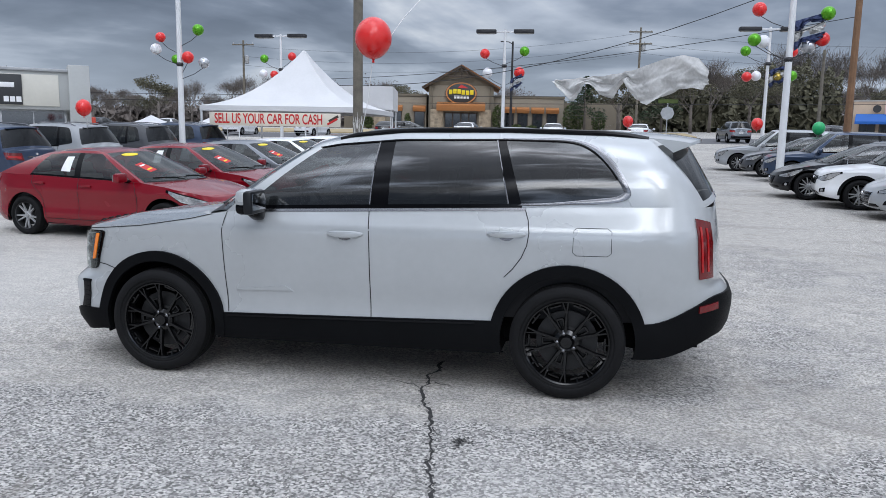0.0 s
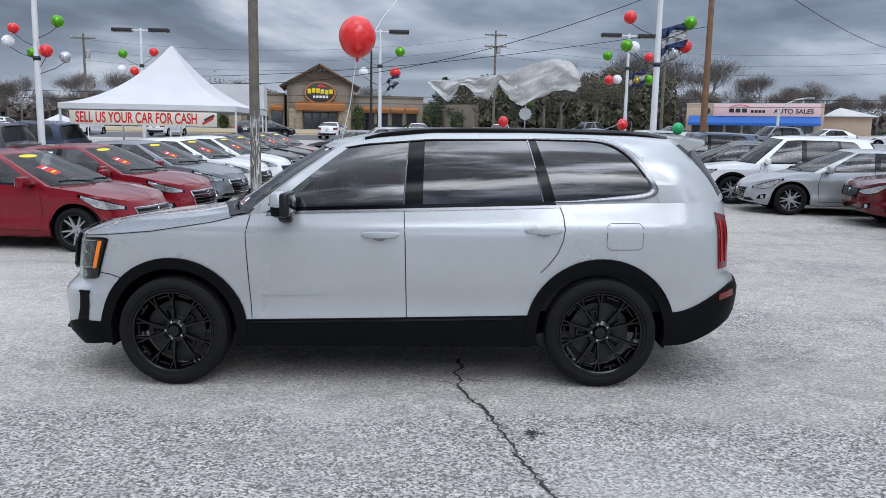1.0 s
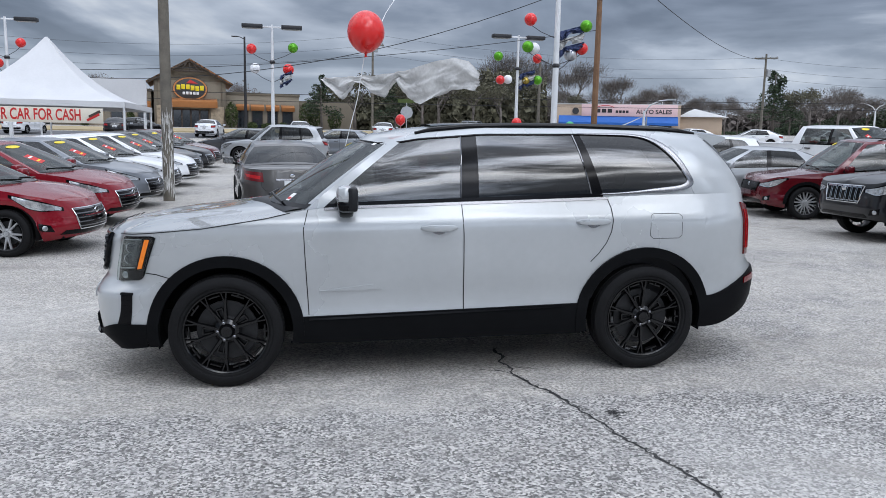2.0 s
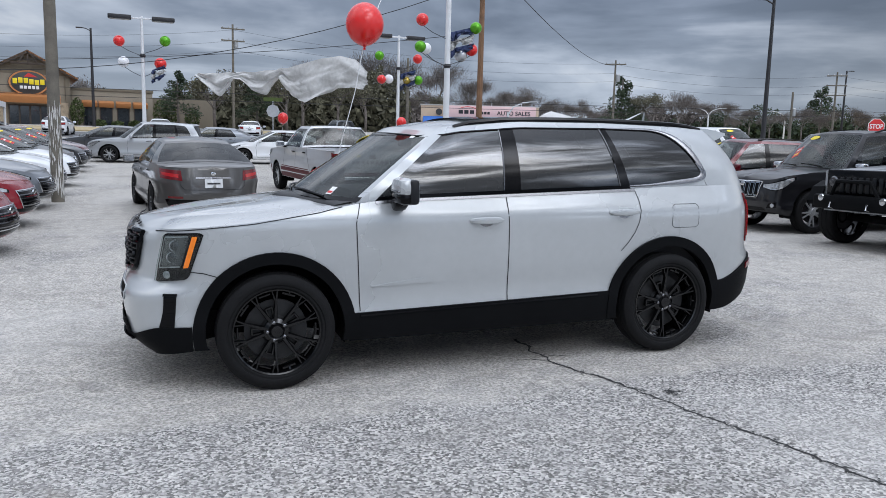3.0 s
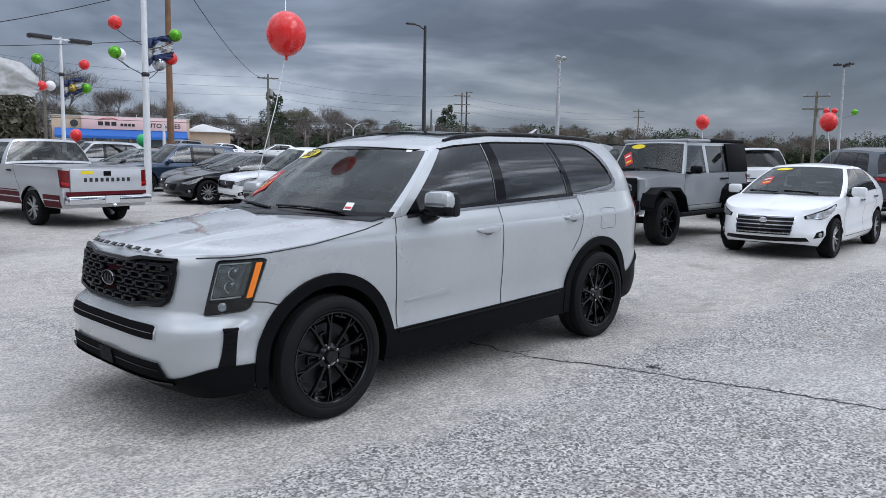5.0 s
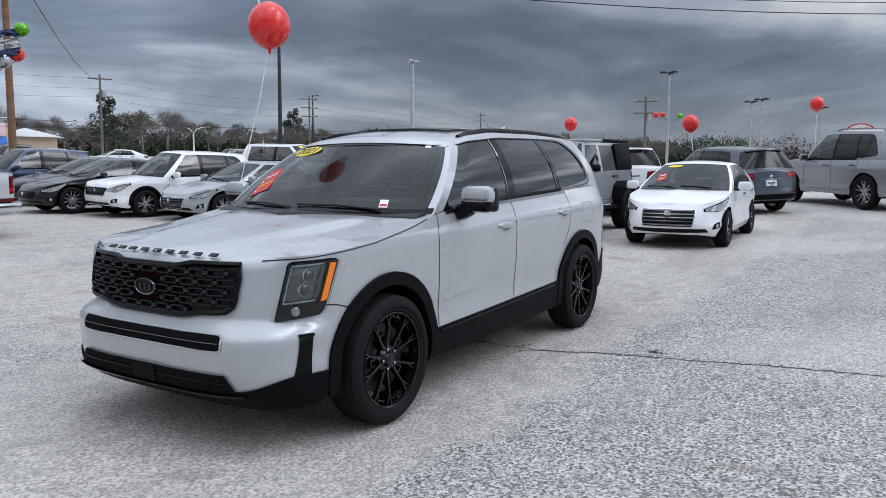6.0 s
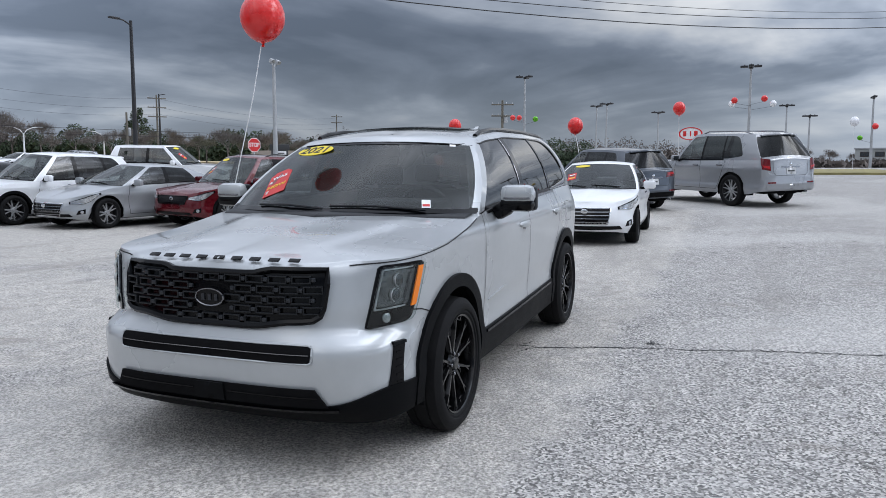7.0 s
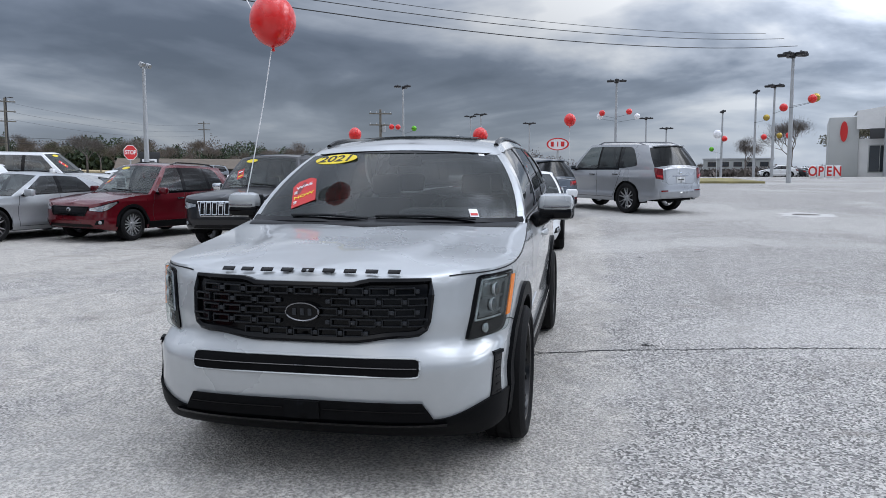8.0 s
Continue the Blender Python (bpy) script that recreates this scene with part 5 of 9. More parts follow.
for y, x, col, lab, glass in ((4.8, -4.95, M_RED, "bright red compact sedan with silver alloy wheels", M_CARGLASS), (7.6, -5.1, M_RED, "bright red compact sedan with price stickers", M_CARGLASS), (10.3, -5.2, M_GREY, "grey compact sedan with price stickers", M_DARKGLASS),
                       (13.0, -5.3, M_WHITE, "white compact sedan with price stickers", M_DARKGLASS), (15.7, -5.3, M_WHITE, "white compact sedan with dark grille", M_DARKGLASS), (18.5, -5.6, M_BLACK, "black compact sedan in a tight row", M_DARKGLASS), (21.3, -5.6, M_BLACK, "black compact sedan in a tight row", M_DARKGLASS), (24.0, -5.7, M_MAROON, "deep red compact sedan at the row's end", M_DARKGLASS)):
    h = radians(-6)
    shape = saloon(**ELANTRA)
    sedan = build_car("sedan", lab, col, shape, (x - 1.35 * math.cos(h) - 0.78 * math.sin(h), y - 1.35 * math.sin(h) + 0.78 * math.cos(h)), h, ROW_W, style=("pair", 5), nose="bars", grille=M_SATIN, sticker=True, glass=glass, seat=M_BEIGE, handles=None)
    if col is M_RED:
        window_sheet(sedan, shape)
for x, y, col, lab in ((-15.4, 12.1, M_NAVY, "navy SUV with dark rear window"), (-15.6, 15.4, M_SILVER, "silver SUV with dark rear window"), (-15.4, 18.5, M_DKGREY, "dark grey SUV with bright window trim"), (-15.6, 22.4, M_NAVY, "navy SUV with bright window trim")):
    build_car("sport_utility_vehicle", lab, col, crossover(wb=2.76, rear=1.0, roof_z=[(-1.8, 1.62), (-1.0, 1.68), (-0.2, 1.69), (0.15, 1.66)]), (x, y), radians(174), ROW_B, roof_rails=True, rails=M_SATIN)
build_car("sedan", "dark taupe full-size sedan with red tail lights", M_TAUPE, saloon(wb=2.82, front=0.95, rear=1.2, W=0.925, r=0.33, arch=0.39, top=[(-2.6, 1.0), (-1.8, 1.03), (0, 0.97), (0.75, 0.94), (1.5, 0.84), (2.0, 0.75), (2.3, 0.66)], roof_z=[(-1.15, 1.39), (-0.8, 1.425), (-0.4, 1.445), (0.1, 1.42)]), (-1.72, 10.55), radians(98), seat=M_BEIGE, tail_z=(0.78, 0.98))
build_car("crossover", "silver luxury crossover crossing the lot", M_SILVER, crossover(wb=2.87, nf=3.2), (-2.9, 28.6), radians(178), STREET)
build_car("sedan", "dark grey sports sedan with black wheels", M_DKGREY, saloon(wb=3.0), (-4.6, 31.6), radians(176), STREET, rim=M_BLKRIM)
build_car("sedan", "white mid-size sedan at the lot's edge", M_WHITE, saloon(wb=2.8), (2.3, 28.2), radians(176), STREET)
build_car("sedan", "grey sedan at the lot's edge", M_GREY, saloon(wb=2.8), (-0.2, 33.5), radians(176), STREET)


def pickup(name, label, material, place, heading, old=False, lower=None):
    """A pickup truck: a cab, and a bed with an open top behind it."""
    if old:
        sh = Shell(wb=3.34, front=0.85, rear=1.15, W=0.97, r=0.36, arch=0.44, sill=0.40, nf=7, Af=0.35, nr=9, Ar=0.22,
                   top=[(-3, 1.20), (0.5, 1.20), (0.95, 1.17), (1.6, 1.13), (2.4, 1.08), (2.7, 1.02)],
                   ins_side=[(0.4, 0.05), (0.55, 0.0), (0.85, 0.0), (0.95, 0.015), (1.2, 0.03)], ins_front=[(0.3, 0.1), (0.5, 0.0), (0.9, 0.0), (1.1, 0.06), (1.3, 0.2)], ins_rear=[(0.3, 0.05), (0.55, 0.0), (1.3, 0.0)],
                   crown=0.03, cowl=0.95, cowl_bow=0.18, roof_f=0.35, roof_r=-0.42, tail=-0.62, tail_bow=0.0, roof_r_bow=0.03, roof_w=0.68, roof_z=[(-0.5, 1.71), (0.4, 1.71)], roof_crown=0.03,
                   bars=[(0.95, 0.38, "body"), (0.84, 0.32, "win"), (-0.08, -0.08, "post"), (-0.12, -0.12, "win"), (-0.42, -0.36, "body"), (-0.62, -0.44, "end")], v1=0.88, base_lift=0.0)
    else:
        sh = Shell(wb=3.68, front=0.95, rear=1.20, W=1.0, r=0.40, arch=0.48, sill=0.45, nf=6, Af=0.45, nr=9, Ar=0.25,
                   top=[(-3.2, 1.36), (0.5, 1.36), (1.35, 1.32), (2.0, 1.30), (2.7, 1.24), (2.9, 1.15)],
                   ins_side=[(0.4, 0.05), (0.6, 0.0), (1.0, 0.0), (1.3, 0.03)], ins_front=[(0.3, 0.1), (0.55, 0.0), (1.1, 0.0), (1.3, 0.08)], ins_rear=[(0.3, 0.05), (0.6, 0.0), (1.4, 0.0)],
                   crown=0.03, cowl=1.35, cowl_bow=0.2, roof_f=0.65, roof_r=-0.95, tail=-1.15, tail_bow=0.0, roof_r_bow=0.03, roof_w=0.72, roof_z=[(-1.0, 1.93), (0.7, 1.93)],
                   bars=[(1.35, 0.68, "body"), (1.2, 0.6, "win"), (0.25, 0.22, "post"), (0.15, 0.12, "win"), (-0.85, -0.78, "body"), (-1.15, -0.97, "end")], v1=0.88, base_lift=0.0)
    car = build_car(name, label, material, sh, place, heading, STREET if old else ROW_E, nose="bars", grille=M_CHROME, tail_z=(0.78, 1.16) if old else (0.95, 1.3), sticker=not old, glass=M_CARGLASS, category="truck", handles=M_GLOSSBLK)
    body = [c for c in car.children if c.name.startswith("body")][0]
    # open the bed: the deck faces behind the cab go, a floor and inner walls come in
    bm = bmesh.new()
    bm.from_mesh(body.data)
    zt = sh.top_z(-2)
    gone = [f for f in bm.faces if f.normal.z > 0.8 and f.calc_center_median().x < sh.tail - 0.05 and abs(f.calc_center_median().z - zt) < 0.1]
    bmesh.ops.delete(bm, geom=gone, context="FACES")
    bm.to_mesh(body.data)
    bm.free()
    x0, x1, y1, zf = sh.tail - 0.02, sh.xr + 0.06, sh.W - 0.10, zt - 0.52
    bed = bmesh.new()
    loop_o = [Vector((x0, sh.W - 0.03, zt)), Vector((x1 - 0.05, sh.W - 0.03, zt)), Vector((x1 - 0.05, -sh.W + 0.03, zt)), Vector((x0, -sh.W + 0.03, zt)), Vector((x0, sh.W - 0.03, zt))]
    loop_i = [Vector((x0, y1, zt)), Vector((x1, y1, zt)), Vector((x1, -y1, zt)), Vector((x0, -y1, zt)), Vector((x0, y1, zt))]
    loop_f = [Vector((p.x, p.y, zf)) for p in loop_i]
    add_grid(bed, [loop_o, loop_i, loop_f])
    add_grid(bed, [[loop_f[0], loop_f[1]], [loop_f[3], loop_f[2]]])
    bmesh.ops.remove_doubles(bed, verts=bed.verts, dist=0.001)
    part("bed_liner", bed, material, car, sharp=0.4)
    if old:
        for side in (1, -1):
            a = sh.s_of(sh.xf - 0.3)
            for s0, s1 in ((sh.s_of(sh.wb / 2 - sh.arch - 0.02), sh.s_of(-sh.wb / 2 + sh.arch + 0.02)), (sh.s_of(-sh.wb / 2 - sh.arch - 0.02), sh.s_of(sh.xr + 0.08)), (a, sh.s_of(sh.wb / 2 + sh.arch + 0.02))):
                part("two_tone_panel", quad_patch(sh, [(s0, 0.41), (s1, 0.41), (s1, 0.66), (s0, 0.66)], 10, 3, 0.003, side, 0.006), lower, car, "maroon lower paint")
            part("side_strip", quad_patch(sh, [(sh.s_of(1.1), 0.68), (sh.s_of(-1.15), 0.68), (sh.s_of(-1.15), 0.70), (sh.s_of(1.1), 0.70)], 12, 1, 0.008, side, 0.006), lower, car)
        part("rear_bumper", box((0.20, 1.78, 0.17), (sh.xr - 0.10, 0, 0.56), 0.03), M_CHROME, car)
        gate = part("tailgate", box((0.04, 1.52, 0.46), (sh.xr - 0.012, 0, 0.94), 0.012), material, car)
        part("tailgate_lower_strip", box((0.01, 1.72, 0.07), (sh.xr - 0.03, 0, 0.69)), lower, gate)
        for k in range(9):
            part("name_bar", box((0.006, 0.062, 0.075), (sh.xr - 0.035, (k - 4) * 0.115, 0.955)), M_INK, gate)
        part("gate_handle", box((0.02, 0.16, 0.10), (sh.xr - 0.035, 0, 1.08), 0.01), M_GLOSSBLK, gate)
        part("sticker_bar", box((0.004, 0.26, 0.06), (sh.xr - 0.034, 0.42, 1.10)), M_YELLOW, gate)
        part("number_plate", box((0.01, 0.30, 0.15), (sh.xr - 0.205, 0.0, 0.57)), M_PLATE, car)
        part("tow_ball", lathe([(0.035, -0.03), (0.05, 0.0), (0.035, 0.03), (0, 0.04)], 12, Matrix.Translation((sh.xr - 0.28, 0, 0.46))), M_CHROME, car)
    return car


pickup("pickup_truck", "old silver and maroon pickup truck with chrome bumper", M_SILVERLT, (1.84, 13.9), radians(98), True, M_MAROONTRIM)
pickup("pickup_truck", "white crew-cab pickup truck with red windshield tag", M_WHITE, (15.6, 16.3), radians(-72))


def off_roader():
    """A grey four-door off-roader with black bumper, flares and soft top."""
    sh = Shell(wb=2.95, front=0.55, rear=0.75, W=0.80, r=0.42, arch=0.52, sill=0.55, nf=9, Af=0.18, nr=9, Ar=0.15,
               top=[(-2.3, 1.24), (0.5, 1.24), (0.72, 1.24), (1.4, 1.20), (2.0, 1.16), (2.2, 1.12)],
               ins_side=[(0.5, 0.03), (0.65, 0.0), (1.2, 0.0), (1.3, 0.01)], ins_front=[(0.5, 0.0), (1.2, 0.05)], ins_rear=[(0.5, 0.0), (1.3, 0.0)],
               crown=0.05, cowl=0.62, cowl_bow=0.06, roof_f=0.30, roof_f_bow=0.03, roof_r=-2.05, tail=-2.15, tail_bow=0.0, roof_r_bow=0.0, roof_w=0.66,
               roof_z=[(-2.2, 1.82), (0.35, 1.82)], roof_crown=0.03, bars=[(0.62, 0.30, "body"), (0.54, 0.24, "win"), (-0.28, -0.28, "body"), (-0.40, -0.40, "win"), (-1.10, -1.02, "post"), (-1.2, -1.08, "win"), (-2.05, -2.0, "post"), (-2.15, -2.05, "end")], v1=0.90, bulge=0.0, base_lift=0.0)
    place, h = spot((8.15, 1.95), 179, Shell(wb=2.95, W=0.98))
    car = build_car("off_road_vehicle", "grey four-door off-roader with black bumper and soft top", M_GUNMETAL, sh, place, h, ROW_E, rim=M_BLKRIM, style=("five", 8), grille=M_GLOSSBLK, sticker=True, handles=M_GLOSSBLK, mirrors=M_GLOSSBLK, grille_w=0.50, lamp_w=0.05, head_z=(0.95, 1.12))
    for c in list(car.children):
        if c.name.startswith("wheel") and not c.name.startswith("wheel_well"):
            c.location.y += 0.16 if c.location.y > 0 else -0.16
            c.scale = (1, 1.25, 1)
    for c in list(car.children):
        if c.name.split(".")[0] in ("headlight", "fog_lamp", "lower_intake", "grille", "badge", "rear_valance", "wheel_well", "exhaust_tip", "plate_garnish", "lid_shut_line", "bumper_reflector"):
            for d in (*c.children_recursive, c):
                bpy.data.objects.remove(d)
    part("roof_panel", box((0.95, 1.38, 0.06), (-0.16, 0, 1.855), 0.025), M_GUNMETAL, car)
    top = bmesh.new()
    add_box(top, (1.52, 1.40, 0.07), (-1.38, 0, 1.86), 0.03)
    for sd in (1, -1):
        add_box(top, (0.92, 0.03, 0.56), (-1.68, sd * 0.735, 1.53), 0.012, Matrix.Rotation(sd * 0.16, 4, "X"))
    part("soft_top", top, M_CLAD, car, "black soft top")
    for hub in (sh.wb / 2, -sh.wb / 2):
        part("inner_fender", box((1.0, 1.30, 0.34), (hub, 0, 0.80), 0.03), M_WELL, car)
        part("axle", tube([(hub, 0.72, 0.42), (hub, -0.72, 0.42)], 0.06, 8), M_WELL, car)
    part("grille_mask", box((0.08, 1.30, 0.42), (2.03, 0, 0.98), 0.03), M_GLOSSBLK, car, "black grille mask")
    for k in range(7):
        part("grille_slot", box((0.02, 0.07, 0.24), (2.075, (k - 3) * 0.115, 0.96), 0.01), M_SATINBLK, car)
    for side in (1, -1):
        part("round_headlight", lathe([(0.09, -0.02), (0.09, 0.0), (0.07, 0.02), (0, 0.025)], 20, Matrix.Translation((2.08, side * 0.50, 1.0)) @ Matrix.Rotation(math.pi / 2, 4, "Y")), M_LAMPGREY, car)
        for hub in (sh.wb / 2, -sh.wb / 2):
            fl = bmesh.new()
            pts = [(hub + 0.62, 0.70), (hub + 0.52, 0.92), (hub + 0.32, 1.02), (hub - 0.32, 1.02), (hub - 0.55, 0.86), (hub - 0.66, 0.62)]
            add_grid(fl, [[Vector((x, side * 0.74, z)), Vector((x, side * 1.0, z - 0.015)), Vector((x * 1.0, side * 1.0, z - 0.07)), Vector((x, side * 0.76, z - 0.06))] for x, z in pts])
            bmesh.ops.recalc_face_normals(fl, faces=fl.faces)
            part("fender_flare", fl, M_CLAD, car, "black wide fender flare", sharp=0.4)
        part("step_bar", tube([(1.0, side * 0.86, 0.50), (-0.95, side * 0.86, 0.50)], 0.045, 8), M_CLAD, car)
        part("bumper_hook", tube([(2.22, side * 0.33, 0.70), (2.30, side * 0.33, 0.70), (2.32, side * 0.33, 0.63), (2.25, side * 0.33, 0.61)], 0.014, 6), M_CHROME, car)
        part("fog_light", lathe([(0.055, 0), (0.05, 0.02), (0, 0.024)], 14, Matrix.Translation((2.25, side * 0.55, 0.76)) @ Matrix.Rotation(math.pi / 2, 4, "Y")), M_REFLECTOR, car)
    bar = bmesh.new()
    add_box(bar, (0.22, 1.45, 0.22), (2.15, 0, 0.70), 0.04)
    part("front_bumper", bar, M_CLAD, car, "black steel winch bumper")
    part("bumper_hoop", tube([(2.2, 0.42, 0.80), (2.22, 0.30, 1.02), (2.22, -0.30, 1.02), (2.2, -0.42, 0.80)], 0.03, 8), M_CLAD, car)
    for nm, y in (("spare_wheel_carrier", 0.0),):
        part(nm, box((0.10, 0.5, 0.5), (-2.30, y, 0.95), 0.05), M_CLAD, car)


off_roader()


# ---- the main car's own details ----
def dress_hero(car, sh):
    S, F, R = sh.s_of, sh.s_front, sh.s_rear
    total = sh.total
    # lower front bumper, grille, intakes
    arch_f = S(sh.wb / 2 + sh.arch + 0.065)
    low = lambda u, v: (arch_f * u, (0.225 + 0.055 * u ** 3) + ((0.36 + 0.075 * smooth(0.55, 0.85, u)) - (0.225 + 0.055 * u ** 3)) * v)
    part("front_bumper_skirt", patch(sh, low, 34, 5, 0.014, depth=0.03, both=True), M_CLAD, car, "black plastic lower bumper")
    part("front_lip", patch(sh, lambda u, v: (arch_f * 0.60 * u, 0.318 + 0.016 * v + 0.012 * u * u), 26, 1, 0.034, depth=0.03, both=True), M_GLOSSBLK, car)
    low_in = part("lower_intake", patch(sh, lambda u, v: (F(0.63) * u * (1.0 - 0.10 * v), 0.350 + 0.092 * v), 20, 4, 0.018, depth=0.01, both=True), M_WELL, car)
    part("intake_slat", patch(sh, lambda u, v: (0.10 + (F(0.58) - 0.10) * u, 0.398 + 0.006 * v), 12, 1, 0.022, depth=0.006, both=True), M_GLOSSBLK, low_in)
    part("radar_cover", patch(sh, lambda u, v: (0.085 * u, 0.352 + 0.088 * v), 3, 3, 0.030, depth=0.02, both=True), M_CLAD, low_in)
    up_in = part("upper_intake", patch(sh, lambda u, v: (F(0.555) * u, 0.568 + 0.078 * v), 18, 3, 0.006, depth=0.01, both=True), M_WELL, car)
    part("intake_slat", patch(sh, lambda u, v: (F(0.545) * u, 0.606 + 0.004 * v), 14, 1, 0.010, depth=0.006, both=True), M_SATIN, up_in)
    part("intake_frame", tube([sh.wall(F(y), z, 0.004) for y, z in ((0.0, 0.650), (0.3, 0.650), (0.54, 0.648), (0.558, 0.640), (0.560, 0.605), (0.556, 0.572), (0.54, 0.564), (0.3, 0.564), (0.0, 0.564))], 0.006, 6), M_HERO, up_in)
    part("intake_frame", tube([Vector((q.x, -q.y, q.z)) for q in (sh.wall(F(y), z, 0.004) for y, z in ((0.0, 0.650), (0.3, 0.650), (0.54, 0.648), (0.558, 0.640), (0.560, 0.605), (0.556, 0.572), (0.54, 0.564), (0.3, 0.564), (0.0, 0.564)))], 0.006, 6), M_HERO, up_in)

    def g_low(y):
        return 0.752 - 0.026 * smooth(0.46, 0.22, y) + 0.05 * smooth(0.50, 0.63, y) ** 2
    def g_high(y):
        return 0.995 - 0.018 * smooth(0.32, 0.22, y)
    gy = 0.615
    fn = lambda grow: (lambda u, v: (F(max(0, gy + grow) * u * (1 - 0.035 * (1 - v))), (g_low(gy * u) - grow) + (g_high(gy * u) - g_low(gy * u) + 2 * grow) * v))
    gr = part("grille", patch(sh, fn(0.0), 24, 6, 0.008, depth=0.01, both=True), M_GLOSSBLK, car, "gloss black mesh grille")
    # the grille's surround: four runs of bar along its edge
    edge = [(y, g_high(y)) for y in (0, 0.1, 0.2, 0.24, 0.28, 0.32, 0.4, 0.5, gy)] + [(gy + 0.004, 0.93), (gy * 0.985, 0.85), (gy * 0.975, g_low(gy) + 0.015)] + [(y, g_low(y)) for y in (0.585, 0.55, 0.5, 0.42, 0.38, 0.34, 0.30, 0.26, 0.2, 0.1, 0)]
    pts = [sh.wall(F(y), z, 0.016) for y, z in edge]
    part("grille_surround", tube(pts + [Vector((p.x, -p.y, p.z)) for p in pts[::-1]][1:], 0.017, 6), M_GLOSSBLK, gr)
    for row in range(5):
        z = 0.950 - row * 0.048
        for k in range(-5, 6):
            y = (k + (0.5 if row % 2 else 0.0)) * 0.122
            if abs(y) > gy - 0.05 or z < g_low(abs(y)) + 0.022:
                continue
            sd = 1 if y >= 0 else -1
            p = sh.wall(F(abs(y)), z, 0.017)
            tan = (sh.wall(F(abs(y) + 0.01), z) - sh.wall(F(max(0, abs(y) - 0.01)), z))
            turn_ = Matrix.Rotation(math.atan2(-tan.x, tan.y) * sd, 4, "Z")
            if abs(y) > 0.10 or not 0.80 < z < 0.91:
                bm = bmesh.new()
                for yy, zz, w_, h_ in ((0, 0.0155, 0.096, 0.008), (0, -0.0155, 0.096, 0.008), (-0.044, 0, 0.008, 0.024), (0.044, 0, 0.008, 0.024)):
                    add_box(bm, (0.022, w_, h_), (0, yy, zz), 0.0025)
                bmesh.ops.transform(bm, matrix=Matrix.Translation((p.x, sd * p.y, z)) @ turn_, verts=bm.verts)
                part("grille_link", bm, M_SATINBLK, gr)
            if abs(y) + 0.061 < gy - 0.03 and (abs(y + 0.061) > 0.11 or not 0.80 < z < 0.91):
                sd2 = 1 if y + 0.061 >= 0 else -1
                p2 = sh.wall(F(abs(y + 0.061)), z, 0.022)
                part("grille_knot", box((0.016, 0.022, 0.020), (p2.x, sd2 * p2.y, z), 0.003), M_GRILLEKNOT, gr)
    e = sh.wall(0, 0.853, 0.03)
    oval = Matrix.Translation(e) @ Matrix.Rotation(math.pi / 2, 4, "Y") @ Matrix.Diagonal((0.52, 1, 1, 1))
    emblem = part("emblem", lathe([(0.086, -0.02), (0.086, 0.0), (0.080, 0.008), (0.074, 0.004), (0, 0.004)], 32, oval), M_GLOSSBLK, car, "black oval maker's emblem")
    part("emblem_ring", tube([oval @ Vector((0.081 * math.cos(a), 0.081 * math.sin(a), 0.008)) for a in (2 * math.pi * k / 32 for k in range(33))], 0.004, 5), M_SATIN, emblem)
    for y in (-0.038, 0.0, 0.038):
        part("emblem_bar", box((0.006, 0.018, 0.032), (e.x + 0.006, y, e.z)), M_GRILLEKNOT, emblem)
    # plain bars in place of the model name on the bonnet's edge
    for k in range(9):
        y = (k - 4) * 0.104
        x = sh.wall(F(abs(y)), 1.01).x - 0.012
        z = hood_z(sh, x, y) - 0.014
        part("name_bar", box((0.026, 0.060, 0.006), (x, -y, z + 0.007), 0.002, Matrix.Rotation(0.55, 4, "Y")), M_GLOSSBLK, car)
    for side in (1, -1):
        # headlights
        sa, sat, st, sb = F(0.812), F(0.872), S(1.872), S(1.962)
        rnd_ = lambda u: abs(2 * u - 1) ** 9
        def fn_h(u, v):
            s0, s1 = sa + (sat - sa) * v, sb + (st - sb) * v
            low_, top_ = 0.700 + 0.030 * u + 0.028 * rnd_(u) * (0.3 + 0.7 * u), 1.006 + 0.012 * u - 0.016 * rnd_(u)
            return s0 + (s1 - s0) * u, low_ + (top_ - low_) * v
        lamp = part("headlight", patch(sh, fn_h, 26, 10, 0.008, side, 0.02), M_GLOSSBLK, car, "smoked vertical headlight with amber edge")
        inner = lambda u0, u1, v0, v1: (lambda u, v: fn_h(u0 + (u1 - u0) * u, v0 + (v1 - v0) * v))
        part("reflector_bowl", patch(sh, inner(0.12, 0.70, 0.33, 0.90), 10, 10, 0.011, side, 0.006), M_SMOKE, lamp)
        for v_, u_ in ((0.63, 0.14), (0.40, 0.14), (0.86, 0.14)):
            part("reflector_step", patch(sh, inner(u_, 0.70, v_ - 0.022, v_ + 0.022), 8, 2, 0.019, side, 0.010), M_SATIN, lamp)
        part("reflector_fin", patch(sh, inner(0.64, 0.73, 0.33, 0.90), 2, 10, 0.021, side, 0.012), M_LAMPGREY, lamp)
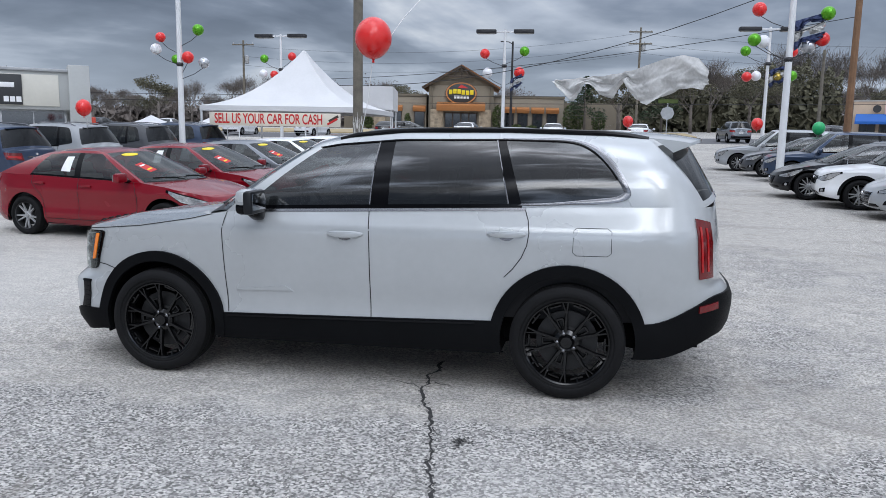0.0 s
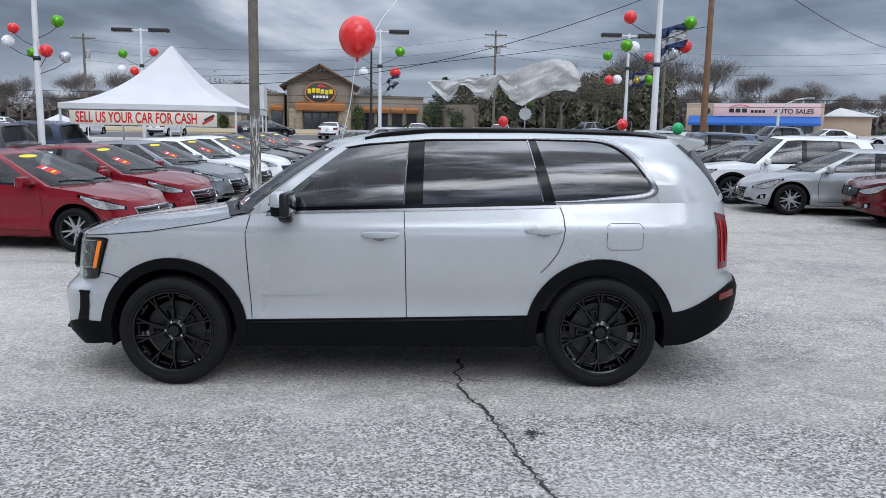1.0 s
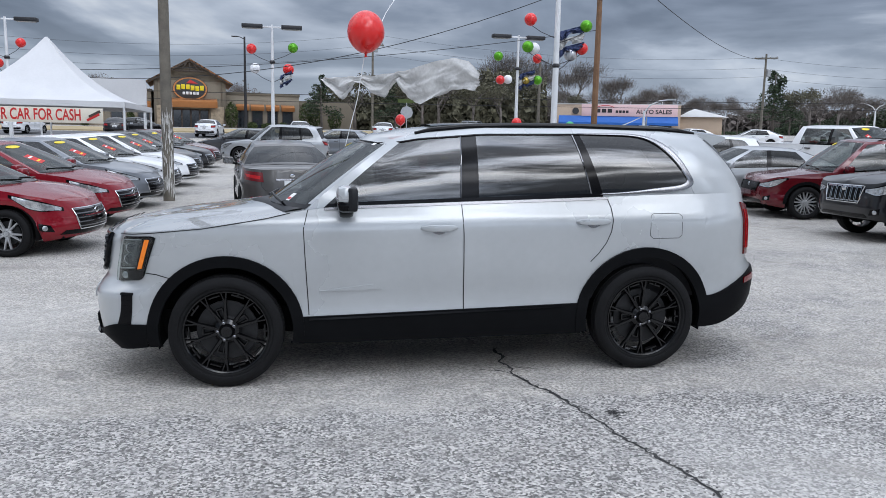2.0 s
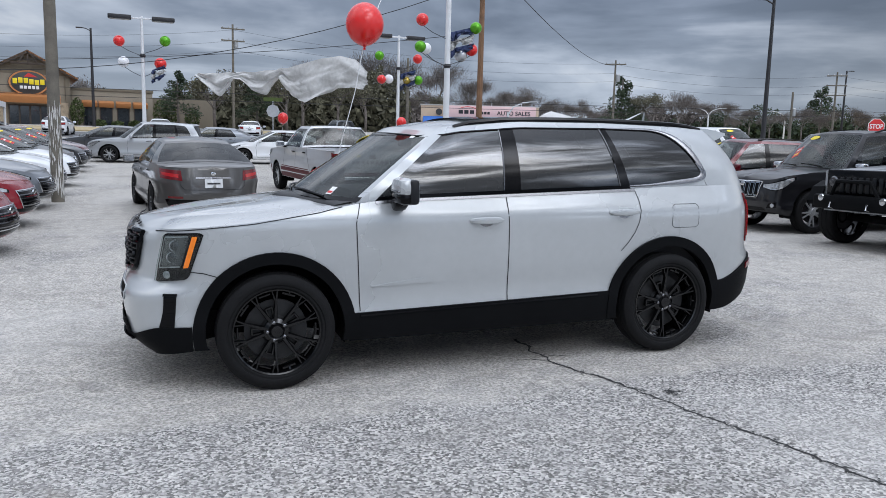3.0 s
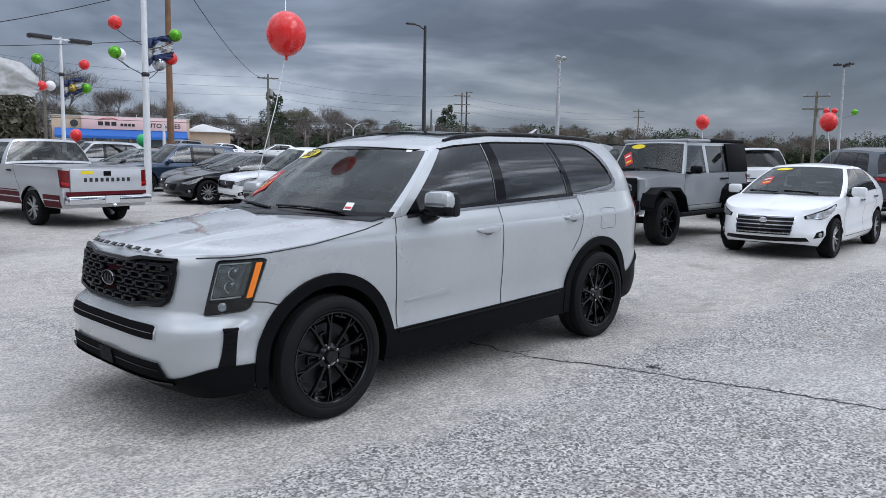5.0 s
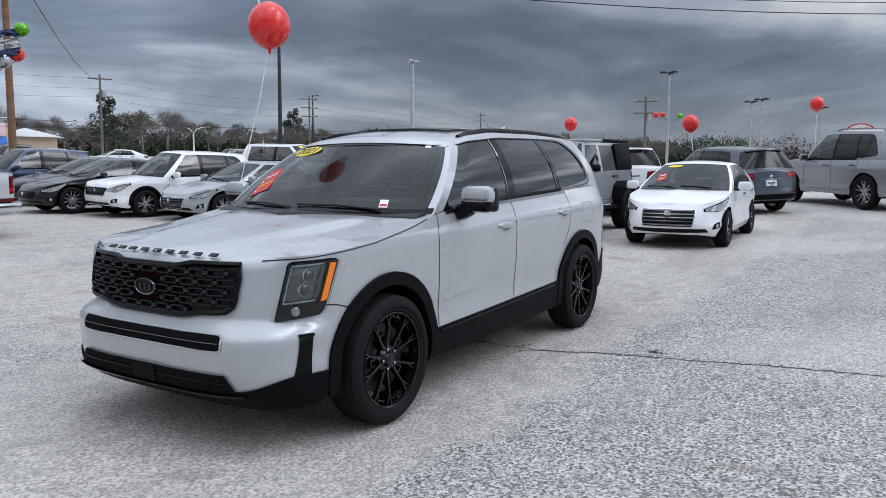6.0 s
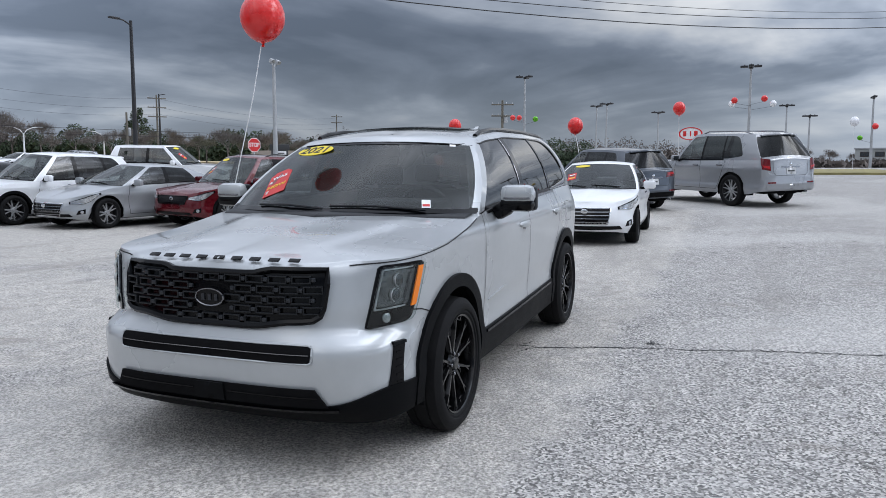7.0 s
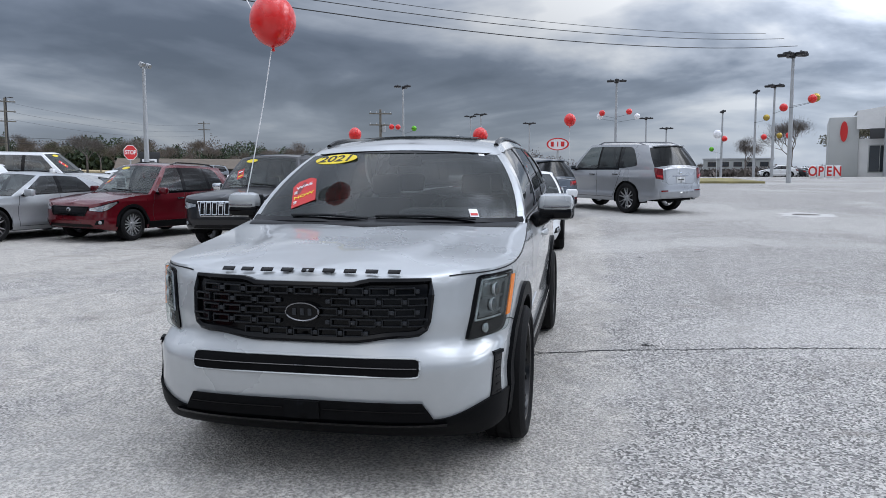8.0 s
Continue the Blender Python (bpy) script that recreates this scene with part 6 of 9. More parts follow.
        for v in (0.74, 0.50):
            p = sh.wall(*fn_h(0.46, v), off=0.014)
            n = (sh.wall(*fn_h(0.46, v), off=0.05) - p).normalized()
            rot = n.to_track_quat("Z", "Y").to_matrix().to_4x4()
            for nm, prof, mt in (("projector_ring", [(0.036, -0.01), (0.036, 0.002), (0.031, 0.003), (0.029, 0.0)], M_LENSSILVER), ("projector_lens", [(0.029, -0.004), (0.026, 0.003), (0.015, 0.008), (0, 0.010)], M_LAMPGREY)):
                bulb = part(nm, lathe(prof, 20), mt, lamp)
                bulb.matrix_basis = Matrix.Translation((p.x, p.y * side, p.z)) @ (rot if side > 0 else Matrix.Diagonal((1, -1, 1, 1)) @ rot)
        part("amber_marker", patch(sh, inner(0.79, 0.90, 0.27, 0.93), 4, 8, 0.031, side, 0.008), M_AMBER, lamp, "amber side marker")
        p = sh.wall(*fn_h(0.40, 0.14), off=0.012)
        n = (sh.wall(*fn_h(0.40, 0.14), off=0.05) - p).normalized()
        rot = n.to_track_quat("Z", "Y").to_matrix().to_4x4()
        fog = part("fog_lens", lathe([(0.024, -0.006), (0.024, 0.002), (0.014, 0.007), (0, 0.008)], 16), M_LENSSILVER, lamp)
        fog.matrix_basis = Matrix.Translation((p.x, p.y * side, p.z)) @ (rot if side > 0 else Matrix.Diagonal((1, -1, 1, 1)) @ rot)
        part("daylight_strip", patch(sh, inner(0.10, 0.70, 0.285, 0.315), 8, 1, 0.016, side, 0.006), M_LENSSILVER, lamp)
        part("daylight_strip", patch(sh, inner(0.10, 0.70, 0.915, 0.940), 8, 1, 0.016, side, 0.006), M_LENSSILVER, lamp)
        part("daylight_strip", patch(sh, inner(0.085, 0.115, 0.30, 0.92), 1, 8, 0.016, side, 0.006), M_LENSSILVER, lamp)
        cover = part("lens_cover", patch(sh, inner(0.02, 0.98, 0.02, 0.98), 18, 10, 0.028, side, 0.006), M_LAMP, lamp)
        cover.visible_shadow = False
        # corner vent with fins
        sv = S(2.045)
        vent = part("bumper_vent", patch(sh, lambda u, v: (sv - 0.080 + 0.080 * u - 0.022 * (1 - v) * u - 0.050 * (1 - v) ** 2 * (1 - u), 0.400 + 0.237 * v), 8, 14, 0.008, side, 0.04), M_GLOSSBLK, car)
        for k in range(5):
            part("vent_fin", patch(sh, lambda u, v: (sv - 0.066 + 0.046 * u, 0.445 + 0.036 * k + 0.006 * v), 3, 1, 0.011, side, 0.006), M_GLOSSBLK, vent)
        part("vent_cap", patch(sh, lambda u, v: (sv - 0.083 + 0.086 * u, 0.630 + 0.014 * v), 6, 2, 0.018, side, 0.04), M_CLAD, vent)
        # flares, sills, rear bumper
        for hub in (sh.wb / 2, -sh.wb / 2):
            R0, R1 = sh.arch - 0.012, sh.arch + 0.062
            def fn_a(u, v, hub=hub):
                a = math.pi * (1.10 - 1.20 * u)
                rr = R0 + (R1 - R0) * v
                return S(hub + rr * math.cos(a)), max(0.285, sh.r + rr * math.sin(a))
            part("arch_flare", patch(sh, fn_a, 34, 3, 0.020, side, 0.035), M_CLAD, car, "black plastic wheel-arch flare")
        a, b = S(sh.wb / 2 - sh.arch - 0.02), S(-sh.wb / 2 + sh.arch + 0.02)
        part("sill_cladding", patch(sh, lambda u, v: (a + (b - a) * u, 0.275 + (0.185 + 0.035 * u) * v), 24, 5, 0.014, side, 0.03), M_CLAD, car, "black plastic sill cladding")
        part("sill_strip", patch(sh, lambda u, v: (a + 0.07 + (b - a - 0.20) * u, 0.438 + 0.032 * u + 0.014 * v), 20, 1, 0.024, side, 0.012), M_GLOSSBLK, car)
        rb = S(-sh.wb / 2 - sh.arch - 0.04)
        def fn_r(u, v):
            s = rb + (total - rb) * u
            top = 0.515 + 0.175 * smooth(0.0, 0.42, u)
            bot = 0.285 + 0.135 * smooth(0.02, 0.45, u)
            return s, bot + (top - bot) * v
        part("rear_bumper_cladding", patch(sh, fn_r, 26, 5, 0.014, side, 0.03), M_CLAD, car, "black plastic rear bumper")
        part("rear_reflector", patch(sh, lambda u, v: (S(-2.27) + 0.16 * u, 0.585 + 0.02 * u + 0.045 * v), 5, 1, 0.022, side, 0.010), M_TAIL, car)
        t0, t1 = S(-2.25), R(0.76)
        def fn_t(u, v):
            return t0 + 0.03 * (1 - v) ** 2 + (t1 - t0) * u, 0.80 + 0.385 * v - 0.03 * u * v
        tl = part("tail_light", patch(sh, fn_t, 8, 10, 0.012, side, 0.02), M_TAIL, car, "tall dark red tail light")
        part("light_strip", patch(sh, lambda u, v: fn_t(0.12 + 0.10 * u, 0.12 + 0.76 * v), 2, 8, 0.017, side, 0.008), M_TAILBRIGHT, tl)
        part("light_strip", patch(sh, lambda u, v: fn_t(0.5 + 0.10 * u, 0.12 + 0.76 * v), 2, 8, 0.017, side, 0.008), M_TAILBRIGHT, tl)
        # shut lines
        T = sh.top_z
        for nm, ln_ in (("front_door_shut_line", [(0.905, 1.175), (0.935, 1.05), (0.93, 0.9), (0.912, 0.47)]),
                        ("middle_shut_line", [(-0.125, T(-0.125) - 0.004), (-0.135, 1.0), (-0.138, 0.48)]),
                        ("rear_door_shut_line", [(-1.165, T(-1.165) - 0.004), (-1.19, 1.16), (-1.198, 1.08), (-1.185, 1.0), (-1.15, 0.92), (-1.095, 0.845), (-1.04, 0.79)]),
                        ("fuel_door_line", [(-1.48, 1.105), (-1.50, 1.12), (-1.69, 1.12), (-1.715, 1.10), (-1.715, 0.965), (-1.69, 0.945), (-1.50, 0.945), (-1.475, 0.965), (-1.48, 1.105)]),
                        ("front_bumper_line", [(1.96, 0.775), (1.88, 0.765), (1.80, 0.74)]),
                        ("bonnet_shut_line", [(2.28, 1.008), (2.05, T(2.05) - 0.012), (1.57, T(1.57) - 0.010), (1.17, T(1.17) - 0.006), (1.02, T(1.02) + 0.0)])):
            part(nm, line_on(sh, [(S(x), z) for x, z in ln_], 0.0062 if "fuel" not in nm and "rear_bumper" not in nm else 0.0035, 0.0022, side), M_SEAM, car)
        # belt strip and quarter pane surround
        part("belt_moulding", patch(sh, lambda u, v: (S(0.80) + (S(-1.17) - S(0.80)) * u, T(0.80 - 1.97 * u) - 0.018 + 0.018 * v), 30, 1, 0.006, side, 0.012), M_SATIN, car, "satin chrome belt moulding")
        q5 = [(c, p) for c, p in zip(sh.glass_cols, sh.glass_pts) if c[2] == "win5"]
        endp = sh.glass_pts[sh.glass_cols.index(q5[-1][0]) + 1]
        run = [p[1] for c, p in q5] + [endp[4]] + [p[7] for c, p in q5[::-1]]
        band = bmesh.new()
        mid = sum(run, Vector()) / len(run)
        add_grid(band, [[Vector((q.x, side * (q.y + dy), q.z)) for q, dy in ((p, 0.006), (p + (p - mid).normalized() * (0.012 + 0.014 * smooth(-1.45, -1.72, p.x)), 0.010), (p + (p - mid).normalized() * (0.024 + 0.028 * smooth(-1.45, -1.72, p.x)), 0.003))] for p in run], flip=side < 0)
        part("quarter_pane_surround", band, M_SATIN, car)
        full = [p[7] for c, p in zip(sh.glass_cols, sh.glass_pts) if c[2].startswith("win") or c[2] == "post"]
        part("window_header_moulding", tube([Vector((p.x, side * (p.y + 0.003), p.z)) for p in full], 0.007, 5), M_GLOSSBLK, car)
        for tag in ("win1", "win3"):
            last = [i for i, c in enumerate(sh.glass_cols) if c[2] == tag][-1] + 1
            col = sh.glass_pts[last]
            part("post_bright_strip", tube([Vector((p.x, side * (p.y + 0.003), p.z)) for p in col[1:8]], 0.005, 5), M_SATIN, car)
        # handles
        for hx, hz in ((0.034, 1.045), (-1.055, 1.072)):
            hd = bmesh.new()
            prof = [(-0.128, 0.002, 0.004), (-0.118, 0.012, 0.012), (-0.09, 0.026, 0.019), (-0.05, 0.036, 0.023), (0.0, 0.040, 0.024), (0.05, 0.036, 0.023), (0.09, 0.026, 0.019), (0.118, 0.012, 0.012), (0.128, 0.002, 0.004)]
            rings = []
            for dx, o, hh in prof:
                p = sh.wall(S(hx + dx), hz, o)
                rings.append([Vector((p.x, side * (p.y + oy), p.z + zz)) for oy, zz in ((-0.012, hh), (0.0, hh * 0.8), (0.004, 0), (0.0, -hh * 0.8), (-0.012, -hh), (-0.016, 0), (-0.012, hh))])
            add_grid(hd, rings)
            bmesh.ops.remove_doubles(hd, verts=hd.verts, dist=0.0005)
            bmesh.ops.recalc_face_normals(hd, faces=hd.faces)
            handle = part("door_handle", hd, M_HERO, car)
            # the cup is body-coloured; a darker half-ellipse paints the shade in its recess
            part("handle_cup", patch(sh, lambda u, v: (S(hx + 0.065 - 0.13 * u), hz - 0.012 - (0.030 * math.sin(math.pi * u) + 0.002) * (1 - v)), 10, 3, 0.0015, side, 0.004), M_SATIN, handle)
        # mirror
        mir = bmesh.new()
        add_box(mir, (0.115, 0.225, 0.125), (0.662, side * 1.085, 1.283), 0.045)
        mirror = part("door_mirror", mir, M_HERO, car, "door mirror with silver cap and black base")
        part("mirror_lower_shell", box((0.122, 0.222, 0.090), (0.655, side * 1.083, 1.222), 0.035), M_GLOSSBLK, mirror)
        part("mirror_bezel", box((0.066, 0.236, 0.156), (0.618, side * 1.084, 1.258), 0.022), M_SATINBLK, mirror)
        part("indicator_strip", box((0.02, 0.17, 0.014), (0.714, side * 1.09, 1.262), 0.005), M_SATIN, mirror)
        part("mirror_glass", box((0.006, 0.195, 0.110), (0.587, side * 1.085, 1.262), 0.002), M_MIRROR, mirror)
        part("mirror_stalk", box((0.10, 0.12, 0.10), (0.655, side * 0.985, 1.185), 0.028, Matrix.Rotation(side * 0.5, 4, "X")), M_GLOSSBLK, mirror)
        # roof rail
        zr = lambda x: float(np.interp(x, [k[0] for k in sh.roof_z], [k[1] for k in sh.roof_z]))
        pts = [(0.16, side * 0.63, zr(0.16) + 0.004), (0.04, side * 0.625, zr(0.04) + 0.018)] + [(x, side * 0.62, zr(x) + 0.022) for x in (-0.2, -0.5, -0.8, -1.1, -1.4, -1.65)] + [(-1.80, side * 0.615, zr(-1.8) + 0.018), (-1.93, side * 0.61, zr(-1.93) + 0.004)]
        part("roof_rail", tube(pts, 0.018, 8), M_GLOSSBLK, car, "black roof rail")
        # lower door crease
        part("door_crease", patch(sh, lambda u, v: (S(0.84 - (0.36 + 0.06 * (1 - v)) * u), 0.628 + 0.008 * u + (0.004 + 0.032 * u) * v), 10, 2, 0.0075, side, 0.010), M_HERO, car)
    # tailgate spoiler, fin, roof glass, exhausts
    sp = bmesh.new()
    rows = []
    for i in range(15):
        y = 0.605 * (i / 7 - 1)
        k = 1 - (y / 0.605) ** 2
        rows.append([Vector((x + bow * k, y, z + c_ * k)) for x, bow, z, c_ in ((-1.84, 0.0, 1.684, 0.046), (-1.96, -0.04, 1.682, 0.040), (-2.10, -0.10, 1.668, 0.032), (-2.19, -0.13, 1.652, 0.028), (-2.195, -0.13, 1.634, 0.028), (-2.09, -0.10, 1.590, 0.030), (-1.985, -0.03, 1.535, 0.040), (-1.90, 0.0, 1.560, 0.040), (-1.84, 0.0, 1.684, 0.046))])
    ends = add_grid(sp, rows)
    sp.faces.new(ends[0][:-1])
    sp.faces.new(ends[-1][:-1][::-1])
    bmesh.ops.remove_doubles(sp, verts=sp.verts, dist=0.0005)
    bmesh.ops.recalc_face_normals(sp, faces=sp.faces)
    part("tailgate_spoiler", sp, M_HERO, car, sharp=0.7)
    fin = bmesh.new()
    add_grid(fin, [[Vector((-1.60, 0.035 * w, 1.738)), Vector((-1.70, 0.028 * w, 1.778)), Vector((-1.79, 0.016 * w, 1.818)), Vector((-1.83, 0.008 * w, 1.826)), Vector((-1.82, 0.022 * w, 1.735))] for w in (-1, -0.6, 0, 0.6, 1)])
    part("antenna_fin", fin, M_HERO, car)
    roof = bmesh.new()
    add_grid(roof, [[Vector((0.02 - 0.9 * i / 6, -0.46 + 0.92 * j / 6, 1.742 + 0.02 * (1 - (2 * j / 6 - 1) ** 2) - 0.022 * smooth(-0.2, 0.2, 0.02 - 0.9 * i / 6))) for j in range(7)] for i in range(7)])
    bmesh.ops.recalc_face_normals(roof, faces=roof.faces)
    part("sunroof_glass", roof, M_TINT, car)
    # black cowl panel between bonnet and windshield, with two wipers at rest
    rear_edge = sh.quads()["bonnet"][0][-1]
    for side in (1, -1):
        cow = bmesh.new()
        add_grid(cow, [[Vector((p.x - 0.015, side * p.y, p.z + 0.010)), Vector((p.x + 0.05, side * p.y, p.z + 0.004)), Vector((p.x + 0.12, side * p.y * 0.99, p.z - 0.012)), Vector((p.x + 0.125, side * p.y * 0.99, p.z - 0.022))] for p in rear_edge[1:]], flip=side < 0)
        part("cowl_panel", cow, M_SATINBLK, car)
    for y0, y1 in ((0.62, 0.02), (-0.02, -0.56)):
        a, b = on_glass(sh, y0, 0.02, 0.018).translation, on_glass(sh, y1, 0.055, 0.014).translation
        part("wiper", tube([a, a.lerp(b, 0.5) + Vector((0.02, 0, 0.012)), b], 0.008, 6), M_SATINBLK, car)
    # black border of the windshield
    front = sh.glass_cols[:8]
    edge_b, edge_t = front[-1][0], front[-1][1]
    at = lambda y, v: on_glass(sh, y, v, 0.004).translation
    for side in (1, -1):
        rows = []
        for k in range(13):
            v = 0.02 + 0.885 * k / 12
            ye = (edge_b.y + (edge_t.y - edge_b.y) * v) * side
            rows.append([at(ye * 0.999, v), at(ye - side * 0.045, v)])
        bd = bmesh.new()
        add_grid(bd, rows, flip=side < 0)
        part("windshield_border", bd, M_GLOSSBLK, car)
    for v0, v1 in ((0.865, 0.903), (0.005, 0.05)):
        rows = []
        for k in range(17):
            f_ = -1 + 2 * k / 16
            ye = edge_b.y + (edge_t.y - edge_b.y) * v0
            rows.append([at(ye * f_ * 0.99, v0), at(ye * f_ * 0.99, v1)])
        bd = bmesh.new()
        add_grid(bd, rows)
        part("windshield_border", bd, M_GLOSSBLK, car)
    # windshield stickers
    m = on_glass(sh, -0.44, 0.79, 0.006)
    oval = part("year_sticker", lathe([(0.16, 0.0), (0.16, 0.003), (0, 0.003)], 32, Matrix.Diagonal((1.1, 0.40, 1, 1))), M_YELLOW, car, "yellow oval model-year sticker")
    oval.matrix_basis = m
    lettering("year_print", "2021", 0.115, Matrix.Translation((0, 0, 0.004)), M_INK, oval, 0.0006, 1.25)
    m2 = on_glass(sh, -0.56, 0.33, 0.006) @ Matrix.Rotation(0.60, 4, "Z")
    tb = bmesh.new()
    vs = [tb.verts.new((x, y, 0.0)) for x, y in ((-0.085, -0.16), (0.085, -0.16), (0.085, 0.12), (0.045, 0.165), (-0.045, 0.165), (-0.085, 0.12))]
    f = tb.faces.new(vs)
    ex = bmesh.ops.extrude_face_region(tb, geom=[f])
    bmesh.ops.translate(tb, verts=[v for v in ex["geom"] if isinstance(v, bmesh.types.BMVert)], vec=(0, 0, 0.003))
    bmesh.ops.recalc_face_normals(tb, faces=tb.faces)
    tag = part("price_tag", tb, M_REDPRINT, car, "red was-and-now price tag sticker")
    tag.matrix_basis = m2
    lettering("price_word", "WAS", 0.050, Matrix.Translation((0.0, 0.075, 0.005)), M_STICKWHITE, tag, 0.0006, 1.1)
    lettering("price_word", "NOW", 0.050, Matrix.Translation((0.0, -0.05, 0.005)), M_YELLOW, tag, 0.0006, 1.1)
    for y in (0.02, -0.11):
        lettering("price_sign", "$", 0.05, Matrix.Translation((-0.06, y, 0.005)), M_STICKWHITE, tag, 0.0006)
    m3 = on_glass(sh, 0.60, 0.10, 0.006)
    st = part("inspection_sticker", box((0.055, 0.075, 0.002)), M_STICKWHITE, car)
    st.matrix_basis = m3
    part("print_bar", box((0.045, 0.02, 0.002), (0, -0.015, 0.002)), M_REDPRINT, st)
    st2 = part("toll_sticker", box((0.04, 0.04, 0.002)), M_STICKWHITE, car)
    st2.matrix_basis = on_glass(sh, 0.56, 0.88, 0.006)
    part("inside_mirror", box((0.05, 0.24, 0.07), (0.33, 0.0, 1.56), 0.02), M_CABIN, car)
    part("sensor_housing", box((0.14, 0.16, 0.05), (0.42, 0.0, 1.605), 0.02), M_CABIN, car)


def hood_z(sh, x, y):
    """Height of the bonnet's front part."""
    edge = sh.top_z(x)
    return edge + sh.crown * 0.42 * (1 - (abs(y) / sh.W) ** 2)


dress_hero(hero, HERO)


# ---- materials of the surroundings ----
M_POLE = mat("white_painted_steel", (0.70, 0.71, 0.72), 0.45, 0.0, vary=0.08, scale=3)
M_GALV = mat("galvanised_steel", (0.42, 0.43, 0.44), 0.5, 0.5, vary=0.15, scale=4)
M_DARKPOLE = mat("dark_bronze_steel", (0.025, 0.025, 0.028), 0.5, 0.2, vary=0.15, scale=4)
M_WOOD = mat("weathered_pole_timber", (0.15, 0.135, 0.11), 0.9, vary=0.35, scale=5, bump=0.5, bump_scale=30)
M_BROWNWOOD = mat("brown_treated_timber", (0.20, 0.11, 0.06), 0.85, vary=0.3, scale=5, bump=0.4, bump_scale=30)
M_PEEL = mat("peeling_white_paint", (0.62, 0.61, 0.58), 0.8, vary=0.25, scale=14)
M_BALLRED = mat("red_latex", (0.72, 0.018, 0.016), 0.28, coat=0.3, vary=0.05, scale=5)
M_BALLGREEN = mat("metallic_green_foil", (0.10, 0.36, 0.015), 0.2, 0.45, vary=0.06, scale=5)
M_BALLMINT = mat("mint_green_latex", (0.02, 0.42, 0.14), 0.35, vary=0.06, scale=5)
M_BALLWHITE = mat("white_latex", (0.80, 0.80, 0.82), 0.35, vary=0.04, scale=5)
M_BALLSILVER = mat("silver_foil", (0.55, 0.56, 0.58), 0.2, 0.7, vary=0.06, scale=5)
M_BALLGOLD = mat("gold_foil", (0.42, 0.30, 0.06), 0.22, 0.6, vary=0.06, scale=5)
M_CANVAS = mat("white_tent_vinyl", (0.60, 0.60, 0.605), 0.6, vary=0.06, scale=1.2, bump=0.15, bump_scale=5)
M_CLOTH = mat("dirty_white_banner_cloth", (0.58, 0.575, 0.56), 0.85, vary=0.28, scale=0.8)
M_CREAM = mat("cream_banner_vinyl", (0.72, 0.66, 0.55), 0.6, vary=0.06, scale=2)
M_NAVYCLOTH = mat("navy_flag_cloth", (0.035, 0.05, 0.12), 0.85, vary=0.2, scale=3)
M_STUCCO = mat("tan_stucco", (0.25, 0.215, 0.165), 0.9, vary=0.10, scale=0.7, bump=0.2, bump_scale=12)
M_STUCCODK = mat("brown_stucco", (0.16, 0.135, 0.10), 0.9, vary=0.10, scale=0.7)
M_STONE = mat("fieldstone_veneer", (0.34, 0.27, 0.19), 0.9, vary=0.55, scale=2.2, bump=0.6, bump_scale=3)
M_COPPER = mat("copper_coloured_roof_metal", (0.48, 0.20, 0.07), 0.45, 0.3, vary=0.10, scale=2)
M_SHINGLE = mat("brown_shingle_roof", (0.30, 0.17, 0.09), 0.9, vary=0.25, scale=3)
M_TIMBER = mat("dark_timber_trim", (0.055, 0.040, 0.030), 0.7, vary=0.2, scale=4)
M_PANE = mat("dark_building_glass", (0.018, 0.022, 0.026), 0.06, 0.0, coat=0.5, vary=0.2, scale=1)
M_BEIGEWALL = mat("beige_rendered_wall", (0.52, 0.40, 0.30), 0.9, vary=0.10, scale=0.6)
M_PINKPANEL = mat("pale_pink_sign_panel", (0.74, 0.52, 0.52), 0.5, vary=0.05, scale=0.5)
M_BLUEAWN = mat("bright_blue_awning", (0.010, 0.11, 0.42), 0.55, vary=0.08, scale=1)
M_WHITEWALL = mat("white_building_wall", (0.70, 0.70, 0.69), 0.8, vary=0.08, scale=0.8)
M_GREYWALL = mat("light_grey_cladding", (0.42, 0.43, 0.42), 0.6, 0.1, vary=0.06, scale=0.8)
M_CREAMWALL = mat("cream_wall_panel", (0.62, 0.60, 0.53), 0.6, vary=0.06, scale=0.8)
M_BROWNROOF = mat("weathered_brown_roof", (0.13, 0.105, 0.08), 0.9, vary=0.3, scale=2)
M_DKWALL = mat("charcoal_panel", (0.035, 0.036, 0.038), 0.5, vary=0.1, scale=1)
M_REDROOF = mat("orange_red_metal_roof", (0.50, 0.05, 0.025), 0.5, vary=0.08, scale=1)
M_GRASS = mat("winter_grass", (0.23, 0.20, 0.085), 0.95, vary=0.35, scale=0.9, bump=0.5, bump_scale=40)
M_STRAW = mat("dry_tan_lawn", (0.38, 0.30, 0.17), 0.95, vary=0.25, scale=0.4)
M_ROAD = mat("grey_road_asphalt", (0.11, 0.11, 0.115), 0.9, vary=0.2, scale=0.5)
M_TWIG = mat("bare_brown_twigs", (0.135, 0.116, 0.104), 0.95, vary=0.3, scale=0.4, island=True)
M_BARK = mat("grey_brown_bark", (0.15, 0.13, 0.115), 0.95, vary=0.3, scale=2)
M_NEEDLE = mat("dark_evergreen_needles", (0.043, 0.064, 0.033), 0.9, vary=0.35, scale=0.5, island=True)
M_SHRUB = mat("green_shrub_leaves", (0.055, 0.075, 0.020), 0.9, vary=0.35, scale=1, island=True)
M_OLIVE = mat("olive_spring_leaves", (0.105, 0.10, 0.064), 0.9, vary=0.35, scale=0.5, island=True)
M_TAR = mat("dark_crack_filler", (0.030, 0.029, 0.029), 0.9, vary=0.6, scale=15, bump=0.5, bump_scale=60)
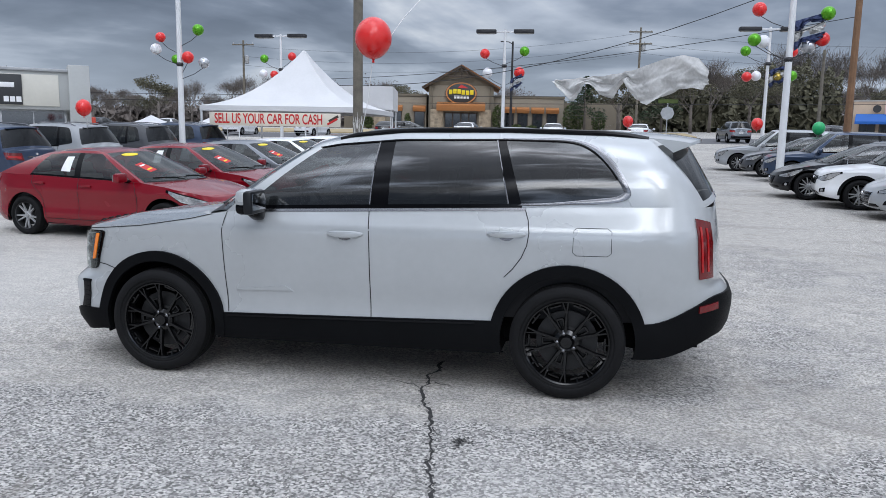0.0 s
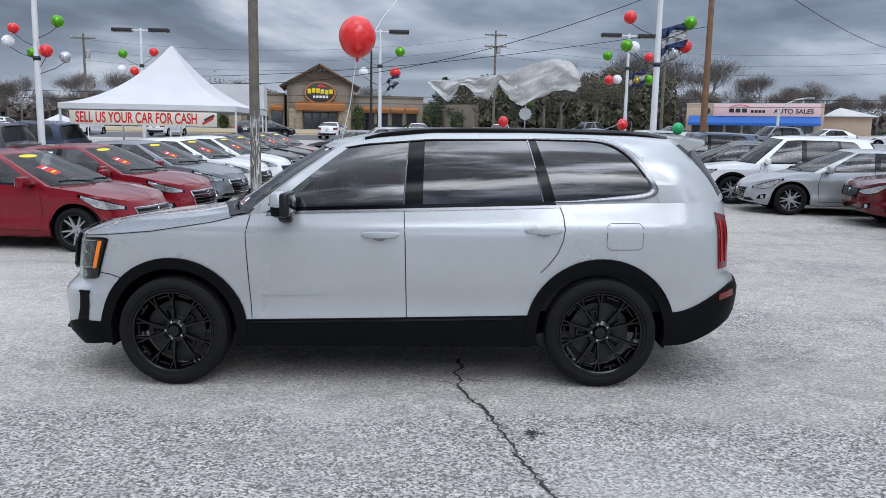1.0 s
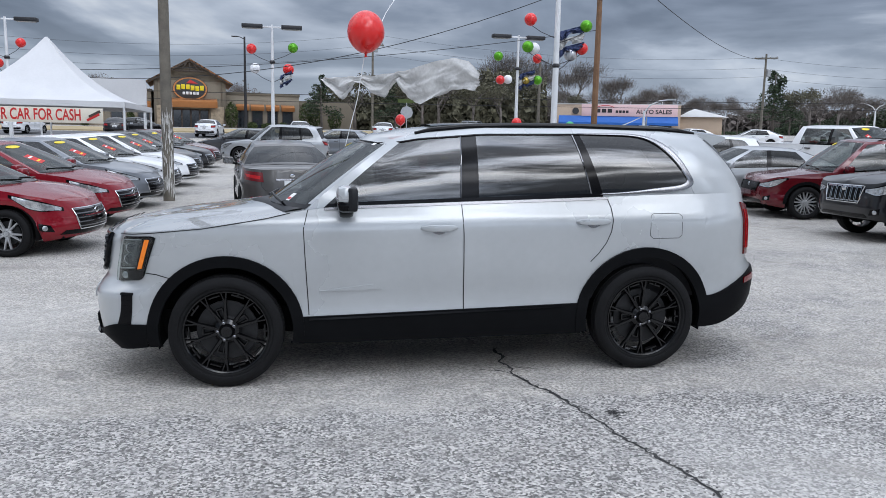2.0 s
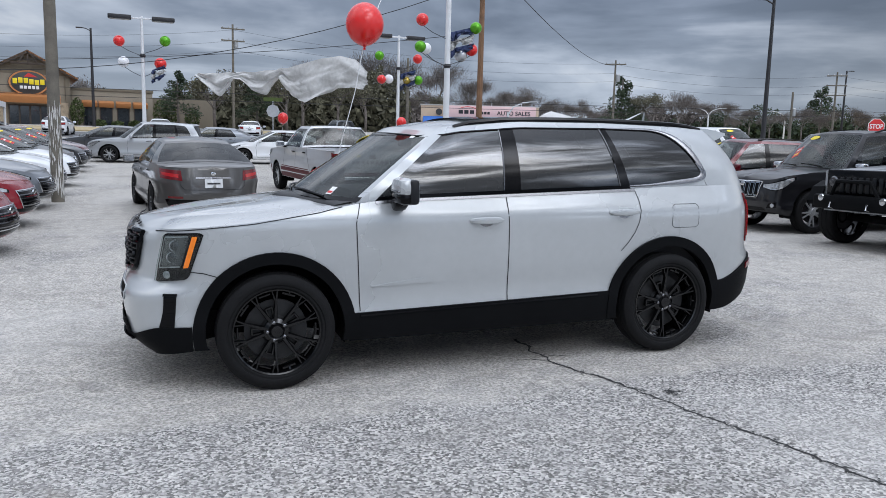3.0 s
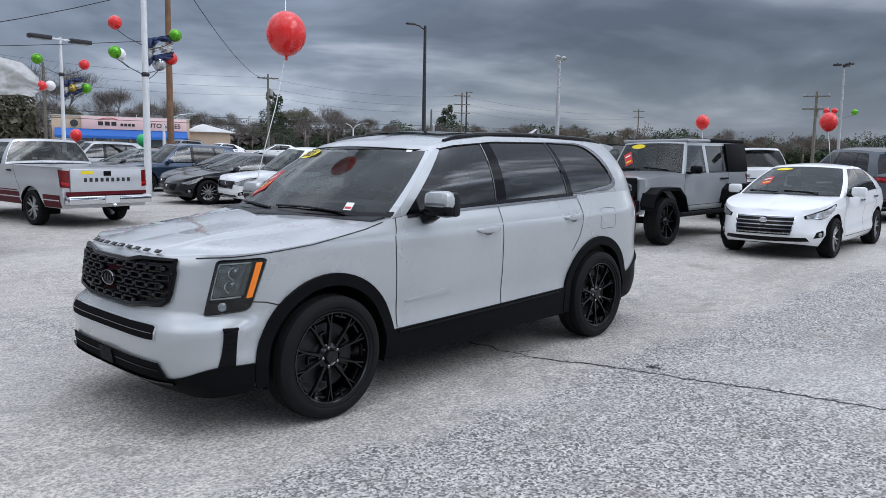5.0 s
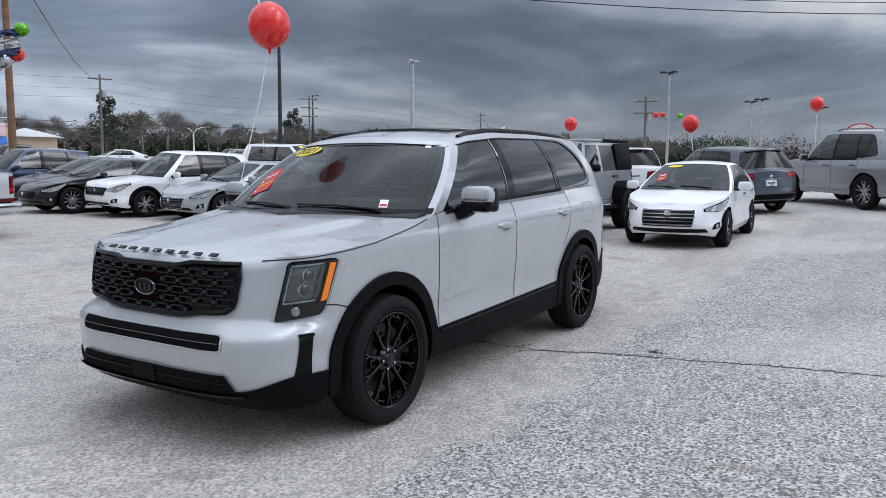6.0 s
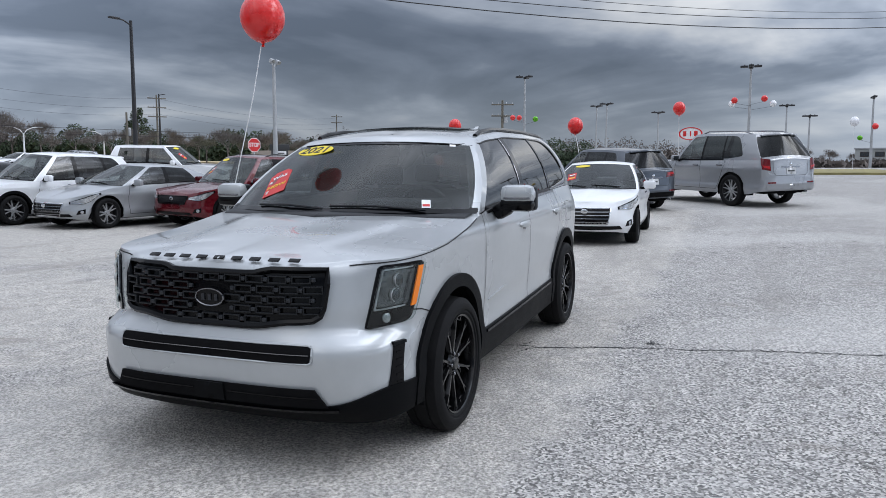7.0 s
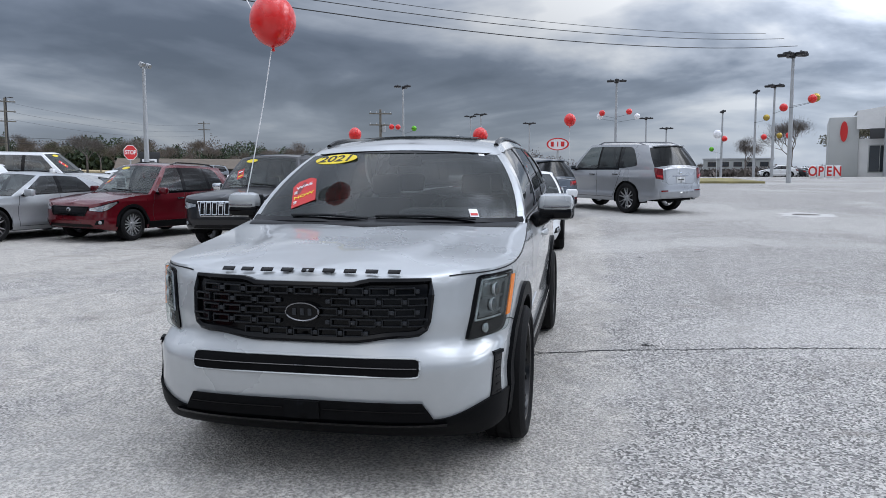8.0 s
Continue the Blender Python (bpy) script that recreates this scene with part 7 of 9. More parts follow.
M_IRON = mat("rusty_cast_iron", (0.10, 0.085, 0.07), 0.8, 0.3, vary=0.3, scale=8)
M_CONCRETE = mat("pale_concrete", (0.50, 0.49, 0.47), 0.9, vary=0.15, scale=2)
M_STOPRED = mat("stop_sign_red", (0.60, 0.02, 0.02), 0.4, vary=0.05, scale=4)
M_BLUEPAINT = mat("blue_painted_pole_base", (0.03, 0.10, 0.32), 0.6, vary=0.15, scale=4)
M_WIRE = mat("black_cable", (0.015, 0.015, 0.016), 0.7)
M_STRING = mat("white_ribbon", (0.72, 0.72, 0.72), 0.6)
M_LENSGLASS = mat("lamp_diffuser_off", (0.20, 0.20, 0.19), 0.3, vary=0.1, scale=5)


# ---- lot surface details ----
def build_crack():
    run = [(0.50, -0.30), (0.53, -0.50), (0.47, -0.62), (0.51, -0.80), (0.49, -0.95), (0.53, -1.12), (0.60, -1.27), (0.67, -1.42), (0.69, -1.60), (0.74, -1.80), (0.80, -2.02), (0.83, -2.2), (0.90, -2.40), (0.96, -2.66), (1.02, -2.95), (1.05, -3.2), (1.10, -3.45), (1.14, -3.75), (1.22, -4.2), (1.26, -4.8), (1.40, -5.6), (1.45, -6.6)]
    rnd = random.Random(4)
    pts = []
    for (x0, y0), (x1, y1) in zip(run, run[1:]):
        m = max(2, int(math.hypot(x1 - x0, y1 - y0) / 0.035))
        for k in range(m):
            u = k / m
            pts.append((x0 + (x1 - x0) * u + rnd.uniform(-0.012, 0.012) + 0.03 * noise.noise(Vector((y0 * 5 + u * 2, 1, 3))), y0 + (y1 - y0) * u))
    bm = bmesh.new()
    rows = []
    for i, (x, y) in enumerate(pts):
        k = 0.55 + 0.9 * abs(noise.noise(Vector((y * 3.1, 2.0, 7.0))))
        wl, wr = ((0.016 if y > -1.6 else 0.011) * k * rnd.uniform(0.25, 1.5) for _ in range(2))
        rows.append([Vector((x - wl, y + rnd.uniform(-0.01, 0.01), ground_z(x, y) + 0.003)), Vector((x + wr, y + rnd.uniform(-0.01, 0.01), ground_z(x, y) + 0.003))])
    for _ in range(420):
        x, y = rnd.choice(pts)
        x, y, r = x + rnd.gauss(0, 0.022), y + rnd.gauss(0, 0.02), rnd.uniform(0.003, 0.010)
        z = ground_z(x, y) + rnd.uniform(0.0032, 0.0045)
        bm.faces.new([bm.verts.new((x + r * rnd.uniform(0.5, 1.3) * math.cos(a), y + r * rnd.uniform(0.5, 1.3) * math.sin(a), z)) for a in (0.2, 1.5, 2.9, 4.1, 5.3)])
    for bx, by, dx, dy, n_ in ((0.49, -0.95, -0.05, 0.012, 9), (0.51, -0.80, 0.045, -0.004, 8), (0.69, -1.60, 0.03, -0.02, 6), (1.02, -2.95, 0.03, -0.03, 7)):
        line = []
        for k in range(n_):
            bx, by = bx + dx * rnd.uniform(0.3, 0.9), by + dy + rnd.uniform(-0.02, 0.02)
            w = 0.009 * (1 - k / n_) * rnd.uniform(0.5, 1.3)
            line.append([Vector((bx, by + w, ground_z(bx, by) + 0.003)), Vector((bx, by - w, ground_z(bx, by) + 0.003))])
        add_grid(bm, line)
    add_grid(bm, rows)
    for f in bm.faces:
        if f.normal.z < 0:
            f.normal_flip()
    tagged(part("pavement_crack", bm, M_TAR), "dark branching crack in the asphalt lot", "crack", kind="structure")

    def blot(name, cx, cy, n, rx, ry, label, seed, material=M_TAR, size=0.03):
        r2 = random.Random(seed)
        b = bmesh.new()
        for _ in range(n * 3):
            d = min(1.3, abs(r2.gauss(0, 0.55)))
            a = r2.uniform(0, 6.28)
            px, py = cx + rx * d * math.cos(a), cy + ry * d * math.sin(a)
            q, lift = size * r2.uniform(0.15, 0.6), r2.uniform(0.0025, 0.0045)
            b.faces.new([b.verts.new((px + q * r2.uniform(0.5, 1.2) * math.cos(t_), py + q * r2.uniform(0.5, 1.2) * math.sin(t_), ground_z(px, py) + lift)) for t_ in (0.1, 1.2, 2.4, 3.6, 4.9)])
        for f in b.faces:
            f.normal_update()
            if f.normal.z < 0:
                f.normal_flip()
        tagged(part(name, b, material), label, "stain", kind="structure")
    blot("tar_spot", 0.92, -1.78, 34, 0.075, 0.12, "small dark tar spot on the asphalt", 2, size=0.017)
    blot("oil_stain", -1.6, -4.05, 26, 0.10, 0.06, "small dark oil stain on the asphalt", 5, M_TAR, 0.02)
    for px, py, sx, sy, seed in ((9.7, -4.4, 0.16, 0.13, 8), (7.3, -2.1, 0.13, 0.10, 12), (8.4, -3.2, 0.10, 0.08, 15)):
        blot("oil_stain", px, py, 12, sx, sy, "faint dark oil stain on the asphalt", seed, M_TAR, 0.035)
    # round cover in a broken concrete collar
    for x, y, r in ((17.2, -7.2, 0.36),):
        z = ground_z(x, y)
        cover = thing("manhole_cover", "worn round iron cover set in concrete", "manhole", Matrix.Translation((x, y, z)))
        part("lid", lathe([(0, 0.016), (r * 0.8, 0.016), (r * 0.84, 0.010), (r * 0.9, 0.014), (r, 0.012), (r, -0.05)], 28), M_IRON, cover)
        if r > 0.3:
            col = bmesh.new()
            rr = random.Random(9)
            ring = [(r * (2.4 + rr.uniform(-0.5, 0.7)), a) for a in (6.283 * k / 18 for k in range(19))]
            ring[-1] = (ring[0][0], 6.283)
            add_grid(col, [[Vector((d * math.cos(a), d * math.sin(a) * 0.8, ground_z(x + d * math.cos(a), y + 0.8 * d * math.sin(a)) - z + 0.006)), Vector((r * 1.02 * math.cos(a), r * 1.02 * math.sin(a), 0.008))] for d, a in ring])
            for f in col.faces:
                f.normal_update()
                if f.normal.z < 0:
                    f.normal_flip()
            part("concrete_collar", col, M_CONCRETE, cover)


build_crack()


def sheet(name, x0, x1, y0, y1, material, label, category, lift=0.03, kind="structure", step=4.0):
    nx, ny = max(1, int((x1 - x0) / step)), max(1, int((y1 - y0) / step))
    bm = bmesh.new()
    top = [[Vector((x0 + (x1 - x0) * i / nx, y0 + (y1 - y0) * j / ny, 0)) for i in range(nx + 1)] for j in range(ny + 1)]
    for r in top:
        for p in r:
            p.z = ground_z(p.x, p.y) + lift
    add_grid(bm, top)
    low = lambda r: [Vector((p.x, p.y, p.z - lift - 0.1)) for p in r]
    add_grid(bm, [low(top[0]), top[0]])
    add_grid(bm, [top[-1], low(top[-1])])
    add_grid(bm, [low([r[0] for r in top]), [r[0] for r in top]])
    add_grid(bm, [[r[-1] for r in top], low([r[-1] for r in top])])
    bmesh.ops.remove_doubles(bm, verts=bm.verts, dist=0.001)
    bmesh.ops.recalc_face_normals(bm, faces=bm.faces)
    return tagged(part(name, bm, material, sharp=0.5), label, category, kind=kind)


sheet("road", -160, 160, 56, 68, M_ROAD, "grey two-lane road beyond the lot", "road", 0.02)
sheet("lawn", -160, 10, 70, 82, M_STRAW, "dry tan lawn beside the restaurant", "lawn", 0.12)
sheet("verge", 48, 62, -12.5, 6, M_GRASS, "strip of winter grass with a kerb", "grass", 0.14)
sheet("field", 95, 240, 45, 140, M_STRAW, "far tan field under the wooded rise", "field", 0.2, step=20)


# ---- posts, lamps and wires ----
def lamp_post(x, y, top, label, arm=2.2, turn=0.0, material=M_POLE, head_mat=M_DARKPOLE, heads=2, base=True, radius=0.075, group="lamp posts on the lot", style="box"):
    z0 = ground_z(x, y)
    h = top - z0
    post = thing("lamp_post", label, "lamp post", Matrix.Translation((x, y, z0)) @ Matrix.Rotation(turn, 4, "Z"), group)
    part("pole", lathe([(radius * 1.25, 0.0), (radius, h * 0.5), (radius * 0.72, h), (0, h)], 12), material, post)
    if base:
        part("pole_base", lathe([(0.30, 0), (0.30, 0.55), (0.26, 0.62), (0, 0.62)], 14), M_BLUEPAINT if material is M_POLE else M_CONCRETE, post)
    if style == "box":
        part("cross_arm", box((arm * 0.55, 0.07, 0.07), (0, 0, h - 0.10), 0.01), material, post)
        for sgn in (-1, 1):
            hd = part("lamp_head", box((arm * 0.36, 0.36, 0.17), (sgn * arm * 0.34, 0, h - 0.09), 0.03), head_mat, post)
            part("diffuser", box((arm * 0.30, 0.28, 0.02), (sgn * arm * 0.34, 0, h - 0.185)), M_LENSGLASS, hd)
    elif style == "crown":
        part("hub", lathe([(0.14, h - 0.25), (0.18, h), (0, h + 0.05)], 12), head_mat, post)
        for k in range(heads):
            a = 2 * math.pi * k / heads
            m = Matrix.Rotation(a, 4, "Z")
            hb = bmesh.new()
            add_box(hb, (0.72, 0.46, 0.20), (0.62, 0, h - 0.02), 0.06, None)
            bmesh.ops.transform(hb, matrix=m, verts=hb.verts)
            hd = part("lamp_head", hb, head_mat, post)
            kb = box((0.12, 0.10, 0.10), (0.60, 0, h + 0.12), 0.02)
            bmesh.ops.transform(kb, matrix=m, verts=kb.verts)
            part("photocell", kb, head_mat, hd)
    elif style == "flood":
        part("bracket", box((0.9, 0.06, 0.06), (0, 0, h), 0.01), material, post)
        for sgn in (-1, 1):
            hd = part("lamp_head", box((0.42, 0.34, 0.36), (sgn * 0.42, -0.12, h + 0.22), 0.08, Matrix.Rotation(0.5, 4, "X")), M_GALV, post)
            part("diffuser", box((0.34, 0.02, 0.28), (sgn * 0.42, -0.30, h + 0.14), 0, Matrix.Rotation(0.5, 4, "X")), M_LENSGLASS, hd)
    elif style == "arm":
        part("arm", tube([(0, 0, h - 0.3), (0.5, 0, h - 0.05), (0.9, 0, h)], 0.05, 8), material, post)
        part("lamp_head", box((0.7, 0.30, 0.12), (1.15, 0, h), 0.04), head_mat, post)
    return post


def balloon(name, p, r, material, label, knot=True, squash=1.12):
    b = thing(name, label, "balloon", Matrix.Translation(p), "balloons over the lot")
    prof = [(0.0, r * squash)] + [(r * math.sin(a) * (1 - 0.10 * max(0, -math.cos(a)) ** 2), r * squash * math.cos(a)) for a in (math.pi * k / 14 for k in range(1, 14))] + [(r * 0.10, -r * squash * 0.99), (r * 0.05, -r * squash * 1.06)]
    part("skin", lathe(prof, 26), material, b)
    if knot:
        part("knot", lathe([(r * 0.04, -r * squash * 1.05), (r * 0.09, -r * squash * 1.14), (r * 0.03, -r * squash * 1.17), (0, -r * squash * 1.17)], 10), material, b)
    return b


def cluster(x, y, items, label):
    """Balloons on sticks round a pole: (height, way, reach, radius, material)."""
    z0 = ground_z(x, y)
    c = thing("balloon_cluster", label, "balloons", Matrix.Translation((x, y, z0)), "balloons over the lot")
    part("bracket", lathe([(0.10, items[0][0] - 0.62), (0.13, items[0][0] - 0.55), (0.10, items[0][0] - 0.48)], 10), M_DARKPOLE, c)
    for h, way, reach, r, m in items:
        r *= 1.12
        a = radians(way)
        px, py = reach * math.cos(a), reach * math.sin(a)
        part("stick", tube([(0.08 * math.cos(a), 0.08 * math.sin(a), h - 0.55), (px * 0.6, py * 0.6, h - 0.38), (px, py, h - r * 0.8)], 0.012, 5), M_DARKPOLE, c)
        part("balloon", lathe([(0, r)] + [(r * math.sin(k * math.pi / 12), r * math.cos(k * math.pi / 12)) for k in range(1, 12)] + [(0.02, -r)], 20, Matrix.Translation((px, py, h))), m, c)


W_, R_, G_, S_, GD = M_BALLWHITE, M_BALLRED, M_BALLGREEN, M_BALLSILVER, M_BALLGOLD
lamp_post(-14.65, 31.1, 6.55, "white lamp post with two dark box heads", arm=2.6, turn=0.0)
lamp_post(-3.05, 29.4, 6.45, "white lamp post with two dark box heads", arm=2.5, turn=0.05)
lamp_post(8.33, 30.1, 6.55, "white lamp post with two dark box heads", arm=2.5, turn=0.1)
for x, y, top in ((-13.45, 19.6, 9.0), (6.85, 19.1, 9.5)):
    lamp_post(x, y, top, "tall white lamp post behind the parked cars", arm=2.4, radius=0.095, base=False)
cluster(6.85, 19.1, [(4.35, 170, 0.75, 0.17, W_), (5.25, 185, 0.95, 0.185, R_), (4.4, 5, 0.9, 0.185, R_), (5.1, -10, 0.95, 0.18, G_), (4.35, 195, 1.1, 0.17, G_), (4.2, 15, 0.55, 0.2, S_)], "red, green, white and silver balloons round a pole")
cluster(-13.45, 19.6, [(4.35, 178, 0.95, 0.175, W_), (4.75, 185, 0.70, 0.16, R_), (5.0, 0, 0.75, 0.18, G_), (4.0, 150, 0.25, 0.15, G_), (4.05, 0, 0.32, 0.19, R_), (3.85, -5, 1.0, 0.17, S_)], "red, green, white and silver balloons round a pole")
cluster(-3.05, 29.4, [(4.95, 180, 0.9, 0.2, R_), (5.05, 0, 0.9, 0.2, G_), (4.1, 185, 0.75, 0.2, W_), (4.1, -5, 0.7, 0.22, R_)], "red, green and white balloons on a lamp post")
cluster(8.33, 30.1, [(5.0, 180, 0.95, 0.2, G_), (4.95, 0, 0.95, 0.2, R_), (3.9, 185, 0.85, 0.19, R_), (3.95, 160, 0.45, 0.19, W_), (3.9, 10, 0.45, 0.18, GD), (3.95, 0, 1.0, 0.2, G_)], "balloons in five colours on a lamp post")
cluster(-14.65, 31.1, [(4.9, 180, 0.9, 0.19, G_), (4.15, 182, 0.95, 0.19, W_), (4.1, 170, 0.4, 0.19, R_), (5.0, 0, 0.6, 0.19, R_)], "red, green and white balloons on a lamp post")
lamp_post(33.85, 33.9, 10.95, "tall dark lamp post with one arm", material=M_DARKPOLE, style="arm", base=False, radius=0.13, turn=2.9)
lamp_post(101.3, 90.8, 14.6, "tall dark lamp post with one arm", material=M_DARKPOLE, style="arm", base=False, radius=0.16)
lamp_post(48.9, 33.2, 10.1, "grey pole with two floodlights", material=M_GALV, style="flood", base=False, radius=0.17)
lamp_post(-10.0, 89.0, 13.0, "slim dark lamp post", material=M_DARKPOLE, style="arm", base=False, radius=0.15, turn=3.1)
for x, y, top, n_ in ((75.2, -3.5, 11.5, 4), (74.8, 18.9, 11.4, 3), (109.2, -8.7, 10.3, 4), (49.4, -14.25, 9.75, 5), (77.4, -19.2, 10.9, 5), (95.0, -17.0, 9.9, 2), (88.0, -19.5, 11.5, 2), (100.5, 14.2, 10.5, 3), (105.0, 7.8, 9.5, 3), (112.0, -11.8, 9.0, 4), (112, 17.5, 11.2, 3)):
    lamp_post(x, y, top, "grey lamp post with a crown of dark heads", material=M_GALV, style="crown", heads=n_, base=False, radius=0.13)
for x, y, items in ((75.2, -3.5, [(6.6, 90, 1.4, 0.42, R_), (6.3, 75, 1.7, 0.42, W_), (6.7, -90, 1.3, 0.42, R_), (6.2, -90, 2.1, 0.42, W_)]), (49.4, -14.25, [(5.6, -90, 1.3, 0.40, R_), (5.7, -80, 1.6, 0.40, GD)]), (77.4, -19.2, [(7.0, -90, 0.9, 0.55, R_), (4.2, -90, 1.5, 0.42, R_), (4.2, -70, 0.7, 0.40, GD)]),
                    (88.0, -19.5, [(6.8, -90, 1.2, 0.5, GD), (4.6, -90, 1.0, 0.45, R_)]), (95.0, -17.0, [(4.8, -90, 0.3, 0.5, R_), (3.5, 90, 1.2, 0.4, G_)]), (74.8, 18.9, [(6.2, 90, 1.3, 0.4, R_), (6.0, -90, 1.2, 0.4, G_), (6.2, 60, 0.8, 0.4, R_)])):
    cluster(x, y, [(h, way, reach, r * 0.66, m) for h, way, reach, r, m in items], "balloons tied to a far lamp post")


def street_lamp(x, y, top, arms):
    """A pale roadside lamp with curved arms."""
    z0 = ground_z(x, y)
    h = top - z0
    s_ = thing("street_lamp", "pale roadside lamp with curved arms", "street lamp", Matrix.Translation((x, y, z0)) @ Matrix.Rotation(-0.7, 4, "Z"), "roadside lamps")
    part("pole", lathe([(0.16, 0), (0.11, h - 1.0), (0, h - 1.0)], 10), M_POLE, s_)
    for sd in arms:
        arm = part("curved_arm", tube([(0, 0, h - 1.2), (sd * 0.5, 0, h - 0.5), (sd * 1.4, 0, h - 0.1), (sd * 2.2, 0, h)], 0.07, 6), M_POLE, s_)
        part("lamp_head", box((0.8, 0.3, 0.16), (sd * 2.5, 0, h), 0.05), M_GALV, arm)


street_lamp(87.3, 106.4, 8.6, (-1, 1))
street_lamp(105.0, 107.1, 8.7, (-1,))
street_lamp(29.3, 63.5, 5.6, (1,))


def utility_pole(x, y, top, label, arms=1, turn=0.0, material=M_WOOD, radius=0.14, gear=True):
    z0 = ground_z(x, y)
    h = top - z0
    p = thing("utility_pole", label, "utility pole", Matrix.Translation((x, y, z0)) @ Matrix.Rotation(turn, 4, "Z"), "utility poles")
    part("pole", lathe([(radius * 1.15, -0.3), (radius, h * 0.4), (radius * 0.78, h), (0, h + 0.03)], 10), material, p)
    for k in range(arms):
        z = h - 0.5 - 1.3 * k
        part("cross_arm", box((2.6, 0.12, 0.14), (0, -radius * 0.9, z), 0.01), material, p)
        for dx in (-1.15, -0.45, 0.45, 1.15):
            part("insulator", lathe([(0.03, 0), (0.06, 0.05), (0.04, 0.09), (0.06, 0.13), (0.02, 0.18), (0, 0.18)], 8, Matrix.Translation((dx, -radius * 0.9, z + 0.07))), M_GALV, p)
    if gear:
        part("transformer", lathe([(0.24, 0), (0.26, 0.1), (0.26, 0.8), (0.18, 0.9), (0, 0.9)], 14, Matrix.Translation((0.36, 0.1, h - 2.6))), M_GALV, p)
    return p


utility_pole(4.9, 85.2, 14.0, "timber utility pole with cross-arm and transformer", 2, 0.1)
utility_pole(50.7, 78.8, 12.2, "timber utility pole beside the trees", 1, -0.5)
utility_pole(83.5, 75.7, 12.3, "timber utility pole with three cross-arms", 3, -0.6, gear=False)
utility_pole(150.0, 83.0, 14.2, "far timber utility pole", 2, -0.8, gear=False)
utility_pole(9.9, 23.6, 9.6, "brown timber utility pole beside the lamp post", 0, 0.0, M_BROWNWOOD, 0.12, gear=False)
utility_pole(81.0, 23.2, 9.6, "far timber utility pole with transformer", 2, -1.2, radius=0.16)
utility_pole(-40, 78, 12.0, "far timber utility pole beside the road", 1, 0.1)
for x, y, top in ((18.5, 62, 9.0), (63, 62, 8.0)):
    utility_pole(x, y, top, "short timber service pole by the road", 0, 0.0, gear=(x == 63))


def near_timber_post():
    x, y = -4.33, 12.25
    z0 = ground_z(x, y)
    p = thing("timber_post", "weathered timber post with peeling white paint near its foot", "post", Matrix.Translation((x, y, z0)))
    prof = [(0.13, -0.1), (0.128, 0.4), (0.122, 2.0), (0.112, 5.0), (0.105, 8.0), (0, 8.05)]
    bm = lathe(prof, 16)
    rnd = random.Random(7)
    for v in bm.verts:
        k = 1 + rnd.uniform(-0.03, 0.03)
        v.co.x *= k
        v.co.y *= k
    part("shaft", bm, M_WOOD, p)
    for _ in range(230):
        a, z, l = rnd.uniform(0, 6.28), rnd.uniform(0.0, 1.0) ** 1.2 * 1.9 + 0.02, rnd.uniform(0.05, 0.40)
        w = rnd.uniform(0.05, 0.24)
        fl = bmesh.new()
        add_grid(fl, [[Vector((0.133 * math.cos(a + da), 0.133 * math.sin(a + da), z + dz)) for da in (-w / 2 * k_ + sh_, sh_, w / 2 * k_ + sh_)] for dz, k_, sh_ in ((0, 0.25, rnd.uniform(-0.05, 0.05)), (l * 0.3, 1.0, 0), (l * 0.62, rnd.uniform(0.4, 1.0), rnd.uniform(-0.04, 0.04)), (l, 0.15, rnd.uniform(-0.06, 0.06)))])
        part("paint_flake", fl, M_PEEL, p)
    part("cable_bracket", box((0.10, 0.30, 0.05), (0, -0.16, 5.0), 0.01), M_GALV, p)


near_timber_post()


def wire(a, b, sag, name="overhead_wire", radius=0.012, label="black overhead cable between poles"):
    a, b = Vector(a), Vector(b)
    pts = [a.lerp(b, k / 16) - Vector((0, 0, sag * 4 * (k / 16) * (1 - k / 16))) for k in range(17)]
    tagged(part(name, tube(pts, radius, 5), M_WIRE), label, "cable", "overhead cables")


wire((9.9, 23.6, 9.2), (60, -16, 12.6), 1.3, radius=0.02)
wire((9.9, 23.6, 9.0), (60, -17, 12.0), 1.5, radius=0.025)
wire((9.9, 23.6, 9.5), (62, -15, 13.4), 1.2, radius=0.015)
wire((9.9, 23.6, 8.6), (-4.33, 12.25, 7.6), 0.6, radius=0.015)
wire((9.9, 23.6, 8.0), (-14.6, 31.1, 4.2), 1.6, radius=0.015)
wire((9.9, 23.6, 9.0), (50.7, 78.8, 11.6), 1.2, radius=0.02)
for dz in (0.0, -1.2, -2.2):
    wire((4.9, 85.2, 13.4 + dz), (50.7, 78.8, 11.8 + dz), 1.2, radius=0.012)
    wire((4.9, 85.2, 13.4 + dz), (-40, 78, 11.4 + dz), 1.4, radius=0.012)
    wire((50.7, 78.8, 11.7 + dz), (83.5, 75.7, 11.8 + dz), 0.9, radius=0.012)
    wire((83.5, 75.7, 11.8 + dz), (150, 83, 13.4 + dz), 1.2, radius=0.012)
wire((-60, 62, 5.2), (80, 62, 6.4), 0.6, radius=0.022)
wire((-60, 62.5, 4.6), (80, 62.5, 5.8), 0.6, radius=0.022)

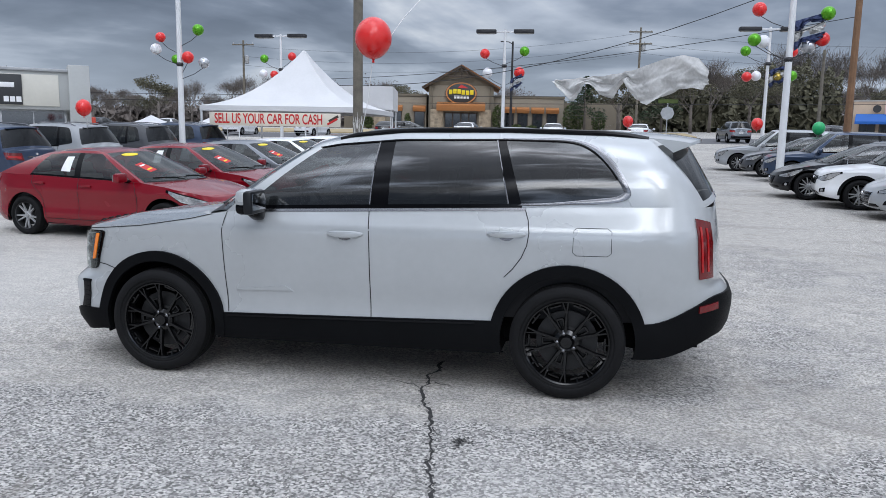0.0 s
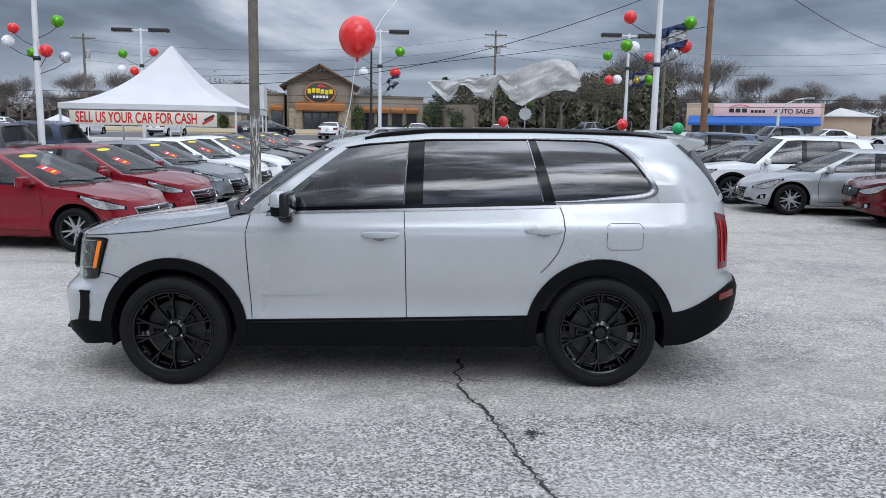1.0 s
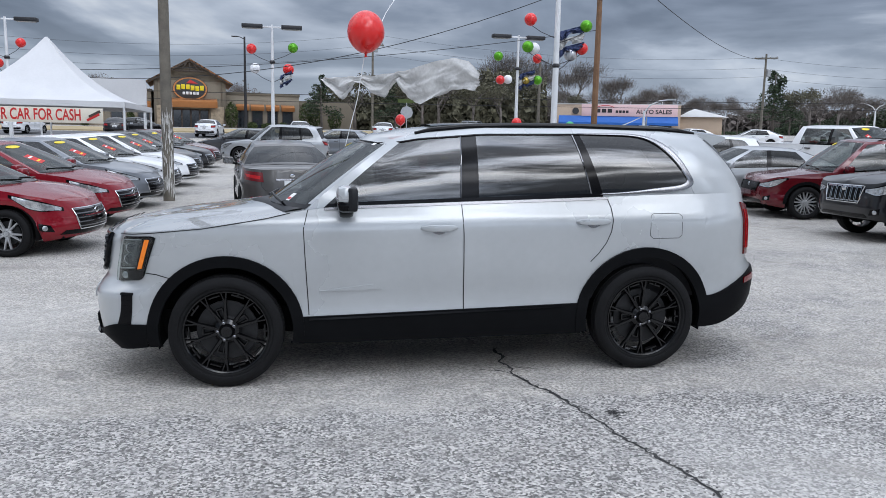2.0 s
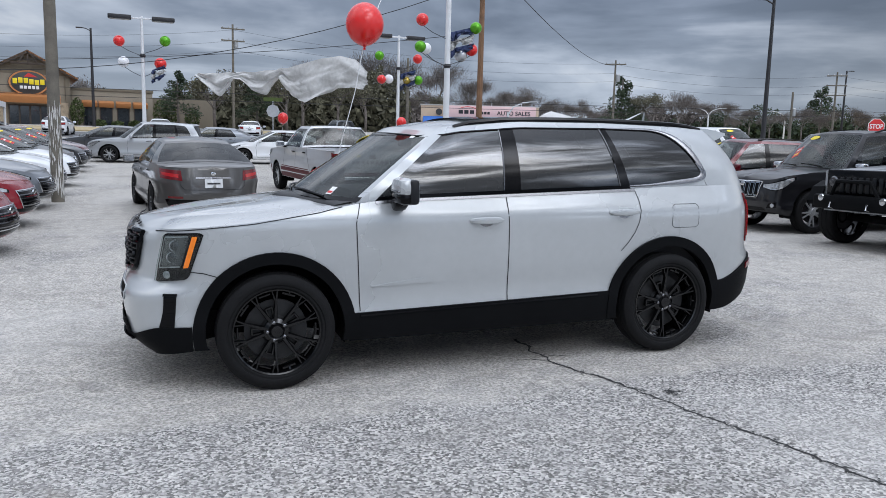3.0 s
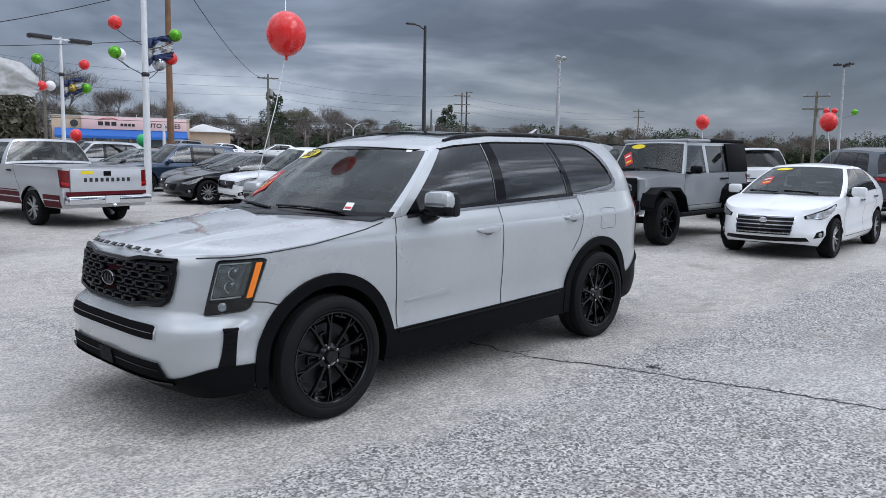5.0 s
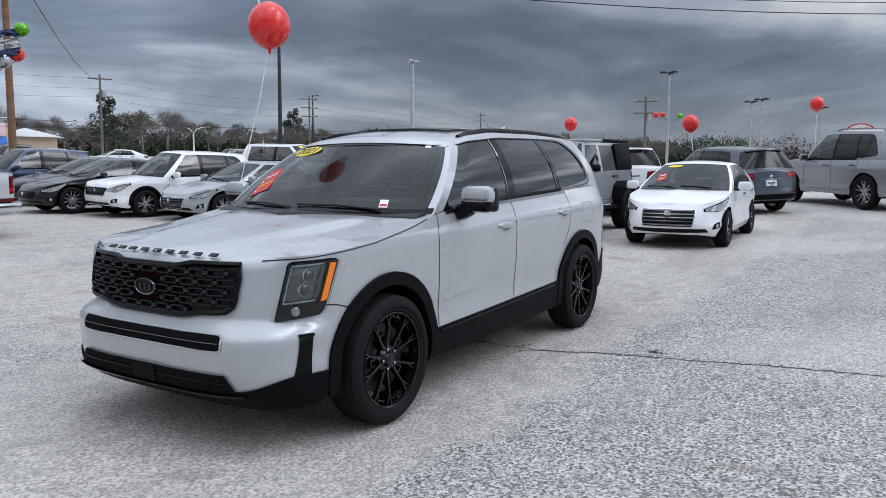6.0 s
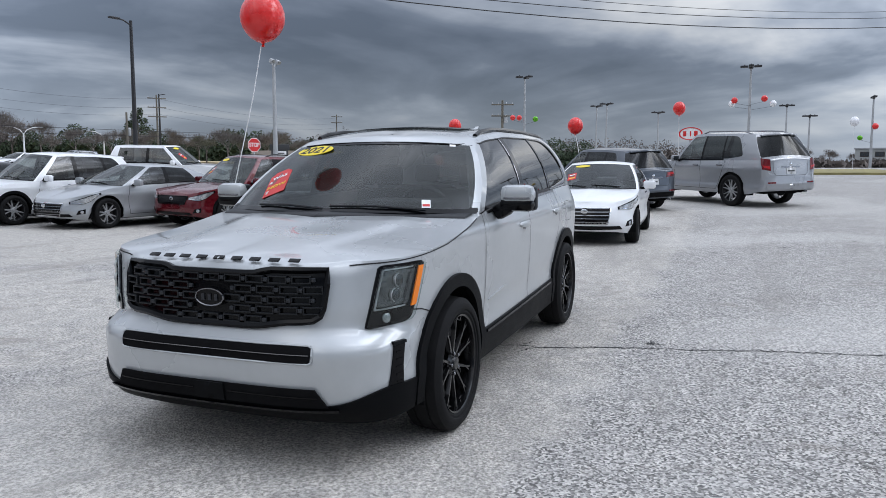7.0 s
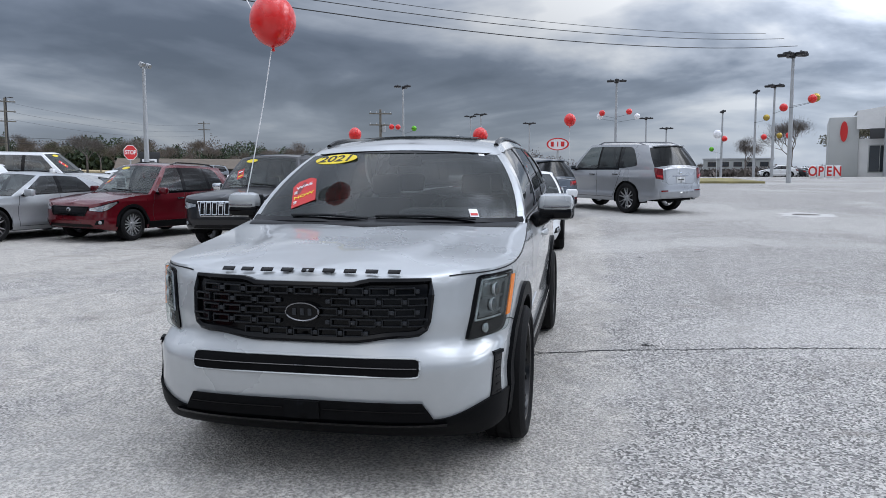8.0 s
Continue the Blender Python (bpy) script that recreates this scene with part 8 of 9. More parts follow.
# the big balloons
balloon("balloon", (-0.45, 0.95, 2.58), 0.165, M_BALLRED, "large red balloon on a white ribbon")
tagged(part("balloon_ribbon", tube([(-0.68, 1.08, 1.30), (-0.62, 1.04, 1.6), (-0.52, 1.0, 2.0), (-0.46, 0.96, 2.38)], 0.004, 5), M_STRING), "thin white ribbon tied to a door mirror", "ribbon")
balloon("balloon", (0.1, 1.75, 3.55), 0.16, M_BALLWHITE, "large white balloon on a white ribbon")
tagged(part("balloon_ribbon", tube([(-0.45, 0.95, 2.38), (-0.25, 1.25, 2.8), (0.1, 1.75, 3.36)], 0.004, 5), M_STRING), "thin white ribbon between two balloons", "ribbon")
for p, q, m, lab in (((16.63, 1.96, 2.73), (16.2, 1.7, 1.62), R_, "red balloon tied to a parked car"), ((23.6, -0.42, 3.68), (23.4, -0.5, 0.9), R_, "red balloon tied to a parked car"),
                     ((38.8, -8.0, 3.95), (38.6, -8.0, 1.5), W_, "white balloon on a ribbon"), ((19.8, 6.8, 3.0), (18.9, 6.2, 0.6), R_, "red balloon tied to a parked car"), ((-13.4, 14.2, 2.3), (-13.6, 14.6, 1.7), R_, "red balloon tied to a parked car"),
                     ((2.5, 27.5, 2.4), (2.5, 27.7, 1.9), R_, "red balloon tied to a parked car"), ((9.2, 24.5, 2.2), (9.0, 24.5, 1.5), M_BALLMINT, "mint green balloon tied to a car"), ((7.4, 26.3, 2.35), (7.4, 26.6, 1.6), R_, "red balloon tied to a parked car")):
    balloon("balloon", p, 0.22, m, lab)
    tagged(part("balloon_ribbon", tube([q, (Vector(p) + Vector(q)) / 2 + Vector((0.03, 0.02, 0)), Vector(p) - Vector((0, 0, 0.22))], 0.008, 5), M_STRING), "thin white ribbon holding a balloon", "ribbon")


# ---- cloth ----
def cloth(name, a, b, drop, material, seed, ripple=0.25, nu=40, nv=12, lift=None):
    """A wind-blown cloth hung between two points, with sharp folds."""
    a, b = Vector(a), Vector(b)
    side = (b - a).cross(Vector((0, 0, 1))).normalized()
    bm = bmesh.new()
    rows = []
    for i in range(nu + 1):
        u = i / nu
        top = a.lerp(b, u) + Vector((0, 0, lift(u) if lift else 0.0))
        d = drop(u)
        col = []
        for j in range(nv + 1):
            v = j / nv
            fold = noise.noise(Vector((u * 9 + seed, v * 2.6, seed))) * 1.2 + 0.7 * abs(noise.noise(Vector((u * 24 + v * 6, v * 5, seed + 3)))) + 0.3 * abs(noise.noise(Vector((u * 55, v * 16, seed + 5))))
            col.append(top + Vector((0, 0, -d * v)) + side * ripple * (0.3 + v) * fold + (b - a).normalized() * (1.4 * ripple * v * noise.noise(Vector((u * 4, v * 3, seed + 9)))))
        rows.append(col)
    add_grid(bm, rows)
    bmesh.ops.recalc_face_normals(bm, faces=bm.faces)
    return part(name, bm, material, sharp=3.0)


def torn_banner():
    us = (0, 0.05, 0.10, 0.14, 0.20, 0.25, 0.30, 0.37, 0.43, 0.50, 0.53, 0.57, 0.62, 0.68, 0.76, 0.86, 0.94, 1.0)
    ds = (0.10, 0.45, 0.85, 1.0, 0.62, 0.25, 0.35, 0.80, 1.02, 0.50, 0.35, 0.85, 1.30, 1.60, 1.45, 1.25, 1.05, 0.70)
    tops = (0.0, -0.04, 0.0, -0.03, 0.04, -0.01, 0.06, 0.02, 0.10, 0.12, 0.20, 0.20, 0.30, 0.42, 0.56, 0.66, 0.50, 0.05)
    ob = cloth("torn_banner", (-0.8, 30.7, 4.35), (5.1, 23.2, 4.1), lambda u: float(np.interp(u, us, ds)), M_CLOTH, 3, 0.24, 96, 22, lambda u: float(np.interp(u, us, tops)))
    tagged(ob, "torn dirty-white banner flapping on a wire", "banner")


torn_banner()
wire((-14.6, 31.1, 4.3), (9.9, 23.6, 6.0), 0.5, radius=0.012)
for x, y, z, s_ in ((6.95, 19.2, 5.25, 0.85), (8.45, 30.2, 4.75, 0.75), (-2.7, 29.2, 4.25, 0.55)):
    fl = thing("pennant_flag", "torn navy and white flag on a pole", "flag", None, "flags on the lamp posts")
    for k, m_ in enumerate((M_NAVYCLOTH, M_CLOTH, M_NAVYCLOTH)):
        c = cloth("flag_band", (x, y, z - 0.32 * k * s_), (x + 0.95 * s_, y - 0.2, z - 0.32 * k * s_ + 0.22), lambda u: (0.33 - 0.16 * u + 0.10 * math.sin(9 * u + k)) * s_, m_, 11, 0.19, 24, 7)
        c.parent = fl


# ---- tent ----
def build_tent():
    cx, cy, a, th = -11.2, 25.7, 6.5, radians(4)
    z0 = ground_z(cx, cy)
    tent = thing("frame_tent", "white peaked frame tent with scalloped open sides", "tent", Matrix.Translation((cx, cy, z0)) @ Matrix.Rotation(th, 4, "Z"))
    eave, peak, h = 2.35, 5.15 - z0, a / 2
    bm = bmesh.new()
    n = 12
    for q in range(4):
        m = Matrix.Rotation(q * math.pi / 2, 4, "Z")
        rows = []
        for i in range(n + 1):
            v = i / n
            r = h * (1 - v) ** 1.0 + 0.04 * v
            z = eave + (peak - eave) * (v ** 2.1 * 0.80 + 0.20 * v)
            rows.append([m @ Vector((r * (2 * k / 10 - 1), -r, z - 0.16 * (1 - (2 * k / 10 - 1) ** 2) * v * (1 - v) * 2)) for k in range(11)])
        add_grid(bm, rows)
        add_grid(bm, [[m @ Vector((h * (2 * k / 10 - 1), -h - 0.01, eave - 0.30 + 0.10 * math.cos((2 * k / 10 - 1) * 0.5))) for k in range(11)], [m @ Vector((h * (2 * k / 10 - 1), -h, eave)) for k in range(11)]])
    bmesh.ops.remove_doubles(bm, verts=bm.verts, dist=0.004)
    bmesh.ops.recalc_face_normals(bm, faces=bm.faces)
    part("canopy", bm, M_CANVAS, tent, sharp=0.9)
    for sx in (-1, 1):
        for sy in (-1, 1):
            part("tent_leg", lathe([(0.045, 0), (0.045, eave), (0, eave)], 10, Matrix.Translation((sx * (h - 0.05), sy * (h - 0.05), 0))), M_POLE, tent)
    ban = thing("vinyl_banner", "cream banner with red lettering hung on the tent", "banner", Matrix.Translation((cx, cy, z0)) @ Matrix.Rotation(th, 4, "Z"))
    part("sheet", box((5.35, 0.01, 0.52), (-0.15, -h - 0.05, eave - 0.52), 0.002), M_CREAM, ban)
    lettering("banner_slogan", "SELL US YOUR CAR FOR CASH", 0.54, Matrix.Translation((-0.40, -h - 0.062, eave - 0.52)) @ Matrix.Rotation(math.pi / 2, 4, "X"), M_REDPRINT, ban, 0.002, 0.60)
    part("print_swoosh", box((0.42, 0.006, 0.10), (2.25, -h - 0.062, eave - 0.46), 0.0, Matrix.Rotation(-0.5, 4, "Y")), M_TIMBER, ban)
    part("print_swoosh", box((0.46, 0.006, 0.08), (2.20, -h - 0.064, eave - 0.57), 0.0, Matrix.Rotation(-0.5, 4, "Y")), M_REDPRINT, ban)
    back = thing("event_tent", "second white event tent behind the peaked one", "tent", Matrix.Translation((-11.7, 33.6, ground_z(-11.7, 33.6))) @ Matrix.Rotation(0.2, 4, "Z"))
    roof = bmesh.new()
    vs = [roof.verts.new(p) for p in ((-2.3, -1.8, 2.35), (2.3, -1.8, 2.35), (2.3, -1.8, 3.55), (-2.3, -1.8, 3.55), (-2.3, 1.8, 2.35), (2.3, 1.8, 2.35), (2.3, 1.8, 3.45), (-2.3, 1.8, 3.45))]
    for f in ((0, 1, 2, 3), (5, 4, 7, 6), (1, 5, 6, 2), (4, 0, 3, 7), (3, 2, 6, 7)):
        roof.faces.new([vs[i] for i in f])
    bmesh.ops.subdivide_edges(roof, edges=roof.edges[:], cuts=4, use_grid_fill=True)
    for v in roof.verts:
        v.co.y += 0.05 * noise.noise(v.co * 1.3)
        v.co.z += 0.05 * noise.noise(v.co * 0.9)
    part("canopy", roof, M_CANVAS, back)
    for sx in (-2.2, 2.2):
        for sy in (-1.7, 1.7):
            part("tent_leg", lathe([(0.04, 0), (0.04, 2.4), (0, 2.4)], 8, Matrix.Translation((sx, sy, 0))), M_POLE, back)


build_tent()
for x, y in ((-31, 45), (-26.5, 46.0)):
    t_ = thing("gazebo_tent", "small white peaked tent far off", "tent", Matrix.Translation((x, y, ground_z(x, y))))
    part("canopy", lathe([(2.0, 1.2), (0.9, 1.5), (0.05, 1.85), (0, 1.85)], 4), M_CANVAS, t_)
    part("skirt", lathe([(2.0, 1.05), (2.0, 1.2)], 4), M_CANVAS, t_)
    for sx, sy in ((1.95, 0), (-1.95, 0), (0, 1.95), (0, -1.95)):
        part("tent_leg", lathe([(0.04, 0), (0.04, 1.2), (0, 1.2)], 8, Matrix.Translation((sx, sy, 0))), M_POLE, t_)


# ---- buildings ----
def local_frame(origin, right):
    r = Vector((right[0], right[1], 0)).normalized()
    back = Vector((-r.y, r.x, 0))
    m = Matrix((r, back, Vector((0, 0, 1)))).transposed().to_4x4()
    return Matrix.Translation(origin) @ m


def window(parent, x, z, w, h, y=-0.02, frame_mat=M_TIMBER, name="window"):
    fr = part(name, box((w + 0.16, 0.10, h + 0.16), (x, y, z), 0.01), frame_mat, parent)
    nx = 2 if w > 1.3 else 1
    for i in range(nx):
        part("pane", box((w / nx - 0.05, 0.05, h - 0.04), (x - w / 2 + w / nx * (i + 0.5), y - 0.045, z)), M_PANE, fr)
    return fr


def build_restaurant():
    m = local_frame((-16.9, 92.5, 2.2), (0.986, 0.167)) @ Matrix.Diagonal((1, 1, 0.93, 1))
    b = thing("restaurant_building", "tan stucco grill restaurant with copper-coloured gable and awnings", "building", m)
    part("left_wing_wall", box((7.4, 9, 4.9), (-8.2, 4.6, 2.2), 0.02), M_STUCCO, b)
    part("left_parapet", box((7.6, 9.2, 0.35), (-8.2, 4.6, 4.75), 0.03), M_STUCCODK, b)
    part("tower_wall", box((8.2, 9, 6.3), (0, 3.8, 2.95), 0.02), M_STUCCO, b)
    part("right_wing_wall", box((9.2, 9, 4.9), (8.65, 4.9, 2.2), 0.02), M_STUCCO, b)
    part("right_parapet", box((9.4, 9.2, 0.35), (8.65, 4.9, 4.75), 0.03), M_STUCCODK, b)
    part("end_wing_wall", box((8.2, 12, 4.4), (17.2, 9.5, 2.0), 0.02), M_STUCCODK, b)
    part("lean_to_wall", box((4.0, 6, 3.0), (-13.6, 5, 1.3), 0.02), M_STUCCODK, b)
    part("lean_to_roof", box((4.6, 6.6, 0.25), (-13.6, 5, 3.2), 0.02, Matrix.Rotation(-0.22, 4, "Y")), M_SHINGLE, b)
    gable = bmesh.new()
    for y0, y1 in ((-0.72, 8.0),):
        vs = [gable.verts.new(p) for p in ((-4.1, y0, 6.1), (4.1, y0, 6.1), (0, y0, 8.6), (-4.1, y1, 6.1), (4.1, y1, 6.1), (0, y1, 8.6))]
        gable.faces.new(vs[:3])
        gable.faces.new(vs[:2:-1])
        gable.faces.new((vs[0], vs[1], vs[4], vs[3]))
        gable.faces.new((vs[1], vs[2], vs[5], vs[4]))
        gable.faces.new((vs[2], vs[0], vs[3], vs[5]))
    bmesh.ops.recalc_face_normals(gable, faces=gable.faces)
    part("gable_wall", gable, M_STUCCODK, b)
    for sgn in (-1, 1):
        part("roof_slope", box((5.9, 10.2, 0.22), (sgn * 2.45, 3.6, 7.28), 0.03, Matrix.Rotation(sgn * 0.545, 4, "Y")), M_COPPER if sgn > 0 else M_SHINGLE, b, "copper-coloured metal roof")
        part("barge_board", box((5.9, 0.16, 0.34), (sgn * 2.45, -1.42, 7.22), 0.02, Matrix.Rotation(sgn * 0.545, 4, "Y")), M_TIMBER, b)
        part("stone_pier", box((1.6, 0.5, 3.1), (sgn * 3.1, -0.88, 1.3), 0.05), M_STONE, b, "fieldstone pier")
        part("tower_pilaster", box((0.5, 0.3, 6.2), (sgn * 3.9, -0.80, 2.9), 0.02), M_STUCCODK, b)
    part("gable_truss", box((3.4, 0.14, 0.22), (0, -1.40, 7.3), 0.02), M_TIMBER, b)
    for x, rot in ((-0.7, 0.5), (0.7, -0.5), (0, 0)):
        part("truss_post", box((0.16, 0.14, 1.2), (x, -1.40, 7.75), 0.02, Matrix.Rotation(rot, 4, "Y")), M_TIMBER, b)
    # oval sign with plain shapes in its colours
    sgn_m = Matrix.Translation((0, -0.86, 5.05)) @ Matrix.Rotation(math.pi / 2, 4, "X")
    sign = part("oval_sign", lathe([(2.05, 0), (2.05, 0.16), (1.9, 0.22), (0, 0.22)], 40, sgn_m @ Matrix.Diagonal((1.0, 0.74, 1, 1))), M_DKWALL, b, "black and orange oval sign")
    part("sign_glow_band", lathe([(1.98, 0.15), (1.98, 0.24), (1.78, 0.24), (1.78, 0.15)], 40, sgn_m @ Matrix.Diagonal((1.0, 0.74, 1, 1))), M_COPPER, sign)
    for k in range(6):
        part("sign_bar", box((0.44, 0.08, 0.62), (-1.35 + k * 0.54, -1.12, 5.22 + 0.10 * math.sin(k * 1.2)), 0.03), M_YELLOW, sign)
    for k in range(5):
        part("sign_bar", box((0.30, 0.08, 0.40), (-0.75 + k * 0.40, -1.12, 4.52), 0.03), M_STICKWHITE, sign)
    part("sign_peak", lathe([(0.9, 0), (0, 0.6)], 3, Matrix.Translation((0, -1.10, 5.75)) @ Matrix.Diagonal((1, 0.08, 0.8, 1))), M_REDPRINT, sign)
    part("entrance_awning", box((6.2, 1.3, 0.85), (0, -1.35, 3.25), 0.04, Matrix.Rotation(0.35, 4, "X")), M_COPPER, b, "copper-coloured entrance awning")
    door = part("entrance_door", box((4.2, 0.12, 2.6), (0, -0.76, 1.15), 0.02), M_TIMBER, b)
    for x in (-1.55, -0.52, 0.52, 1.55):
        part("pane", box((0.85, 0.06, 2.3), (x, -0.83, 1.15)), M_PANE, door)
    for x in (-8.4, -5.4, 6.2, 8.0, 9.9, 11.8):
        window(b, x, 1.35, 1.25, 2.3, 0.38 if x > 0 else 0.08)
        part("awning", box((1.65, 0.75, 0.62), (x, 0.12 if x > 0 else -0.18, 2.95), 0.03, Matrix.Rotation(0.4, 4, "X")), M_COPPER, b)
    for x in (-10.6,):
        part("stone_pier", box((1.5, 0.4, 3.0), (x, 0.0, 1.3), 0.05), M_STONE, b)
    return m


REST = build_restaurant()


def build_auto_sales():
    m = local_frame((38.2, 92.6, ground_z(38, 92)), (0.930, -0.366)) @ Matrix.Scale(0.81, 4)
    b = thing("auto_sales_building", "beige store with pink sign panel and blue awning", "building", m)
    part("main_wall", box((20, 12, 4.7), (0, 6.1, 2.35), 0.02), M_BEIGEWALL, b)
    part("parapet_cap", box((20.2, 12.2, 0.16), (0, 6.1, 4.75), 0.02), M_CONCRETE, b)
    part("side_wing_wall", box((7, 10, 2.9), (13.2, 6.6, 1.45), 0.02), M_BEIGEWALL, b)
    wing = bmesh.new()
    vs = [wing.verts.new(p) for p in ((9.9, 0.9, 2.9), (17.6, 0.9, 2.9), (12.2, 0.9, 4.2), (9.9, 11, 2.9), (17.6, 11, 2.9), (12.2, 11, 4.2))]
    for f in ((0, 1, 2), (5, 4, 3), (1, 4, 5, 2), (0, 2, 5, 3)):
        wing.faces.new([vs[i] for i in f])
    part("wing_roof", wing, M_WHITEWALL, b)
    sg = part("sign_panel", box((15.4, 0.22, 1.9), (1.8, -0.12, 3.75), 0.02), M_PINKPANEL, b, "pink sign panel with dark lettering")
    lettering("sign_text", "AUTO SALES", 0.95, Matrix.Translation((5.75, -0.25, 3.55)) @ Matrix.Rotation(math.pi / 2, 4, "X"), M_INK, sg, 0.02, 1.05)
    for k in range(3):
        part("name_bar", box((0.72, 0.05, 0.62), (-3.2 + k * 0.95, -0.26, 3.68)), M_INK, sg)
    for k in range(4):
        part("name_bar", box((0.42, 0.05, 0.42), (-0.15 + k * 0.55, -0.26, 3.55)), M_INK, sg)
    part("sign_arc", tube([(-3.4 + 0.35 * k, -0.26, 4.25 + 0.32 * math.sin(k / 8 * math.pi)) for k in range(9)], 0.05, 5), M_REDPRINT, sg)
    part("sign_roundel", lathe([(0.55, 0), (0.55, 0.05), (0, 0.05)], 24, Matrix.Translation((-6.9, -0.05, 3.6)) @ Matrix.Rotation(math.pi / 2, 4, "X")), M_DKWALL, b)
    aw = bmesh.new()
    add_grid(aw, [[Vector((x, -0.05, 2.85)), Vector((x, -1.1, 1.75)), Vector((x, -1.1, 1.35))] for x in (-9.6, -5, 0, 5, 9.6)])
    bmesh.ops.recalc_face_normals(aw, faces=aw.faces)
    part("awning", aw, M_BLUEAWN, b, "bright blue awning", sharp=0.3)
    for k in range(7):
        window(b, -8.0 + k * 2.6, 1.0, 2.0, 1.6)
    for x in (2.0, 7.0):
        part("sign_light_arm", tube([(x, -0.1, 4.75), (x, -0.9, 5.15), (x, -1.5, 5.0)], 0.05, 5), M_POLE, b)
    long = thing("warehouse_building", "low white workshop beside the store", "building", local_frame((26.6, 102.0, ground_z(26, 100)), (0.96, -0.28)))
    part("wall", box((8.0, 10, 2.9), (0, 5, 1.45), 0.02), M_WHITEWALL, long)
    part("roof_edge", box((8.3, 10.3, 0.2), (0, 5, 2.95), 0.02), M_GREYWALL, long)
    for k in range(2):
        window(long, -1.5 + k * 3.4, 1.2, 1.5, 1.2)
    part("roof_unit", box((2.0, 2.0, 0.8), (2.4, 5, 3.4), 0.05), M_GALV, long)
    part("signboard", box((1.6, 0.2, 0.8), (-3.0, -0.2, 2.3), 0.02), M_DKWALL, long)


build_auto_sales()


def build_dealers():
    m = local_frame((-24.6, 24.6, ground_z(-24, 26)), (0.76, 0.65))
    b = thing("showroom_building", "pale grey car showroom with charcoal sign panel", "building", m)
    part("upper_fascia", box((16, 9, 1.75), (-5.3, 4.5, 3.05), 0.03), M_GREYWALL, b)
    part("fascia_cap", box((16.2, 9.2, 0.14), (-5.3, 4.5, 3.98), 0.02), M_GALV, b)
    part("corner_pier", box((0.9, 1.4, 4.3), (2.55, 0.35, 2.1), 0.03), M_GREYWALL, b)
    part("back_wall", box((16, 0.3, 2.7), (-5.3, 8.6, 1.35), 0.0), M_GREYWALL, b)
    part("cream_panel", box((14.6, 0.10, 1.42), (-5.6, -0.02, 3.05), 0.02), M_CREAMWALL, b, "cream wall panel")
    sg = part("sign_panel", box((1.9, 0.16, 1.35), (-0.75, -0.07, 3.05), 0.02), M_DKWALL, b, "charcoal sign panel")
    part("sign_wing", box((0.7, 0.04, 0.22), (-0.45, -0.15, 3.25), 0.02), M_STICKWHITE, sg)
    for k in range(3):
        part("name_bar", box((0.20, 0.04, 0.24), (-0.45 + 0.25 * k, -0.15, 2.62)), M_STICKWHITE, sg)
    for k in range(5):
        window(b, 0.6 - k * 2.9, 1.1, 2.6, 2.0, 0.3, M_GALV)
    red = thing("red_roof_building", "low store with an orange-red roof far off", "building", local_frame((-36.4, 39.0, ground_z(-36, 39)), (0.8, 0.6)))
    part("wall", box((8, 6, 1.4), (0, 3, 0.7)), M_WHITEWALL, red)
    part("roof", box((8.4, 6.8, 0.5), (0, 3, 1.55), 0.1), M_REDROOF, red)
    # far dealership by the entrance
    m = local_frame((86.5, -27.5, ground_z(86, -27)), (-0.25, -0.97))
    d = thing("dealership_building", "white and grey dealership with a curved parapet and dark glass", "building", m)
    part("entrance_wall", box((3.0, 10, 6.6), (1.0, 5, 3.3), 0.1), M_GREYWALL, d)
    par = bmesh.new()
    add_grid(par, [[Vector((x, y_, z)) for y_, z in ((-0.4, 5.2), (-0.4, 7.2 + 0.9 * math.sin(min(1, (x - 2.2) / 9) * 1.57)), (8, 7.2 + 0.9 * math.sin(min(1, (x - 2.2) / 9) * 1.57)))] for x in (2.2, 4, 6, 9, 12, 16, 22)])
    bmesh.ops.recalc_face_normals(par, faces=par.faces)
    part("curved_parapet", par, M_WHITEWALL, d, sharp=0.4)
    part("dark_fascia", box((18, 0.3, 1.1), (12.5, -0.3, 4.7), 0.02), M_DKWALL, d)
    part("lower_wall", box((20, 9, 4.2), (12.4, 5, 2.1), 0.02), M_WHITEWALL, d)
    for k in range(6):
        window(d, 4.6 + k * 2.6, 2.0, 2.1, 2.9, 0.45, M_GREYWALL)
    part("sign_roundel", lathe([(0.75, 0), (0.75, 0.1), (0, 0.1)], 24, Matrix.Translation((1.0, -0.05, 5.0)) @ Matrix.Rotation(math.pi / 2, 4, "X") @ Matrix.Diagonal((0.5, 1.5, 1, 1))), M_REDPRINT, d)
    part("column", lathe([(0.4, 0), (0.4, 6.4), (0, 6.4)], 16, Matrix.Translation((5.2, -1.6, 0))), M_GALV, d)
    part("canopy", box((16, 3.0, 0.4), (13, -1.5, 4.2), 0.05), M_WHITEWALL, d)
    far = thing("office_building", "far grey two-storey office block", "building", local_frame((192, -36, 2.0), (-0.18, -0.98)))
    part("wall", box((16, 10, 4.4), (0, 5, 2.2)), M_GREYWALL, far)
    part("roof_edge", box((16.4, 10.4, 0.3), (0, 5, 4.5)), M_GALV, far)
    for k in range(5):
        window(far, -6 + k * 3, 3.2, 1.8, 1.0)
        window(far, -6 + k * 3, 1.2, 1.8, 1.2)
    low = thing("strip_building", "long low building with a brown shingle roof", "building", local_frame((66.5, 38.5, ground_z(66, 38)), (0.486, -0.874)))
    part("wall", box((15, 7, 1.5), (0, 3.5, 0.6)), M_STUCCO, low)
    rf = bmesh.new()
